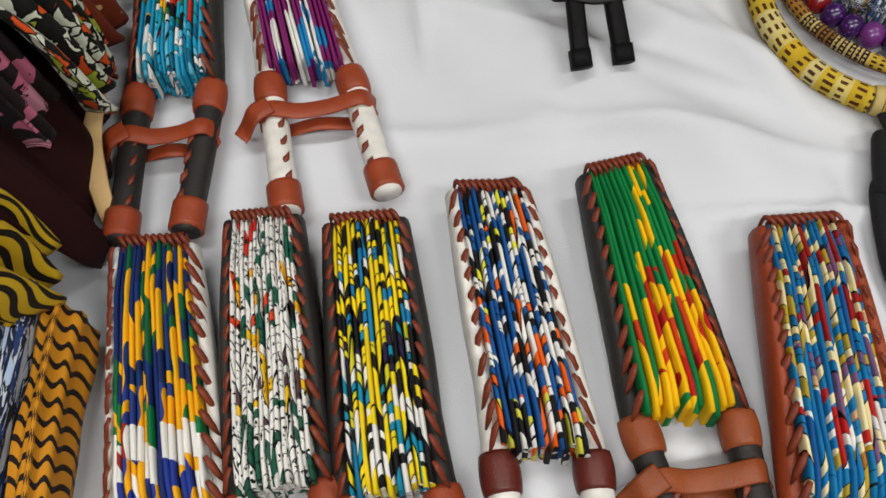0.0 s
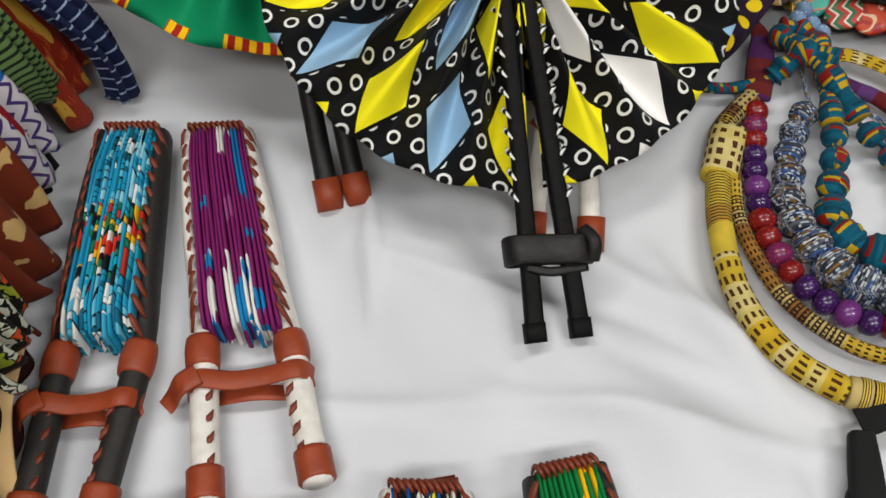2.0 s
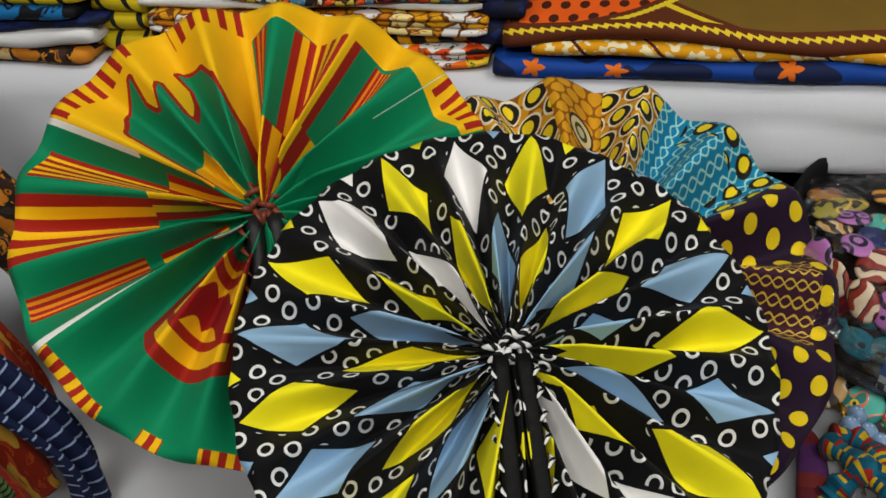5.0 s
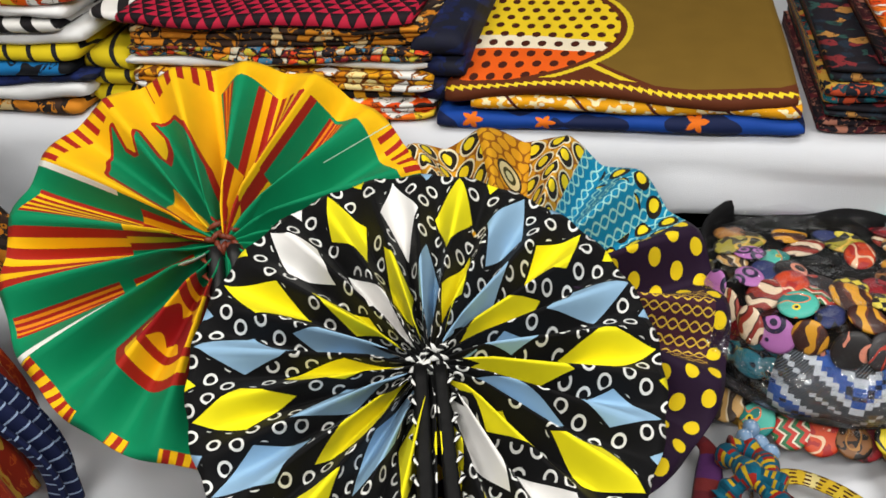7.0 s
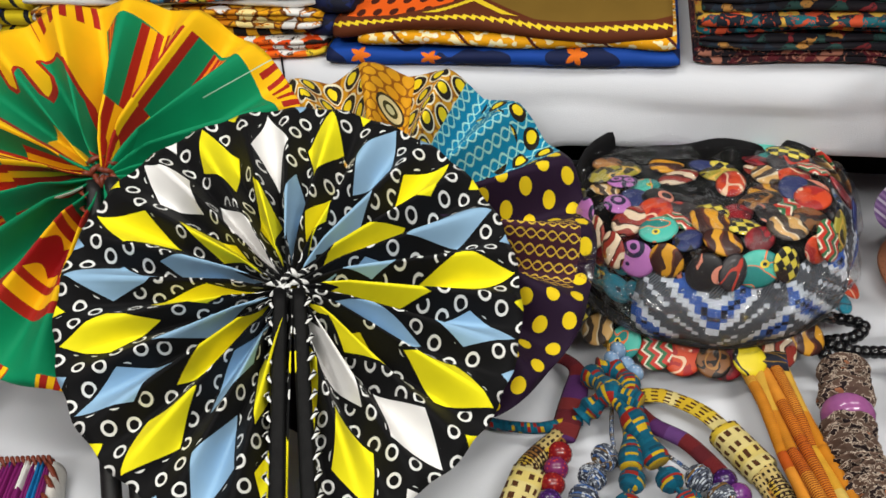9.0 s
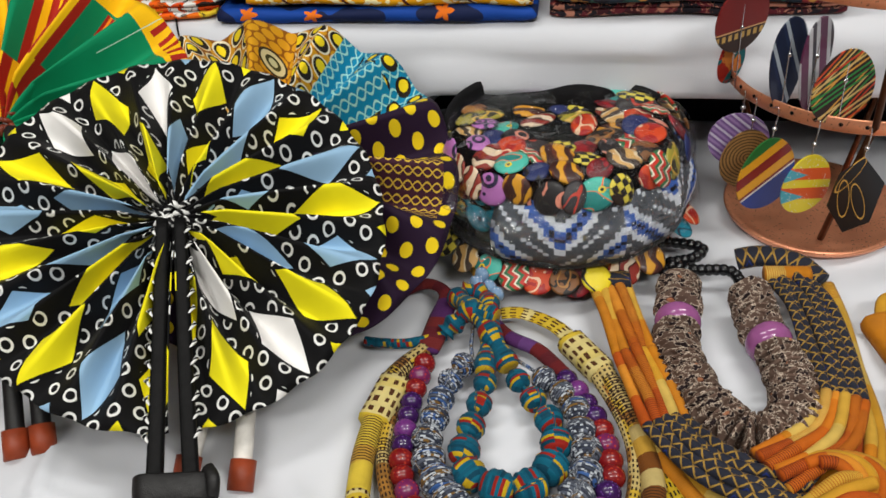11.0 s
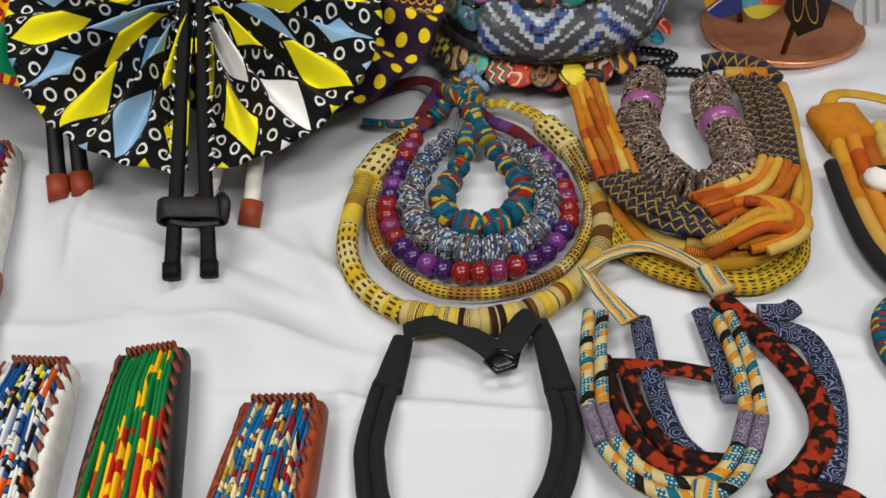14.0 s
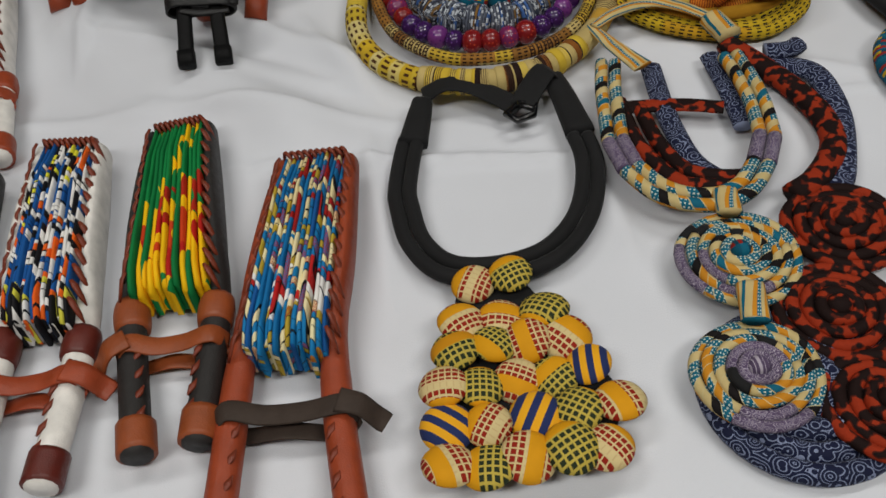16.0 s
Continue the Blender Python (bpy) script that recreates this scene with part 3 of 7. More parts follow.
# ---- closed fans ----
def pleat_print(name, zones, dark=(20, 20, 26), line=0.0, cells=34.0, group=1.0, speck=0.0, runs=None, share=0.4, twill=None):
    """Cloth seen edge on in the folds. UV: whole number of the fold and place within it, 0..1 along. zones: (start along, colours); runs: colours of the long plain stretches."""
    m = Mat(name, zones[0][1][0], 0.7)
    u, v = m.uv()
    k = u.floor()
    k2 = (k / group).floor()
    jit = m.rand(k2, 7.0)
    slant = (u.fract() - 0.5) * (m.rand(k, 3.0) - 0.5) * 2.6
    w = v * cells * (0.65 + jit * 0.7) + jit * 5.0 + (v * 21.0 + jit * 40.0).sin() * 0.7 + slant
    first = True
    for start, cols in zones:
        r1 = m.rand(k2, w.floor(), 1.0)
        col = m.ramp(r1, cols)
        m.lay(1.0 if first else (v + (m.rand(k, 2.0) - 0.5) * 0.12).gt(start), col)
        first = False
    if twill:
        m.lay(m.rand(k2, w.floor(), 6.0).gt(0.84) * (v * 150.0 + u * 2.0).fract().lt(0.5), twill)
    if line:
        e = (w.fract() - 0.5).abs()
        m.lay(e.gt(0.5 - line) * m.rand(k2, w.floor(), 9.0).gt(0.4), dark)
    if runs:
        wl = v * cells * 0.20 + jit * 3.0 + slant * 0.2
        m.lay(m.rand(k2, wl.floor(), 11.0).lt(share), m.ramp(m.rand(k2, wl.floor(), 12.0), runs))
    if speck:
        n = m.noise(260, 1.0)
        m.lay(n.gt(0.62) * m.rand(k, (v * 90.0).floor()).lt(speck), (18, 18, 20))
    m.tone(m.noise(40, 2.0), 0.78, 1.05)
    m.bump(m.noise(900, 2.0), 0.2, 0.0005)
    return m.done()


W, K = (226, 224, 220), (24, 24, 28)
P_NAVY = pleat_print("navy_yellow_folds", [(0, [(28, 44, 92), (232, 170, 24), (18, 92, 58), (28, 44, 92), (18, 92, 58), (232, 170, 24), (28, 44, 92), (24, 52, 110)]), (0.60, [(232, 166, 20), (20, 112, 62), (232, 166, 20), (40, 60, 130)]), (0.74, [(226, 224, 220)] * 7 + [(150, 40, 30)]), (0.86, [(38, 56, 140), (226, 224, 220), (232, 166, 20), (38, 56, 140)])], cells=9.0, runs=[(26, 44, 100), (18, 92, 58), (26, 44, 100), (26, 44, 100), (226, 224, 220)], share=0.16)
P_SPECK = pleat_print("white_speckled_folds", [(0, [W, W, W, W, (206, 206, 204), W, (28, 92, 74), W, W, (196, 44, 36), W, W]), (0.22, [W, W, (214, 70, 36), W, (226, 160, 30), W, W, (28, 92, 74), W, W]), (0.5, [W, W, W, W, (226, 180, 30), W, W, (84, 60, 66)]), (0.76, [W, (34, 84, 66), W, W, (34, 84, 66), W])], cells=17.0, line=0.08, speck=0.9)
P_YELLOW = pleat_print("yellow_black_folds", [(0, [(236, 208, 24), (236, 208, 24), K, (236, 208, 24), W, (236, 208, 24), (30, 120, 170), (236, 208, 24), K]), (0.45, [(44, 34, 70), (232, 206, 28), W, K, (24, 136, 168), (206, 196, 40), K]), (0.75, [W, (232, 206, 28), (24, 136, 168), K, W])], cells=18.0, line=0.16, runs=[(226, 196, 30), (24, 26, 30), (24, 110, 150)], share=0.16)
P_BLUE = pleat_print("blue_orange_folds", [(0, [(26, 84, 150), W, K, K, (26, 84, 150), (226, 96, 28), W, K, (226, 220, 60)]), (0.5, [W, K, (26, 84, 150), (226, 96, 28), W, (26, 84, 150), W]), (0.85, [W, K, (226, 96, 28), W, (206, 200, 70), K])], cells=21.0, line=0.12, runs=[(24, 82, 146), (24, 82, 146), (24, 24, 28), (22, 72, 130)], share=0.22)
P_GREEN = pleat_print("green_yellow_folds", [(0, [(16, 122, 62), (16, 122, 62), (238, 186, 16), (16, 122, 62), (16, 122, 62)]), (0.42, [(16, 122, 62), (238, 186, 16), (16, 122, 62), (170, 40, 24), (238, 186, 16)]), (0.62, [(238, 186, 16), (176, 30, 24), (238, 186, 16), (176, 30, 24), (196, 60, 24)]), (0.9, [(238, 186, 16), (16, 122, 62), (238, 186, 16)])], cells=6.5, runs=[(14, 112, 58), (14, 112, 58), (236, 180, 16)], share=0.34)
P_RED = pleat_print("red_cream_folds", [(0, [(24, 104, 156), (222, 206, 156), (176, 150, 50), (222, 206, 156), (24, 104, 156), (150, 30, 28), (222, 206, 156), (24, 104, 156)]), (0.45, [(24, 116, 170), (24, 116, 170), (232, 218, 170), (176, 150, 50), (24, 116, 170)]), (0.66, [(178, 34, 32), (24, 116, 170), (232, 218, 170), W, (24, 116, 170)]), (0.86, [(24, 116, 170), (232, 218, 170), (176, 150, 50), (24, 116, 170)])], cells=20.0, line=0.08, runs=[(20, 104, 158), (20, 104, 158), (22, 84, 146)], share=0.22, twill=(160, 30, 30))
P_TEAL = pleat_print("teal_folds", [(0, [(28, 150, 186), (96, 180, 206), W, (28, 140, 180), (150, 204, 220), (28, 150, 186), (24, 90, 110)]), (0.45, [(28, 150, 176), (226, 170, 30), K, (196, 48, 34), (30, 110, 80), (28, 150, 176), W]), (0.8, [(28, 150, 186), (96, 180, 206), (28, 150, 186), (20, 100, 130), W])], cells=22.0, line=0.11, runs=[(28, 142, 180), (24, 130, 170), (60, 160, 196)], share=0.26)
P_PURPLE = pleat_print("purple_folds", [(0, [W, (124, 32, 100), (124, 32, 100), (124, 32, 100), (124, 32, 100), W]), (0.2, [(124, 32, 100)] * 11 + [(24, 124, 182)]), (0.45, [(124, 32, 100)] * 9 + [(24, 124, 182), (150, 70, 130)]), (0.72, [W, (124, 32, 100), (24, 124, 182), (124, 32, 100), W, (124, 32, 100)])], cells=5.0, group=2.0, runs=[(124, 32, 100), (124, 32, 100), (24, 112, 172)], share=0.42)


def closed_fan(label, top, bottom, ends, fold_mat, stick_mat, ring_mat, lace_mat, folds=13, strap=None, h=0.047, seed=1, ring_up=True, end_ring=True, stick_r=0.0115):
    """A fan folded shut. top, bottom, ends: left and right (x, y) of the bound end, of the folds' open end and of the two handles."""
    rnd = random.Random(seed)
    fan = thing("closed_fan", label, "hand fan", "closed fans")
    tl, tr, bl, br, el, er = [Vector((p[0], p[1], T)) for p in (*top, *bottom, *ends)]
    tl.y, tr.y = tl.y - 0.004, tr.y - 0.004
    ln = 22
    folds = round(folds * 1.04)
    for k in range(folds):
        bm = bmesh.new()
        uvl = bm.loops.layers.uv.verify()
        s0, s1 = k / folds, (k + 1) / folds
        rows = []
        wob = [rnd.uniform(-1, 1) for _ in range(4)]
        long = rnd.uniform(0.970, 1.016)
        hk = rnd.uniform(-0.0030, 0.0022)
        for i in range(ln + 1):
            s = i / ln
            sl = s * long
            L, Rr = tl.lerp(bl, sl), tr.lerp(br, sl)
            drift = 0.0008 * math.sin(s * 5 + wob[0] * 3) * (0.3 + s)
            a = L.lerp(Rr, s0) + Vector((drift, 0, 0))
            b = L.lerp(Rr, s1) + Vector((drift, 0, 0))
            w = (b - a)
            edge = 4 * (s0 + 0.5 / folds) * (1 - (s0 + 0.5 / folds))
            hh = h * (0.78 + 0.22 * min(1, s * 4.5)) * (0.90 + 0.10 * edge) * (1 - 0.22 * max(0, (s - 0.90) / 0.10) ** 1.5) + hk + 0.0006 * math.sin(s * 17 + wob[1] * 5)
            row = []
            for q, z in ((0.03, 0.004), (0.02, hh * 0.84), (0.13, hh * 0.955), (0.5, hh), (0.87, hh * 0.955), (0.98, hh * 0.84), (0.97, 0.004)):
                row.append((bm.verts.new(a + w * q + Vector((0, 0, z))), (k + 0.1 + 0.8 * q, s)))
            rows.append(row)
        for a, b in zip(rows, rows[1:]):
            for j in range(6):
                quad = (a[j], b[j], b[j + 1], a[j + 1])
                f = bm.faces.new([t[0] for t in quad])
                for lp, t in zip(f.loops, quad):
                    lp[uvl].uv = t[1]
        for row in (rows[0], rows[-1]):
            turned = row if row is rows[0] else row[::-1]
            f = bm.faces.new([t[0] for t in turned])
            for lp, t in zip(f.loops, turned):
                lp[uvl].uv = (t[1][0], t[1][1] + (T + h - t[0].co.z) * 6.0)
        part("pleat", bm, fold_mat, fan)
    # sticks, with lacing along the folds
    for sgn, a, b, e in ((-1, tl, bl, el), (1, tr, br, er)):
        out = Vector((sgn * 0.0035, 0, 0))
        zs = 0.0135
        p0, p1, p2 = a + out * 0.6 + Vector((0, 0, zs + 0.006)), b + out + Vector((0, 0, zs)), e + Vector((0, 0, zs - 0.001))
        mid = a.lerp(b, 0.5) + out * 1.5 + Vector((0, 0, zs + 0.006))
        line = smooth_line([p0, mid, p1, p2], 10)
        bm = bmesh.new()
        sweep(bm, line, lambda s: stick_r * (0.62 + 0.38 * min(1, max(0, (s - 0.5) / 0.2))), lambda s: (0.019 - 0.0075 * min(1, max(0, (s - 0.45) / 0.2))) * (0.75 + 0.25 * min(1, s * 5)) * stick_r / 0.0115, 12)
        st = part("stick", bm, stick_mat, fan)
        n = 12
        for k in range(n):
            s = (k + 0.6 + rnd.uniform(-0.12, 0.12)) / (n + 0.3)
            c = a.lerp(b, s)
            d = (b - a).normalized()
            bm = bmesh.new()
            sweep(bm, [c + Vector((sgn * 0.0005, 0, h * 0.90)) - d * 0.003, c + Vector((sgn * 0.0035, 0, h * 0.86)) + d * 0.002, c + Vector((sgn * 0.0065, 0, h * 0.68)) + d * 0.008, c + Vector((sgn * 0.0085, 0, h * 0.56)) + d * 0.012],
                  lambda q: 0.0006 + 0.0025 * max(0.0, math.sin(math.pi * min(1, q + 0.1))) ** 0.7, 0.0012, 6, up=(sgn * 0.6, 0, 1))
            part("lace", bm, lace_mat, st)
        d = (p2 - p1)
        if ring_up:
            tube("ring", [p1 - d * 0.02, p1 + d * 0.08, p1 + d * 0.18], lambda s: stick_r * (1.12 + 0.14 * math.sin(s * 3)), ring_mat, st, n=3, segs=14)
        if end_ring:
            tube("ring", [p2 - d.normalized() * 0.026, p2 - d.normalized() * 0.013, p2 - d.normalized() * 0.002], stick_r * 1.25, ring_mat, st, n=3, segs=14)
        # slanting stitches on the handle
        for k in range(4):
            c = p1.lerp(p2, 0.40 + 0.13 * k) + Vector((-sgn * stick_r * 0.55, 0, stick_r * 0.82))
            bm = bmesh.new()
            sweep(bm, [c + Vector((-0.004, -0.006, -0.001)), c + Vector((0, 0, 0.0008)), c + Vector((0.003, 0.006, 0))], lambda q: 0.0005 + 0.0026 * math.sin(math.pi * q), 0.001, 6)
            part("lace", bm, lace_mat, st)
    # braided end
    nb = 10
    for k in range(nb):
        bm = bmesh.new()
        c = tl.lerp(tr, (k + 0.5) / nb) + Vector((0, 0.002, h * 0.73))
        w = (tr - tl).length / nb
        sweep(bm, smooth_line([c + Vector((-w * 0.7, 0.003, -0.012)), c + Vector((-w * 0.3, 0.004, 0.0)), c + Vector((w * 0.35, -0.002, 0.003)), c + Vector((w * 0.8, -0.006, -0.002))], 4), lambda q: 0.0009 + 0.0012 * math.sin(math.pi * q), segs=6)
        part("braid", bm, lace_mat, fan)
    bm = bmesh.new()
    box(bm, tl.x, tr.x, min(tl.y, tr.y) - 0.001, max(tl.y, tr.y) + 0.003, T + 0.006, T + h * 0.69, 0.002)
    part("bound_end", bm, lace_mat, fan)
    if strap:
        mat, at, over = strap
        p, q = bl.lerp(el, at), br.lerp(er, at)
        r = stick_r * 1.25
        bm = bmesh.new()
        base = 0.0125
        w = (q - p)
        line = [p + Vector((-r, 0, base)), p + Vector((-r * 0.6, 0.001, base + r * 0.8)), p + Vector((0, 0.001, base + r)), p + w * 0.3 + Vector((0, 0.0, base + r * 0.55)),
                p + w * 0.7 + Vector((0, 0.001, base + r * 0.6)), q + Vector((0, 0.002, base + r)), q + Vector((r * 0.6, 0.002, base + r * 0.8)), q + Vector((r, 0.001, base))]
        sweep(bm, smooth_line(line, 5), 0.0085, 0.0014, 8, square=0.5)
        low = [p + Vector((-r, -0.004, base)), p + Vector((0, -0.004, base - r * 0.9)), p + w * 0.5 + Vector((0, -0.006, base - r * 0.3)), q + Vector((0, -0.004, base - r * 0.9)), q + Vector((r, -0.002, base))]
        sweep(bm, smooth_line(low, 5), 0.007, 0.0012, 8, square=0.5)
        part("strap", bm, mat, fan)
        side = p if over < 0 else q
        o = Vector((over * r, 0, 0))
        bm = bmesh.new()
        sweep(bm, smooth_line([side + o * 0.2 + Vector((0, 0.004, base + r * 1.15)), side + o * 1.2 + Vector((0, -0.002, base + r)), side + o * 1.9 + Vector((0, -0.006, base)), side + o * 2.3 + Vector((0.0, -0.010, base - 0.004))], 6), lambda s: 0.010 - 0.002 * s, 0.0016, 8, square=0.4, twist=0.8)
        part("strap_tail", bm, mat, fan)
    return fan


closed_fan("closed navy and yellow cotton fan with brown and white laced sticks", ((-0.622, -0.361), (-0.571, -0.369)), ((-0.628, -0.570), (-0.564, -0.578)), ((-0.622, -0.72), (-0.572, -0.72)), P_NAVY, M_WHITE, M_RUST, M_BROWN, 13, None, seed=1, stick_r=0.009)
closed_fan("closed white speckled cotton fan with charcoal leather sticks", ((-0.535, -0.357), (-0.490, -0.362)), ((-0.549, -0.573), (-0.494, -0.573)), ((-0.548, -0.72), (-0.492, -0.715)), P_SPECK, M_CHAR, M_RUST, M_BROWN, 13, None, seed=2)
closed_fan("closed yellow and black cotton fan with charcoal leather sticks", ((-0.460, -0.376), (-0.410, -0.382)), ((-0.475, -0.588), (-0.418, -0.593)), ((-0.472, -0.73), (-0.414, -0.735)), P_YELLOW, M_CHAR, M_RUST, M_BROWN, 13, None, seed=3)
closed_fan("closed blue and orange cotton fan with white leather sticks", ((-0.361, -0.366), (-0.312, -0.376)), ((-0.370, -0.578), (-0.314, -0.590)), ((-0.382, -0.72), (-0.329, -0.718)), P_BLUE, M_WHITE, M_MAROON, M_BROWN, 13, (M_RUST, 0.36, 1), seed=4)
closed_fan("closed green, yellow and red cotton fan with charcoal sticks", ((-0.258, -0.374), (-0.213, -0.372)), ((-0.271, -0.572), (-0.210, -0.582)), ((-0.264, -0.708), (-0.222, -0.708)), P_GREEN, M_CHAR, M_TAN, M_BROWN, 12, (M_TAN, 0.34, -1), seed=5)
closed_fan("closed red, cream and blue cotton fan with rust leather sticks", ((-0.142, -0.447), (-0.088, -0.454)), ((-0.187, -0.652), (-0.125, -0.666)), ((-0.213, -0.80), (-0.121, -0.81)), P_RED, M_RUST, M_RUST, M_BROWN, 14, (M_GREYSTRAP, 0.30, 1), seed=6, ring_up=False)
closed_fan("closed teal cotton fan with charcoal leather sticks and rust rings", ((-0.582, 0.024), (-0.532, 0.016)), ((-0.605, -0.203), (-0.549, -0.212)), ((-0.628, -0.350), (-0.576, -0.352)), P_TEAL, M_CHAR, M_RUST, M_BROWN, 14, (M_RUST, 0.36, -1), seed=7)
closed_fan("closed purple cotton fan with white leather sticks and rust rings", ((-0.504, 0.008), (-0.453, 0.002)), ((-0.493, -0.216), (-0.430, -0.224)), ((-0.495, -0.352), (-0.413, -0.350)), P_PURPLE, M_WHITE, M_RUST, M_BROWN, 15, (M_RUST, 0.30, -1), seed=8)


# ---- folded prints on the shelf ----
def wax_print(name, cols, scale=30.0, edge=None, rough=0.7, stretch=(1, 1), flecks=True):
    """A busy wax print: irregular patches with dark outlines."""
    m = Mat(name, cols[0], rough, sheen=0.1)
    u, v = m.uv()
    p = m.vec(u, v)
    bend = 1.6 / scale
    p = m.vec(u * stretch[0] + (m.noise(scale * 0.8, 2.0, p) - 0.5) * bend, v * stretch[1] + (m.noise(scale * 0.7, 2.0, m.vec(v + 3.0, u)) - 0.5) * bend)
    col = m.nt.nodes.new("ShaderNodeTexVoronoi")
    col.inputs["Scale"].default_value = scale
    m.nt.links.new(p, col.inputs["Vector"])
    sep = m.nt.nodes.new("ShaderNodeSeparateColor")
    m.nt.links.new(col.outputs["Color"], sep.inputs[0])
    m.lay(1.0, m.ramp(Node(m.nt, sep.outputs[0]), cols))
    if edge:
        d = m.voro(scale, p, "DISTANCE_TO_EDGE")
        m.lay(d.lt(0.07), edge)
    if flecks:
        n = m.noise(scale * 2.5, 2.0, p)
        m.lay(band(n, 0.60, 0.66), cols[-1])
    return weave(m, 1300, 0.25).done()


def line_print(name, base, line, freq, width=0.4, wave=0.0, turn=False, extra=None):
    """Cloth with lines across, or along if turned; wavy when asked."""
    m = Mat(name, base, 0.72, sheen=0.1)
    u, v = m.uv()
    a, b = (v, u) if turn else (u, v)
    x = a + (b * freq * 0.7).sin() * wave
    m.lay((x * freq).fract().lt(width), line)
    if extra:
        m.lay((m.rand((a * freq * 0.5).floor(), (b * 9.0).floor())).gt(0.82), extra)
    return weave(m, 1300, 0.25).done()


def scale_print():
    m = Mat("red_scale_print", (178, 30, 58), 0.7)
    u, v = m.uv()
    gu, gv = u * 52.0, v * 60.0
    su = gu + gv.floor().mod(2.0) * 0.5
    tri = (cell(su)).abs() * 1.4 + (gv.fract()) * 0.62
    m.lay(tri.gt(0.60), (30, 18, 24))
    return weave(m).done()


def star_print():
    m = Mat("blue_star_print", (22, 66, 150), 0.7)
    u, v = m.uv()
    gu = u * 12.0
    cu, cv = cell(gu) / 12.0, v + 0.010
    d = (cu * cu + cv * cv).sqrt()
    point = (((cv.op("ARCTAN2", cu) * (5 / 6.2832)).fract() - 0.5).abs() * 2.0)
    n = m.noise(16, 1.0)
    m.lay(n.gt(0.54), (24, 34, 70))
    m.lay((d - point * 0.0085).lt(0.0050) * m.rand(gu.floor()).gt(0.35), (226, 112, 26))
    return weave(m).done()


def oval_print():
    """Large ovals edged with a yellow zigzag: spotted orange, white and yellow, and plain olive. UV: metres across, metres back."""
    m = Mat("oval_print", (92, 44, 22), 0.68)
    u, v = m.uv()
    zig = ((u * 95.0 + v * 95.0).fract() - 0.5).abs() * 0.008

    def oval(cx, cy, rx, ry):
        a, b = (u - cx) / rx, (v - cy) / ry
        return (a * a + b * b).sqrt()

    big = oval(0.30, 0.17, 0.180, 0.185)
    m.lay((big + zig * 2.0).lt(1.06), (220, 190, 40))
    m.lay((big + zig * 2.0).lt(1.01), (92, 44, 22))
    m.lay(big.lt(0.96), (112, 86, 32))
    d = oval(0.05, 0.17, 0.150, 0.175)
    m.lay((d + zig * 2.0).lt(1.06), (220, 190, 40))
    m.lay((d + zig * 2.0).lt(1.01), (92, 44, 22))
    inside = d.lt(0.95)
    m.lay(inside, (226, 92, 24))
    m.lay(inside * v.gt(0.085 + (u * 22.0).sin() * 0.010), (232, 218, 190))
    m.lay(inside * v.gt(0.125 + (u * 22.0).sin() * 0.012), (230, 196, 36))
    gu, gv = u * 50.0, v * 32.0
    su = gu + gv.floor().mod(2.0) * 0.5
    e = (cell(su) * cell(su) * 1.3 + cell(gv) * cell(gv)).sqrt()
    m.lay(inside * e.lt(0.30), (70, 30, 20))
    low = v.lt(0.006)
    m.lay(low, (92, 44, 22))
    m.lay(low * (v + 0.004 + zig).abs().lt(0.0022), (226, 196, 40))
    return weave(m).done()


def blotch_print():
    """Yellow cotton with white blots and thin slanting maroon lines."""
    m = Mat("yellow_blot_print", (226, 158, 16), 0.7, sheen=0.1)
    u, v = m.uv()
    p = m.vec(u, v * 1.3)
    m.lay(m.noise(75, 1.0, p).gt(0.56), (240, 226, 178))
    m.lay(m.voro(70, p).lt(0.24), (240, 232, 206))
    m.lay(((u * 13.0 + v * 11.0).fract() - 0.5).abs().lt(0.03), (84, 34, 26))
    return weave(m).done()


Q_BLOT = blotch_print()
Q_SCALE, Q_STAR, Q_OVAL = scale_print(), star_print(), oval_print()
Q_ORANGE = wax_print("orange_white_print", [(232, 96, 14), W, (232, 110, 20), (236, 200, 50), W, (214, 70, 12), (40, 26, 20)], 55.0)
Q_OCHRE = wax_print("ochre_bubble_print", [(226, 160, 24), W, (226, 166, 30), (240, 220, 150), (206, 126, 16)], 45.0, (110, 60, 14))
Q_BLACKY = line_print("black_yellow_chain_print", (206, 150, 26), (26, 24, 24), 34.0, 0.55, 0.012, extra=(216, 110, 26))
Q_MULTI = wax_print("multi_print", [(40, 30, 34), (206, 60, 28), (60, 110, 140), (190, 180, 60), (196, 190, 170), (120, 30, 40), (214, 130, 30)], 90.0, (24, 20, 20))
Q_BROWN = wax_print("brown_leaf_print", [(64, 44, 34), (190, 116, 30), (206, 180, 130), (52, 40, 36), (206, 130, 34)], 34.0, (36, 28, 24))
Q_DARK = wax_print("dark_floral_print", [(26, 24, 32), (30, 40, 52), (26, 24, 32), (120, 40, 44), (40, 70, 66), (26, 24, 30), (170, 120, 60), (24, 22, 28)], 70.0)
Q_MAROON = wax_print("maroon_floral_print", [(62, 22, 30), (28, 24, 32), (96, 30, 40), (30, 24, 32), (180, 120, 100)], 80.0)
Q_TEALP = wax_print("teal_floral_print", [(24, 60, 70), (20, 26, 36), (190, 150, 60), (24, 90, 100), (20, 24, 34), (180, 70, 40)], 75.0)
Q_YEL = line_print("yellow_black_line_print", (214, 190, 28), (30, 30, 34), 30.0, 0.2, 0.02)
Q_NAVYB = wax_print("navy_print", [(22, 30, 66), (24, 26, 44), (28, 40, 90), (24, 26, 40)], 50.0)
Q_BLUEB = wax_print("blue_black_print", [(24, 110, 170), (22, 24, 28), (24, 110, 170), (22, 24, 30)], 26.0)
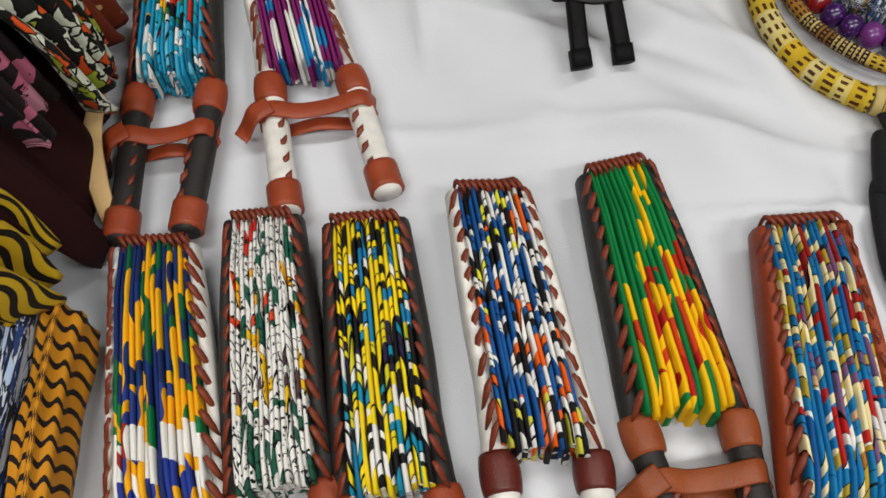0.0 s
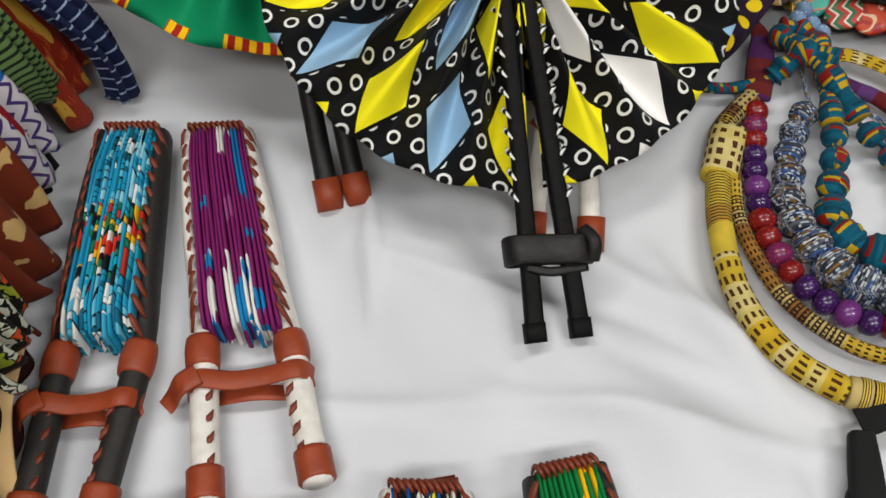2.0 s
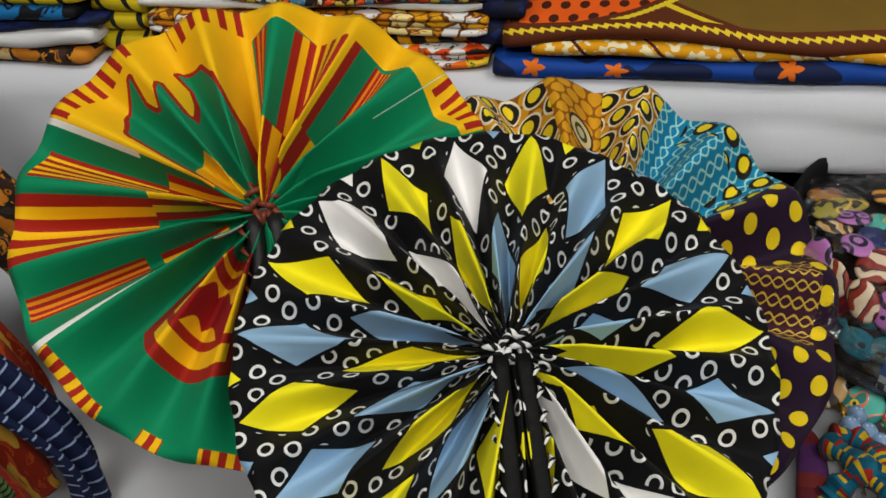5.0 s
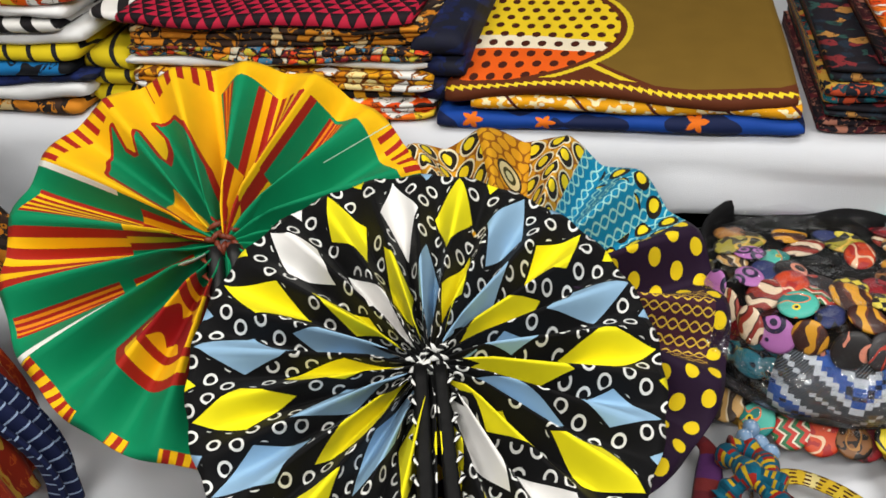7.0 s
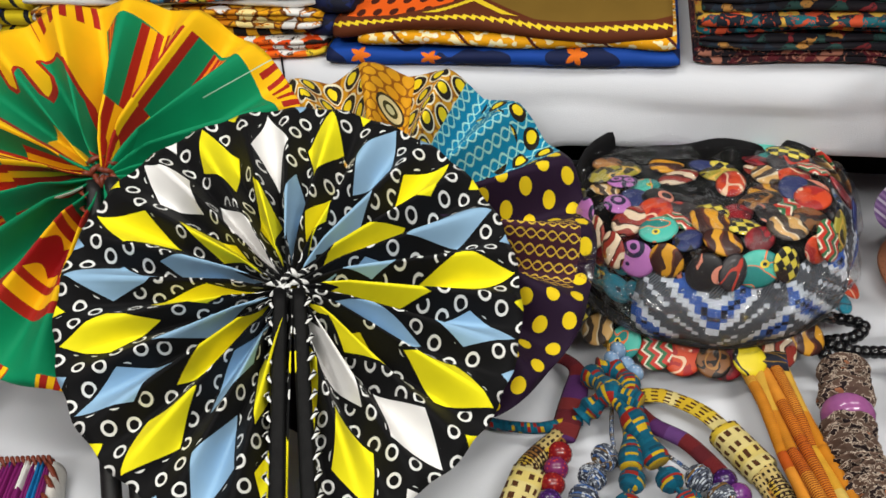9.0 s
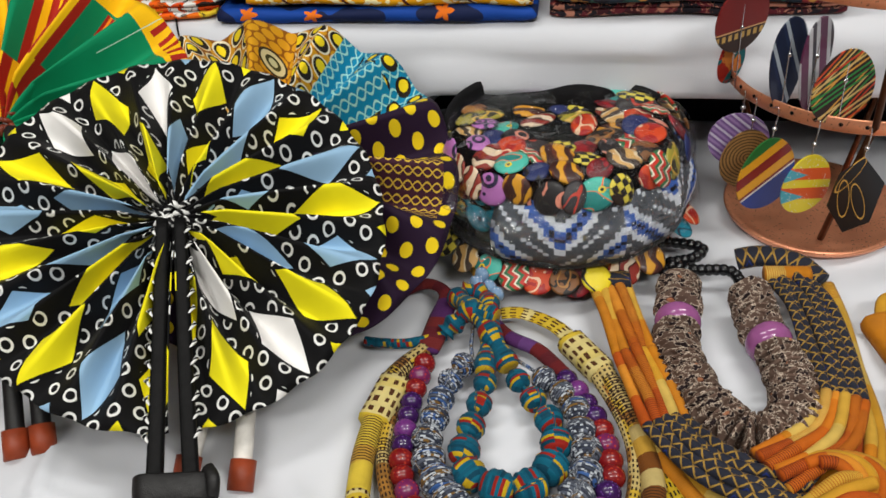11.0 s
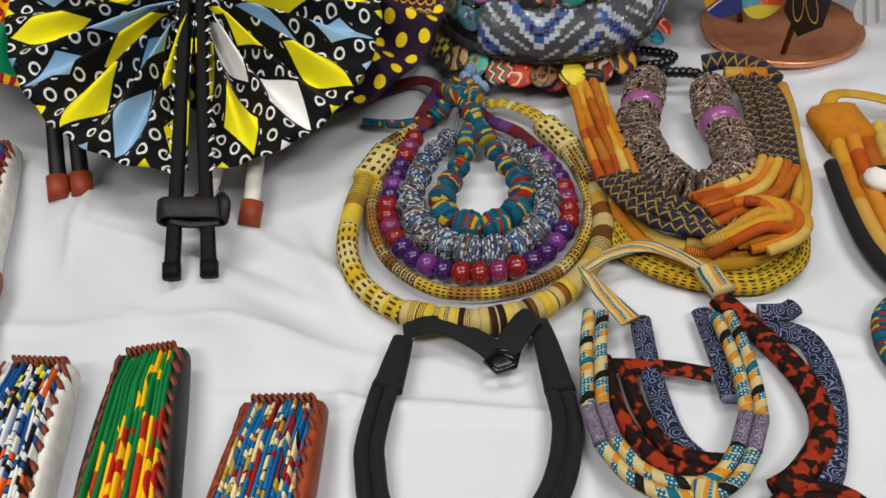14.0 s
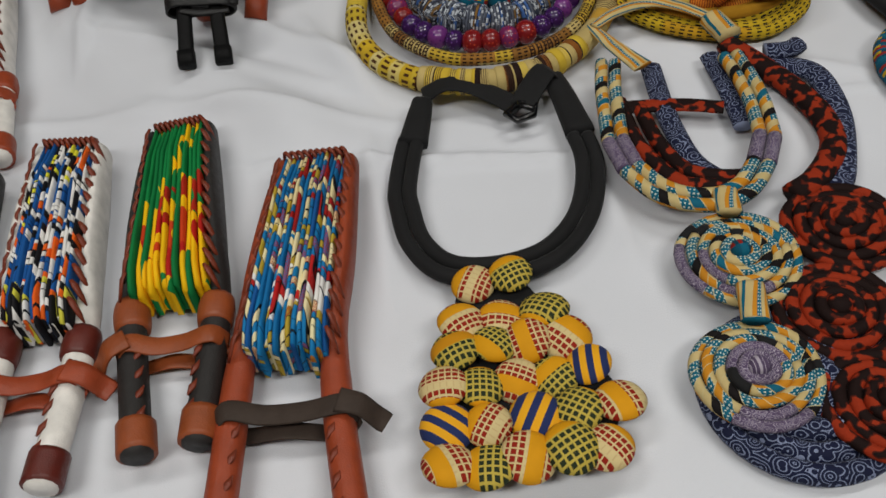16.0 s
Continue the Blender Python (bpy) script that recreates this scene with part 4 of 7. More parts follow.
m = Mat("white_folded_cotton", (228, 228, 228), 0.8)
Q_WHITE = weave(m).done()
Q_ZEBRA = line_print("white_black_wave_print", (222, 220, 216), (28, 26, 28), 26.0, 0.4, 0.03)


def folded_cloth(label, a0, a1, b0, depth, z0, thick, mat, layers=2, seed=1, turn=0.0, sag=0.0, frame_at=None, droop=0.0, name="folded_cloth"):
    """A folded length of cloth with rounded folds to the front; a0..a1 along, b0 the front, z0 the underside."""
    rnd = random.Random(seed)
    bm = bmesh.new()
    uvl = bm.loops.layers.uv.verify()
    prof = [(depth, 0.0), (0.02, 0.0)]
    lt = thick / layers
    for k in range(layers):
        c = lt * (k + 0.5)
        back = 0.004 * rnd.uniform(-1, 1)
        for j in range(7):
            w = -math.pi / 2 + math.pi * j / 6
            prof.append((back + lt * 0.55 * (1 - math.cos(w)), c + lt * 0.5 * math.sin(w) * 0.96))
    prof += [(depth * 0.3, thick), (depth * 0.6, thick), (depth, thick)]
    along = [0.0]
    for p, q in zip(prof, prof[1:]):
        along.append(along[-1] + math.hypot(q[0] - p[0], q[1] - p[1]))
    first_top = along[2 + 7 * layers - 1]
    nx = 36
    rows = []
    for i in range(nx + 1):
        s = i / nx
        x = a0 + (a1 - a0) * s
        end = min(s, 1 - s) * (a1 - a0)
        pinch = 1 - 0.2 * math.exp(-end / 0.006)
        row = []
        for (y, z), l in zip(prof, along):
            n = noise.noise(Vector((x * 7, z * 30 + seed * 3.1, y * 3)))
            n2 = noise.noise(Vector((x * 22, z * 50, seed * 1.7)))
            zz = z0 + thick * 0.5 + (z - thick * 0.5) * pinch + 0.0042 * n - sag * math.sin(math.pi * s) + 0.0022 * n2
            yy = b0 + y + 0.010 * n + turn * (x - a0) + 0.004 * math.exp(-end / 0.01)
            zz -= droop * max(0, 1 - y / 0.06) * (0.5 + 0.5 * math.cos(s * 7 + seed))
            row.append((bm.verts.new((x, yy, zz)), (x - a0, l - first_top)))
        rows.append(row)
    for a, b in zip(rows, rows[1:]):
        for j in range(len(prof) - 1):
            quad = (a[j], a[j + 1], b[j + 1], b[j])
            f = bm.faces.new([t[0] for t in quad])
            for lp, t in zip(f.loops, quad):
                lp[uvl].uv = t[1]
    for row in (rows[0][::-1], rows[-1]):
        f = bm.faces.new([t[0] for t in row])
        for lp, t in zip(f.loops, row):
            lp[uvl].uv = t[1]
    bmesh.ops.recalc_face_normals(bm, faces=bm.faces)
    ob = obj(name, bm, mat)
    ob.matrix_world = frame_at if frame_at is not None else SHELF_AT
    return tagged(ob, label, "fabric", "folded fabrics")


z = SHELF + 0.003
for k, (lab, mat, th, lay) in enumerate((("folded orange and white wax print cotton", Q_ORANGE, 0.024, 3), ("folded yellow and black chain print cotton", Q_BLACKY, 0.012, 1), ("folded ochre print cotton with white bubbles", Q_OCHRE, 0.022, 3),
                                         ("folded plain white cotton length", Q_WHITE, 0.011, 1), ("folded multicoloured wax print cotton", Q_MULTI, 0.016, 2), ("folded brown and amber leaf print cotton", Q_BROWN, 0.024, 3), ("folded crimson and black scale print cotton on a stack", Q_SCALE, 0.016, 1))):
    folded_cloth(lab, -0.597 + 0.006 * (k % 3), -0.212 - 0.005 * (k % 2) - (0.02 if k == 6 else 0), 0.004 * (k % 2) + 0.002 * k, 0.34, z, th, mat, lay, seed=k + 1)
    z += th
folded_cloth("folded white and black wave print cotton", -0.64, -0.56, 0.03, 0.3, z - 0.012, 0.012, Q_ZEBRA, 1, seed=44)
z = SHELF + 0.003
folded_cloth("folded royal blue cotton with orange stars", -0.205, 0.200, -0.012, 0.36, z, 0.018, Q_STAR, 1, seed=11, droop=0.004)
folded_cloth("folded yellow and white blotched print cotton", -0.165, 0.195, -0.006, 0.34, z + 0.018, 0.018, Q_BLOT, 1, seed=12)
folded_cloth("folded orange, yellow and olive oval print cotton", -0.195, 0.190, -0.004, 0.40, z + 0.036, 0.020, Q_OVAL, 1, seed=13, droop=0.012)
folded_cloth("navy print cotton draped between two stacks", -0.235, -0.175, 0.012, 0.30, z + 0.018, 0.085, Q_NAVYB, 3, seed=14)
z = SHELF + 0.003
for k, (lab, mat, th) in enumerate((("folded maroon floral print cotton", Q_MAROON, 0.02), ("folded dark floral print cotton", Q_DARK, 0.018), ("folded teal and gold floral print cotton", Q_TEALP, 0.02), ("folded dark floral print cotton", Q_DARK, 0.02), ("folded maroon floral print cotton", Q_MAROON, 0.02), ("folded orange wax print cotton", Q_ORANGE, 0.016))):
    folded_cloth(lab, 0.215 + 0.004 * (k % 2) + (0.05 if k > 3 else 0), 0.56 + 0.004 * k, -0.002 * (k % 3), 0.34, z, th, mat, 2, seed=20 + k)
    z += th
z = SHELF + 0.003
for k, (lab, mat, th) in enumerate((("folded brown speckled print cotton", Q_BROWN, 0.018), ("folded plain white cotton length", Q_WHITE, 0.022), ("folded navy print cotton", Q_NAVYB, 0.012), ("folded blue and black print cotton", Q_BLUEB, 0.018), ("folded yellow and black line print cotton", Q_YEL, 0.02), ("folded plain white cotton length", Q_WHITE, 0.016),
                                    ("folded white and black wave print cotton", Q_ZEBRA, 0.016), ("folded plain white cotton length", Q_WHITE, 0.016), ("folded orange and white wax print cotton", Q_ORANGE, 0.016), ("folded brown and amber leaf print cotton", Q_BROWN, 0.02))):
    folded_cloth(lab, -1.02, -0.665 + 0.012 * (k % 3), -0.01 + 0.004 * (k % 3), 0.34, z, th, mat, 1, seed=30 + k)
    z += th
folded_cloth("yellow and black line print cotton tucked beside a stack", -0.66, -0.60, 0.02, 0.3, SHELF + 0.003, 0.075, Q_YEL, 3, seed=41)


# ---- garments draped at the end of the table ----
def bundle(label, pts, rx, rz, mat, seed=1, ripple=0.15, name="rolled_garment"):
    """A soft rolled bundle along a line, with lengthwise folds."""
    bm = bmesh.new()
    rings = sweep(bm, smooth_line(pts, 9), rx, rz, 28, square=0.25)
    for i, ring in enumerate(rings):
        c = sum((v.co for v in ring), Vector()) / len(ring)
        for k, v in enumerate(ring):
            w = 2 * math.pi * k / len(ring)
            f = 1 + ripple * math.sin(w * 7 + seed + i * 0.15) + ripple * 1.3 * noise.noise(Vector((w * 1.2, i * 0.25, seed * 2.3)))
            v.co = c + (v.co - c) * f
            v.co.z = max(v.co.z, T + 0.002)
    ends = [v.co.copy() + Vector((0, 0, 0.001)) for v in (r[8] for r in rings)]
    ob = obj(name, bm, mat)
    hm = bmesh.new()
    sweep(hm, ends, 0.0022, segs=6)
    part("hem", hm, mat, ob, "stitched edge of the roll")
    return tagged(ob, label, "garment", "rolled garments")


def drape(label, y0, y1, hem, mat, seed=1, folds=4, depth=0.012):
    """A garment hung over the garment stand: from a hem (x, z) near the table up over the stand's edge."""
    bm = bmesh.new()
    uvl = bm.loops.layers.uv.verify()
    hx, hz = hem
    path = smooth_line([(hx, 0, hz), (hx - 0.012, 0, hz + 0.09), (-0.712, 0, T + 0.29), (-0.758, 0, T + 0.342), (-0.85, 0, T + 0.348), (-1.05, 0, T + 0.345)], 8)
    n = len(path)
    ny = 16 * folds
    rows = []
    acc = 0.0
    for i, p in enumerate(path):
        if i:
            acc += (p - path[i - 1]).length
        d = (path[min(i + 1, n - 1)] - path[max(i - 1, 0)]).normalized()
        nrm = Vector((-d.z, 0, d.x)) * -1
        s = i / (n - 1)
        row = []
        for k in range(ny + 1):
            q = k / ny
            y = y0 + (y1 - y0) * q
            wav = math.sin(2 * math.pi * folds * q + seed + 1.5 * noise.noise(Vector((q * 3, s * 2, seed))))
            amp = depth * (1.0 - 0.75 * s) * (0.6 + 0.6 * noise.noise(Vector((q * 4, seed * 1.3, s * 2.5))) + 0.3)
            drop = 0.016 * noise.noise(Vector((q * 5, seed * 4.4, 0))) * max(0, 1 - s * 6)
            yy = y + 0.01 * noise.noise(Vector((s * 4, q * 2, seed))) + (0.5 - q) * (y1 - y0) * 0.25 * max(0, 1 - s * 3)
            v = bm.verts.new(p + nrm * (amp * wav + depth * 0.6) + Vector((0, yy, drop)))
            v.co.z = max(v.co.z, T + 0.003)
            row.append((v, (acc, q * (y1 - y0) * 1.6)))
        rows.append(row)
    for a, b in zip(rows, rows[1:]):
        for k in range(ny):
            quad = (a[k], b[k], b[k + 1], a[k + 1])
            f = bm.faces.new([t[0] for t in quad])
            for lp, t in zip(f.loops, quad):
                lp[uvl].uv = t[1]
    edge = [r.co.copy() for r, _ in rows[0]][::2]
    ob = obj("draped_garment", bm, mat)
    hm = bmesh.new()
    sweep(hm, edge, 0.0022, segs=6)
    part("hem", hm, mat, ob, "rolled and stitched hem")
    so = ob.modifiers.new("thick", "SOLIDIFY")
    so.thickness, so.offset = 0.0025, -1
    return tagged(ob, label, "garment", "draped garments")


def garment_stand():
    st = thing("garment_stand", "low dark stand under draped garments at the table's end", "stand")
    bm = bmesh.new()
    box(bm, -1.15, -0.765, -0.72, 0.36, T + 0.30, T + 0.332, 0.006)
    part("top_board", bm, M_DARK, st, smooth=False)
    for y in (-0.69, -0.2, 0.33):
        bm = bmesh.new()
        box(bm, -1.12, -0.80, y - 0.012, y + 0.012, T - 0.01, T + 0.30)
        part("side_panel", bm, M_DARK, st, smooth=False)
    bm = bmesh.new()
    box(bm, -0.83, -0.81, -0.68, 0.32, T - 0.01, T + 0.30)
    part("front_panel", bm, M_DARK, st, smooth=False)


garment_stand()
G_ORANGE = line_print("amber_black_line_print", (196, 132, 30), (32, 24, 22), 75.0, 0.34, 0.0025)
G_FRINGE = line_print("yellow_black_stripe_print", (200, 166, 34), (28, 24, 20), 120.0, 0.45, 0.004, True)
G_WHITEB = wax_print("white_navy_print", [(170, 190, 214), (30, 40, 70), (40, 60, 110), (196, 204, 216)], 34.0, (30, 34, 50))
m = Mat("dark_green_cotton", (18, 58, 50), 0.8)
G_GREEN = weave(m).done()
m = Mat("dark_maroon_cotton", (44, 16, 18), 0.85)
G_MAROON = weave(m).done()
G_ZEBRA = wax_print("lime_black_leaf_print", [(206, 212, 190), (24, 24, 22), (160, 176, 56), (216, 220, 204), (24, 24, 22), (206, 80, 30), (24, 24, 22), (210, 214, 196)], 105.0, (18, 20, 18), stretch=(0.7, 1.5), flecks=False)
G_PINK = wax_print("pink_black_print", [(200, 110, 140), (30, 24, 28), (214, 150, 170), (40, 30, 34)], 42.0)
G_BROWN = wax_print("brown_cream_print", [(112, 44, 24)] * 9 + [(206, 170, 110)], 52.0, stretch=(1.2, 0.6), flecks=False)
m = Mat("blue_red_edge_print", (20, 92, 164), 0.75)
u, v = m.uv()
m.lay(u.lt(0.085), (206, 200, 204))
m.lay(u.lt(0.085) * ((v * 60.0 + ((u * 45.0).fract() - 0.5).abs() * 1.6).fract()).lt(0.32), (70, 50, 110))
m.lay(((v - 0.055).abs() - u * 0.10).lt(0.0045) * u.gt(0.05), (150, 26, 36))
G_BLUES = weave(m).done()
G_GREENS = line_print("green_black_stripe_print", (96, 124, 70), (26, 34, 30), 130.0, 0.4, 0.002, extra=(200, 205, 220))
G_RED = wax_print("red_gold_print", [(150, 44, 24), (150, 44, 24), (206, 160, 60), (150, 44, 24), (190, 80, 30)], 26.0, None, stretch=(0.6, 2))
G_NAVY = line_print("navy_white_line_print", (22, 30, 64), (150, 170, 200), 70.0, 0.14, 0.003)

bundle("rolled amber print garment with black lines", [(-0.655, -0.425, T + 0.035), (-0.672, -0.52, T + 0.034), (-0.690, -0.66, T + 0.03), (-0.70, -0.74, T + 0.03)], 0.013, 0.030, G_ORANGE, 1)
bundle("rolled white and navy print garment", [(-0.685, -0.405, T + 0.045), (-0.705, -0.52, T + 0.04), (-0.725, -0.66, T + 0.04)], 0.020, 0.045, G_WHITEB, 2)
bundle("rolled amber print garment with black lines", [(-0.715, -0.43, T + 0.04), (-0.735, -0.54, T + 0.04), (-0.76, -0.72, T + 0.04)], 0.022, 0.045, G_ORANGE, 3)
drape("draped yellow and black striped garment with a fringed hem", -0.46, -0.33, (-0.672, T + 0.065), G_FRINGE, 4, 4, 0.014)
drape("draped dark green cotton garment", -0.36, -0.26, (-0.690, T + 0.075), G_GREEN, 5, 2, 0.012)
drape("draped dark maroon cotton garment reaching the table", -0.40, -0.12, (-0.650, T + 0.006), G_MAROON, 6, 3, 0.008)
drape("draped pink and black print garment", -0.325, -0.255, (-0.664, T + 0.10), G_PINK, 8, 3, 0.012)
drape("draped lime, white and orange leaf print garment", -0.285, -0.185, (-0.632, T + 0.075), G_ZEBRA, 7, 4, 0.016)
drape("draped brown garment with cream spots", -0.215, -0.055, (-0.636, T + 0.03), G_BROWN, 9, 3, 0.014)
# Black sheet put in for the shade between and below the hung garments.
drape("black drape added for the shaded gap between the garments", -0.12, 0.03, (-0.648, T + 0.005), M_DARK, 14, 3, 0.008)
drape("draped blue garment with red edging and a zigzag hem", -0.070, 0.012, (-0.634, T + 0.045), G_BLUES, 10, 2, 0.010)
drape("draped green and black striped garment", 0.000, 0.062, (-0.630, T + 0.07), G_GREENS, 11, 3, 0.012)
drape("draped red garment with gold marks", 0.022, 0.200, (-0.622, T + 0.012), G_RED, 12, 3, 0.010)
drape("draped navy garment with fine white lines", 0.060, 0.125, (-0.586, T + 0.012), G_NAVY, 13, 3, 0.014)
drape("draped brown and amber leaf print garment", 0.22, 0.34, (-0.62, T + 0.05), Q_BROWN, 15, 3, 0.014)

m = Mat("cream_cotton_strip", (206, 172, 120), 0.8)
M_STRIP = weave(m).done()
strip = thing("cloth_strip", "curled cream cotton strip beside a draped brown garment", "cloth")
tube("strip", [(-0.628, -0.215, T + 0.050), (-0.640, -0.262, T + 0.040), (-0.640, -0.300, T + 0.026), (-0.634, -0.340, T + 0.004)], lambda q: 0.004 + 0.005 * math.sin(2.6 * q + 0.3), M_STRIP, strip, rz=0.0016, n=8)

cd = thing("hanging_cord", "thin dark cord hanging over the white shelf cloth", "cord")
tube("strand", [(-0.214, 0.420, 0.998), (-0.212, 0.392, 0.975), (-0.208, 0.380, 0.93), (-0.21, 0.375, 0.89)], 0.0012, M_DARK, cd, segs=6)


# ---- prints of the cords ----
def cord_print(name, cols, freq=45.0, fine=None, fine_freq=300.0, rough=0.75, dots=None, ridge=0.0, fine_part=0.5, twist=0.0, turns=0.0, dash=78.0):
    """A cloth-covered cord. UV: metres along, turns round. fine: a colour of thin cross lines on part of the bands; dots: rows of short bars."""
    m = Mat(name, cols[0], rough, sheen=0.15)
    u, v = m.uv()
    o = m.own()
    w = u * freq + o * 37.0 + v * twist
    r = m.rand(w.floor(), o, (v * turns).floor() if turns else 0.0)
    m.lay(1.0, m.ramp(r, cols))
    if fine:
        r2 = m.rand((w * 0.5).floor(), o, 5.0)
        m.lay(r2.lt(fine_part) * (u * fine_freq + v * twist).fract().lt(0.42), fine)
    if dots:
        gu, gv = u * dash + m.noise(60, 1.0) * 0.6, v * 11.0 + m.noise(45, 1.0) * 0.4
        m.lay(gu.fract().lt(0.42 + m.rand(gu.floor(), gv.floor()) * 0.24) * band(gv.fract(), 0.25, 0.72), dots)
    m.tone(m.noise(60, 3.0), 0.50, 0.92)
    h = m.noise(700, 2.0)
    if ridge:
        h = h * 0.4 + (u * ridge).fract()
    m.bump(h, 0.6, 0.0014)
    return m.done()


def zig_print():
    """Dark slate cords with an ochre zigzag."""
    m = Mat("slate_zigzag_print", (42, 44, 56), 0.75, sheen=0.15)
    u, v = m.uv()
    z = ((u * 72.0 + m.own()).fract() - 0.5).abs() * 0.9
    m.lay(((v * 2.0 + z).fract() - 0.5).abs().lt(0.070), (170, 134, 62))
    m.lay(((v * 2.0 - z).fract() - 0.5).abs().lt(0.055), (146, 112, 52))
    m.lay(((v * 2.0 + z + 0.32).fract() - 0.5).abs().lt(0.06) * m.noise(40, 1.0).gt(0.56), (34, 52, 120))
    m.tone(m.noise(60, 3.0), 0.5, 1.0)
    m.bump(m.noise(600, 2.0), 0.4, 0.0008)
    return m.done()


def curl_print(name, base, line, scale, extra=None):
    """Cloth with curling pale lines."""
    m = Mat(name, base, 0.75, sheen=0.15)
    u, v = m.uv()
    p = m.vec(u * 1.0, v * 0.05)
    d = m.voro(scale, p)
    m.lay(((d * 4.0).fract() - 0.5).abs().lt(0.13), line)
    if extra:
        m.lay(m.noise(scale * 0.3, 1.0, p).gt(0.60), extra)
    m.tone(m.noise(60, 3.0), 0.45, 0.9)
    m.bump(m.noise(700, 2.0), 0.35, 0.0008)
    return m.done()


CREAM, OCH, DBR = (208, 184, 118), (124, 72, 24), (40, 22, 18)
C_YB = cord_print("yellow_brown_cord", [(214, 168, 58), (226, 196, 66), CREAM, OCH, (206, 160, 60), (150, 96, 36)], 52.0, (70, 42, 22), 300.0, fine_part=0.34, twist=0.5)
C_DASH = cord_print("yellow_dash_cord", [(222, 190, 56), (228, 206, 120), (222, 184, 44), (230, 212, 140)], 78.0, dots=(84, 48, 22))
C_RINGS = cord_print("banded_brown_cord", [CREAM, (222, 188, 60), CREAM, (140, 84, 30), CREAM, DBR, (226, 196, 90)], 95.0, (70, 42, 24), 520.0, ridge=95.0, fine_part=0.3)
C_PLAID = cord_print("plaid_brown_cord", [CREAM, (170, 118, 50), CREAM, (216, 180, 60), (150, 104, 46)], 60.0, (60, 36, 26), 260.0, fine_part=0.35, dots=DBR, turns=3.0, dash=150.0)
C_ORANGE = cord_print("orange_cord", [(214, 122, 26), (204, 102, 20), (224, 144, 44), (190, 84, 18)], 22.0, (132, 54, 16), 420.0, ridge=300.0, fine_part=0.5)
C_GOLD = cord_print("golden_cord", [(216, 158, 44), (220, 184, 92), (208, 130, 26), (216, 168, 62)], 16.0, (196, 124, 34), 420.0, ridge=300.0, fine_part=0.4)
C_DOTY = cord_print("yellow_black_dot_cord", [(206, 172, 34), (210, 160, 30)], 12.0, dots=(30, 30, 22), dash=110.0)
C_ZIG = zig_print()


def barber_print(name, cols, freq, twist, rough=0.75):
    """A cord in short slanting patches of several colours, the teal ones dotted."""
    m = Mat(name, cols[0], rough)
    u, v = m.uv()
    w = u * freq + v * twist + m.own() * 31.0 + m.noise(30, 1.0) * 0.8
    pick = m.rand(w.floor(), 3.0, (v * 2.0 + w.floor() * 0.37).floor())
    m.lay(1.0, m.ramp(pick, cols))
    m.lay(w.fract().lt(0.10), (206, 190, 140))
    d = (cell(u * 300.0) * cell(u * 300.0) + cell(v * 11.0) * cell(v * 11.0)).sqrt()
    m.lay(d.lt(0.24) * pick.lt(0.42), (206, 214, 200))
    m.lay(m.rand(w.floor(), 8.0).gt(0.93), (24, 20, 20))
    m.tone(m.noise(60, 3.0), 0.6, 1.0)
    m.bump(m.noise(700, 2.0), 0.35, 0.0008)
    return m.done()


TL, AM, CR2 = (20, 100, 124), (206, 138, 36), (206, 184, 128)
C_CREAMT = barber_print("cream_teal_stripe_cord", [TL, TL, TL, CR2, AM, CR2, AM], 120.0, 2.6)
m = Mat("cream_teal_ribbon", CR2, 0.75)
u, v = m.uv()
w = v * 10.0 + u * 22.0 + m.noise(24, 1.0) * 1.6
m.lay(1.0, m.ramp((w * 0.25).fract(), [TL, CR2, AM, CR2, TL, CR2, CR2, AM]))
d = (cell(u * 300.0) * cell(u * 300.0) + cell(w * 4.0) * cell(w * 4.0)).sqrt()
m.lay(d.lt(0.25) * band((w * 0.25).fract(), 0.0, 0.125), (206, 214, 200))
m.tone(m.noise(60, 3.0), 0.65, 1.0)
C_RIB = m.bump(m.noise(700, 2.0), 0.35, 0.0008).done()
m = Mat("red_black_blotch_print", (142, 44, 18), 0.8)
n = m.noise(95, 1.0)
m.lay(n.gt(0.46), (76, 24, 12))
m.lay(n.gt(0.50), (26, 12, 10))
m.tone(m.noise(300, 2.0), 0.8, 1.1)
m.bump(m.noise(700, 2.0), 0.35, 0.0008)
C_REDB = m.done()
C_NAVY = curl_print("navy_curl_print", (24, 30, 60), (140, 150, 180), 112.0)
C_PURPLEC = curl_print("mauve_curl_print", (98, 82, 112), (196, 186, 200), 160.0)
m = Mat("black_cotton_cord", (27, 27, 28), 0.78, sheen=0.2)
m.tone(m.noise(45, 3.0), 0.75, 1.2)
C_BLACK = m.bump(m.noise(900, 2.0), 0.35, 0.0006).done()
C_MAROON = cord_print("maroon_purple_cord", [(96, 28, 36), (120, 40, 40), (84, 40, 96), (110, 30, 34), (100, 60, 120)], 60.0)
C_TEALW = cord_print("teal_wrapped_cord", [(10, 92, 118), (12, 104, 130), (10, 80, 104), (206, 170, 30), (10, 92, 118), (160, 36, 26), (8, 70, 92), (12, 104, 130)], 330.0, None, ridge=330.0, turns=6.0, twist=1.8)
m = Mat("grey_blue_wrapped_bead", (92, 98, 112), 0.75)
u, v = m.uv()
o = m.own()
w = u * 380.0 + v * 1.0
m.lay(m.rand(w.floor(), o, 1.0).lt(0.35), (62, 68, 84))
m.lay(m.rand(w.floor(), o, 2.0).lt(0.28), (64, 98, 156))
m.lay(m.rand(w.floor(), o, 5.0).lt(0.16), (128, 96, 50))
speck = m.rand((u * 620.0).floor(), (v * 30.0).floor(), o)
m.lay(speck.gt(0.72), (196, 202, 210))
m.lay(speck.lt(0.10), (46, 48, 58))
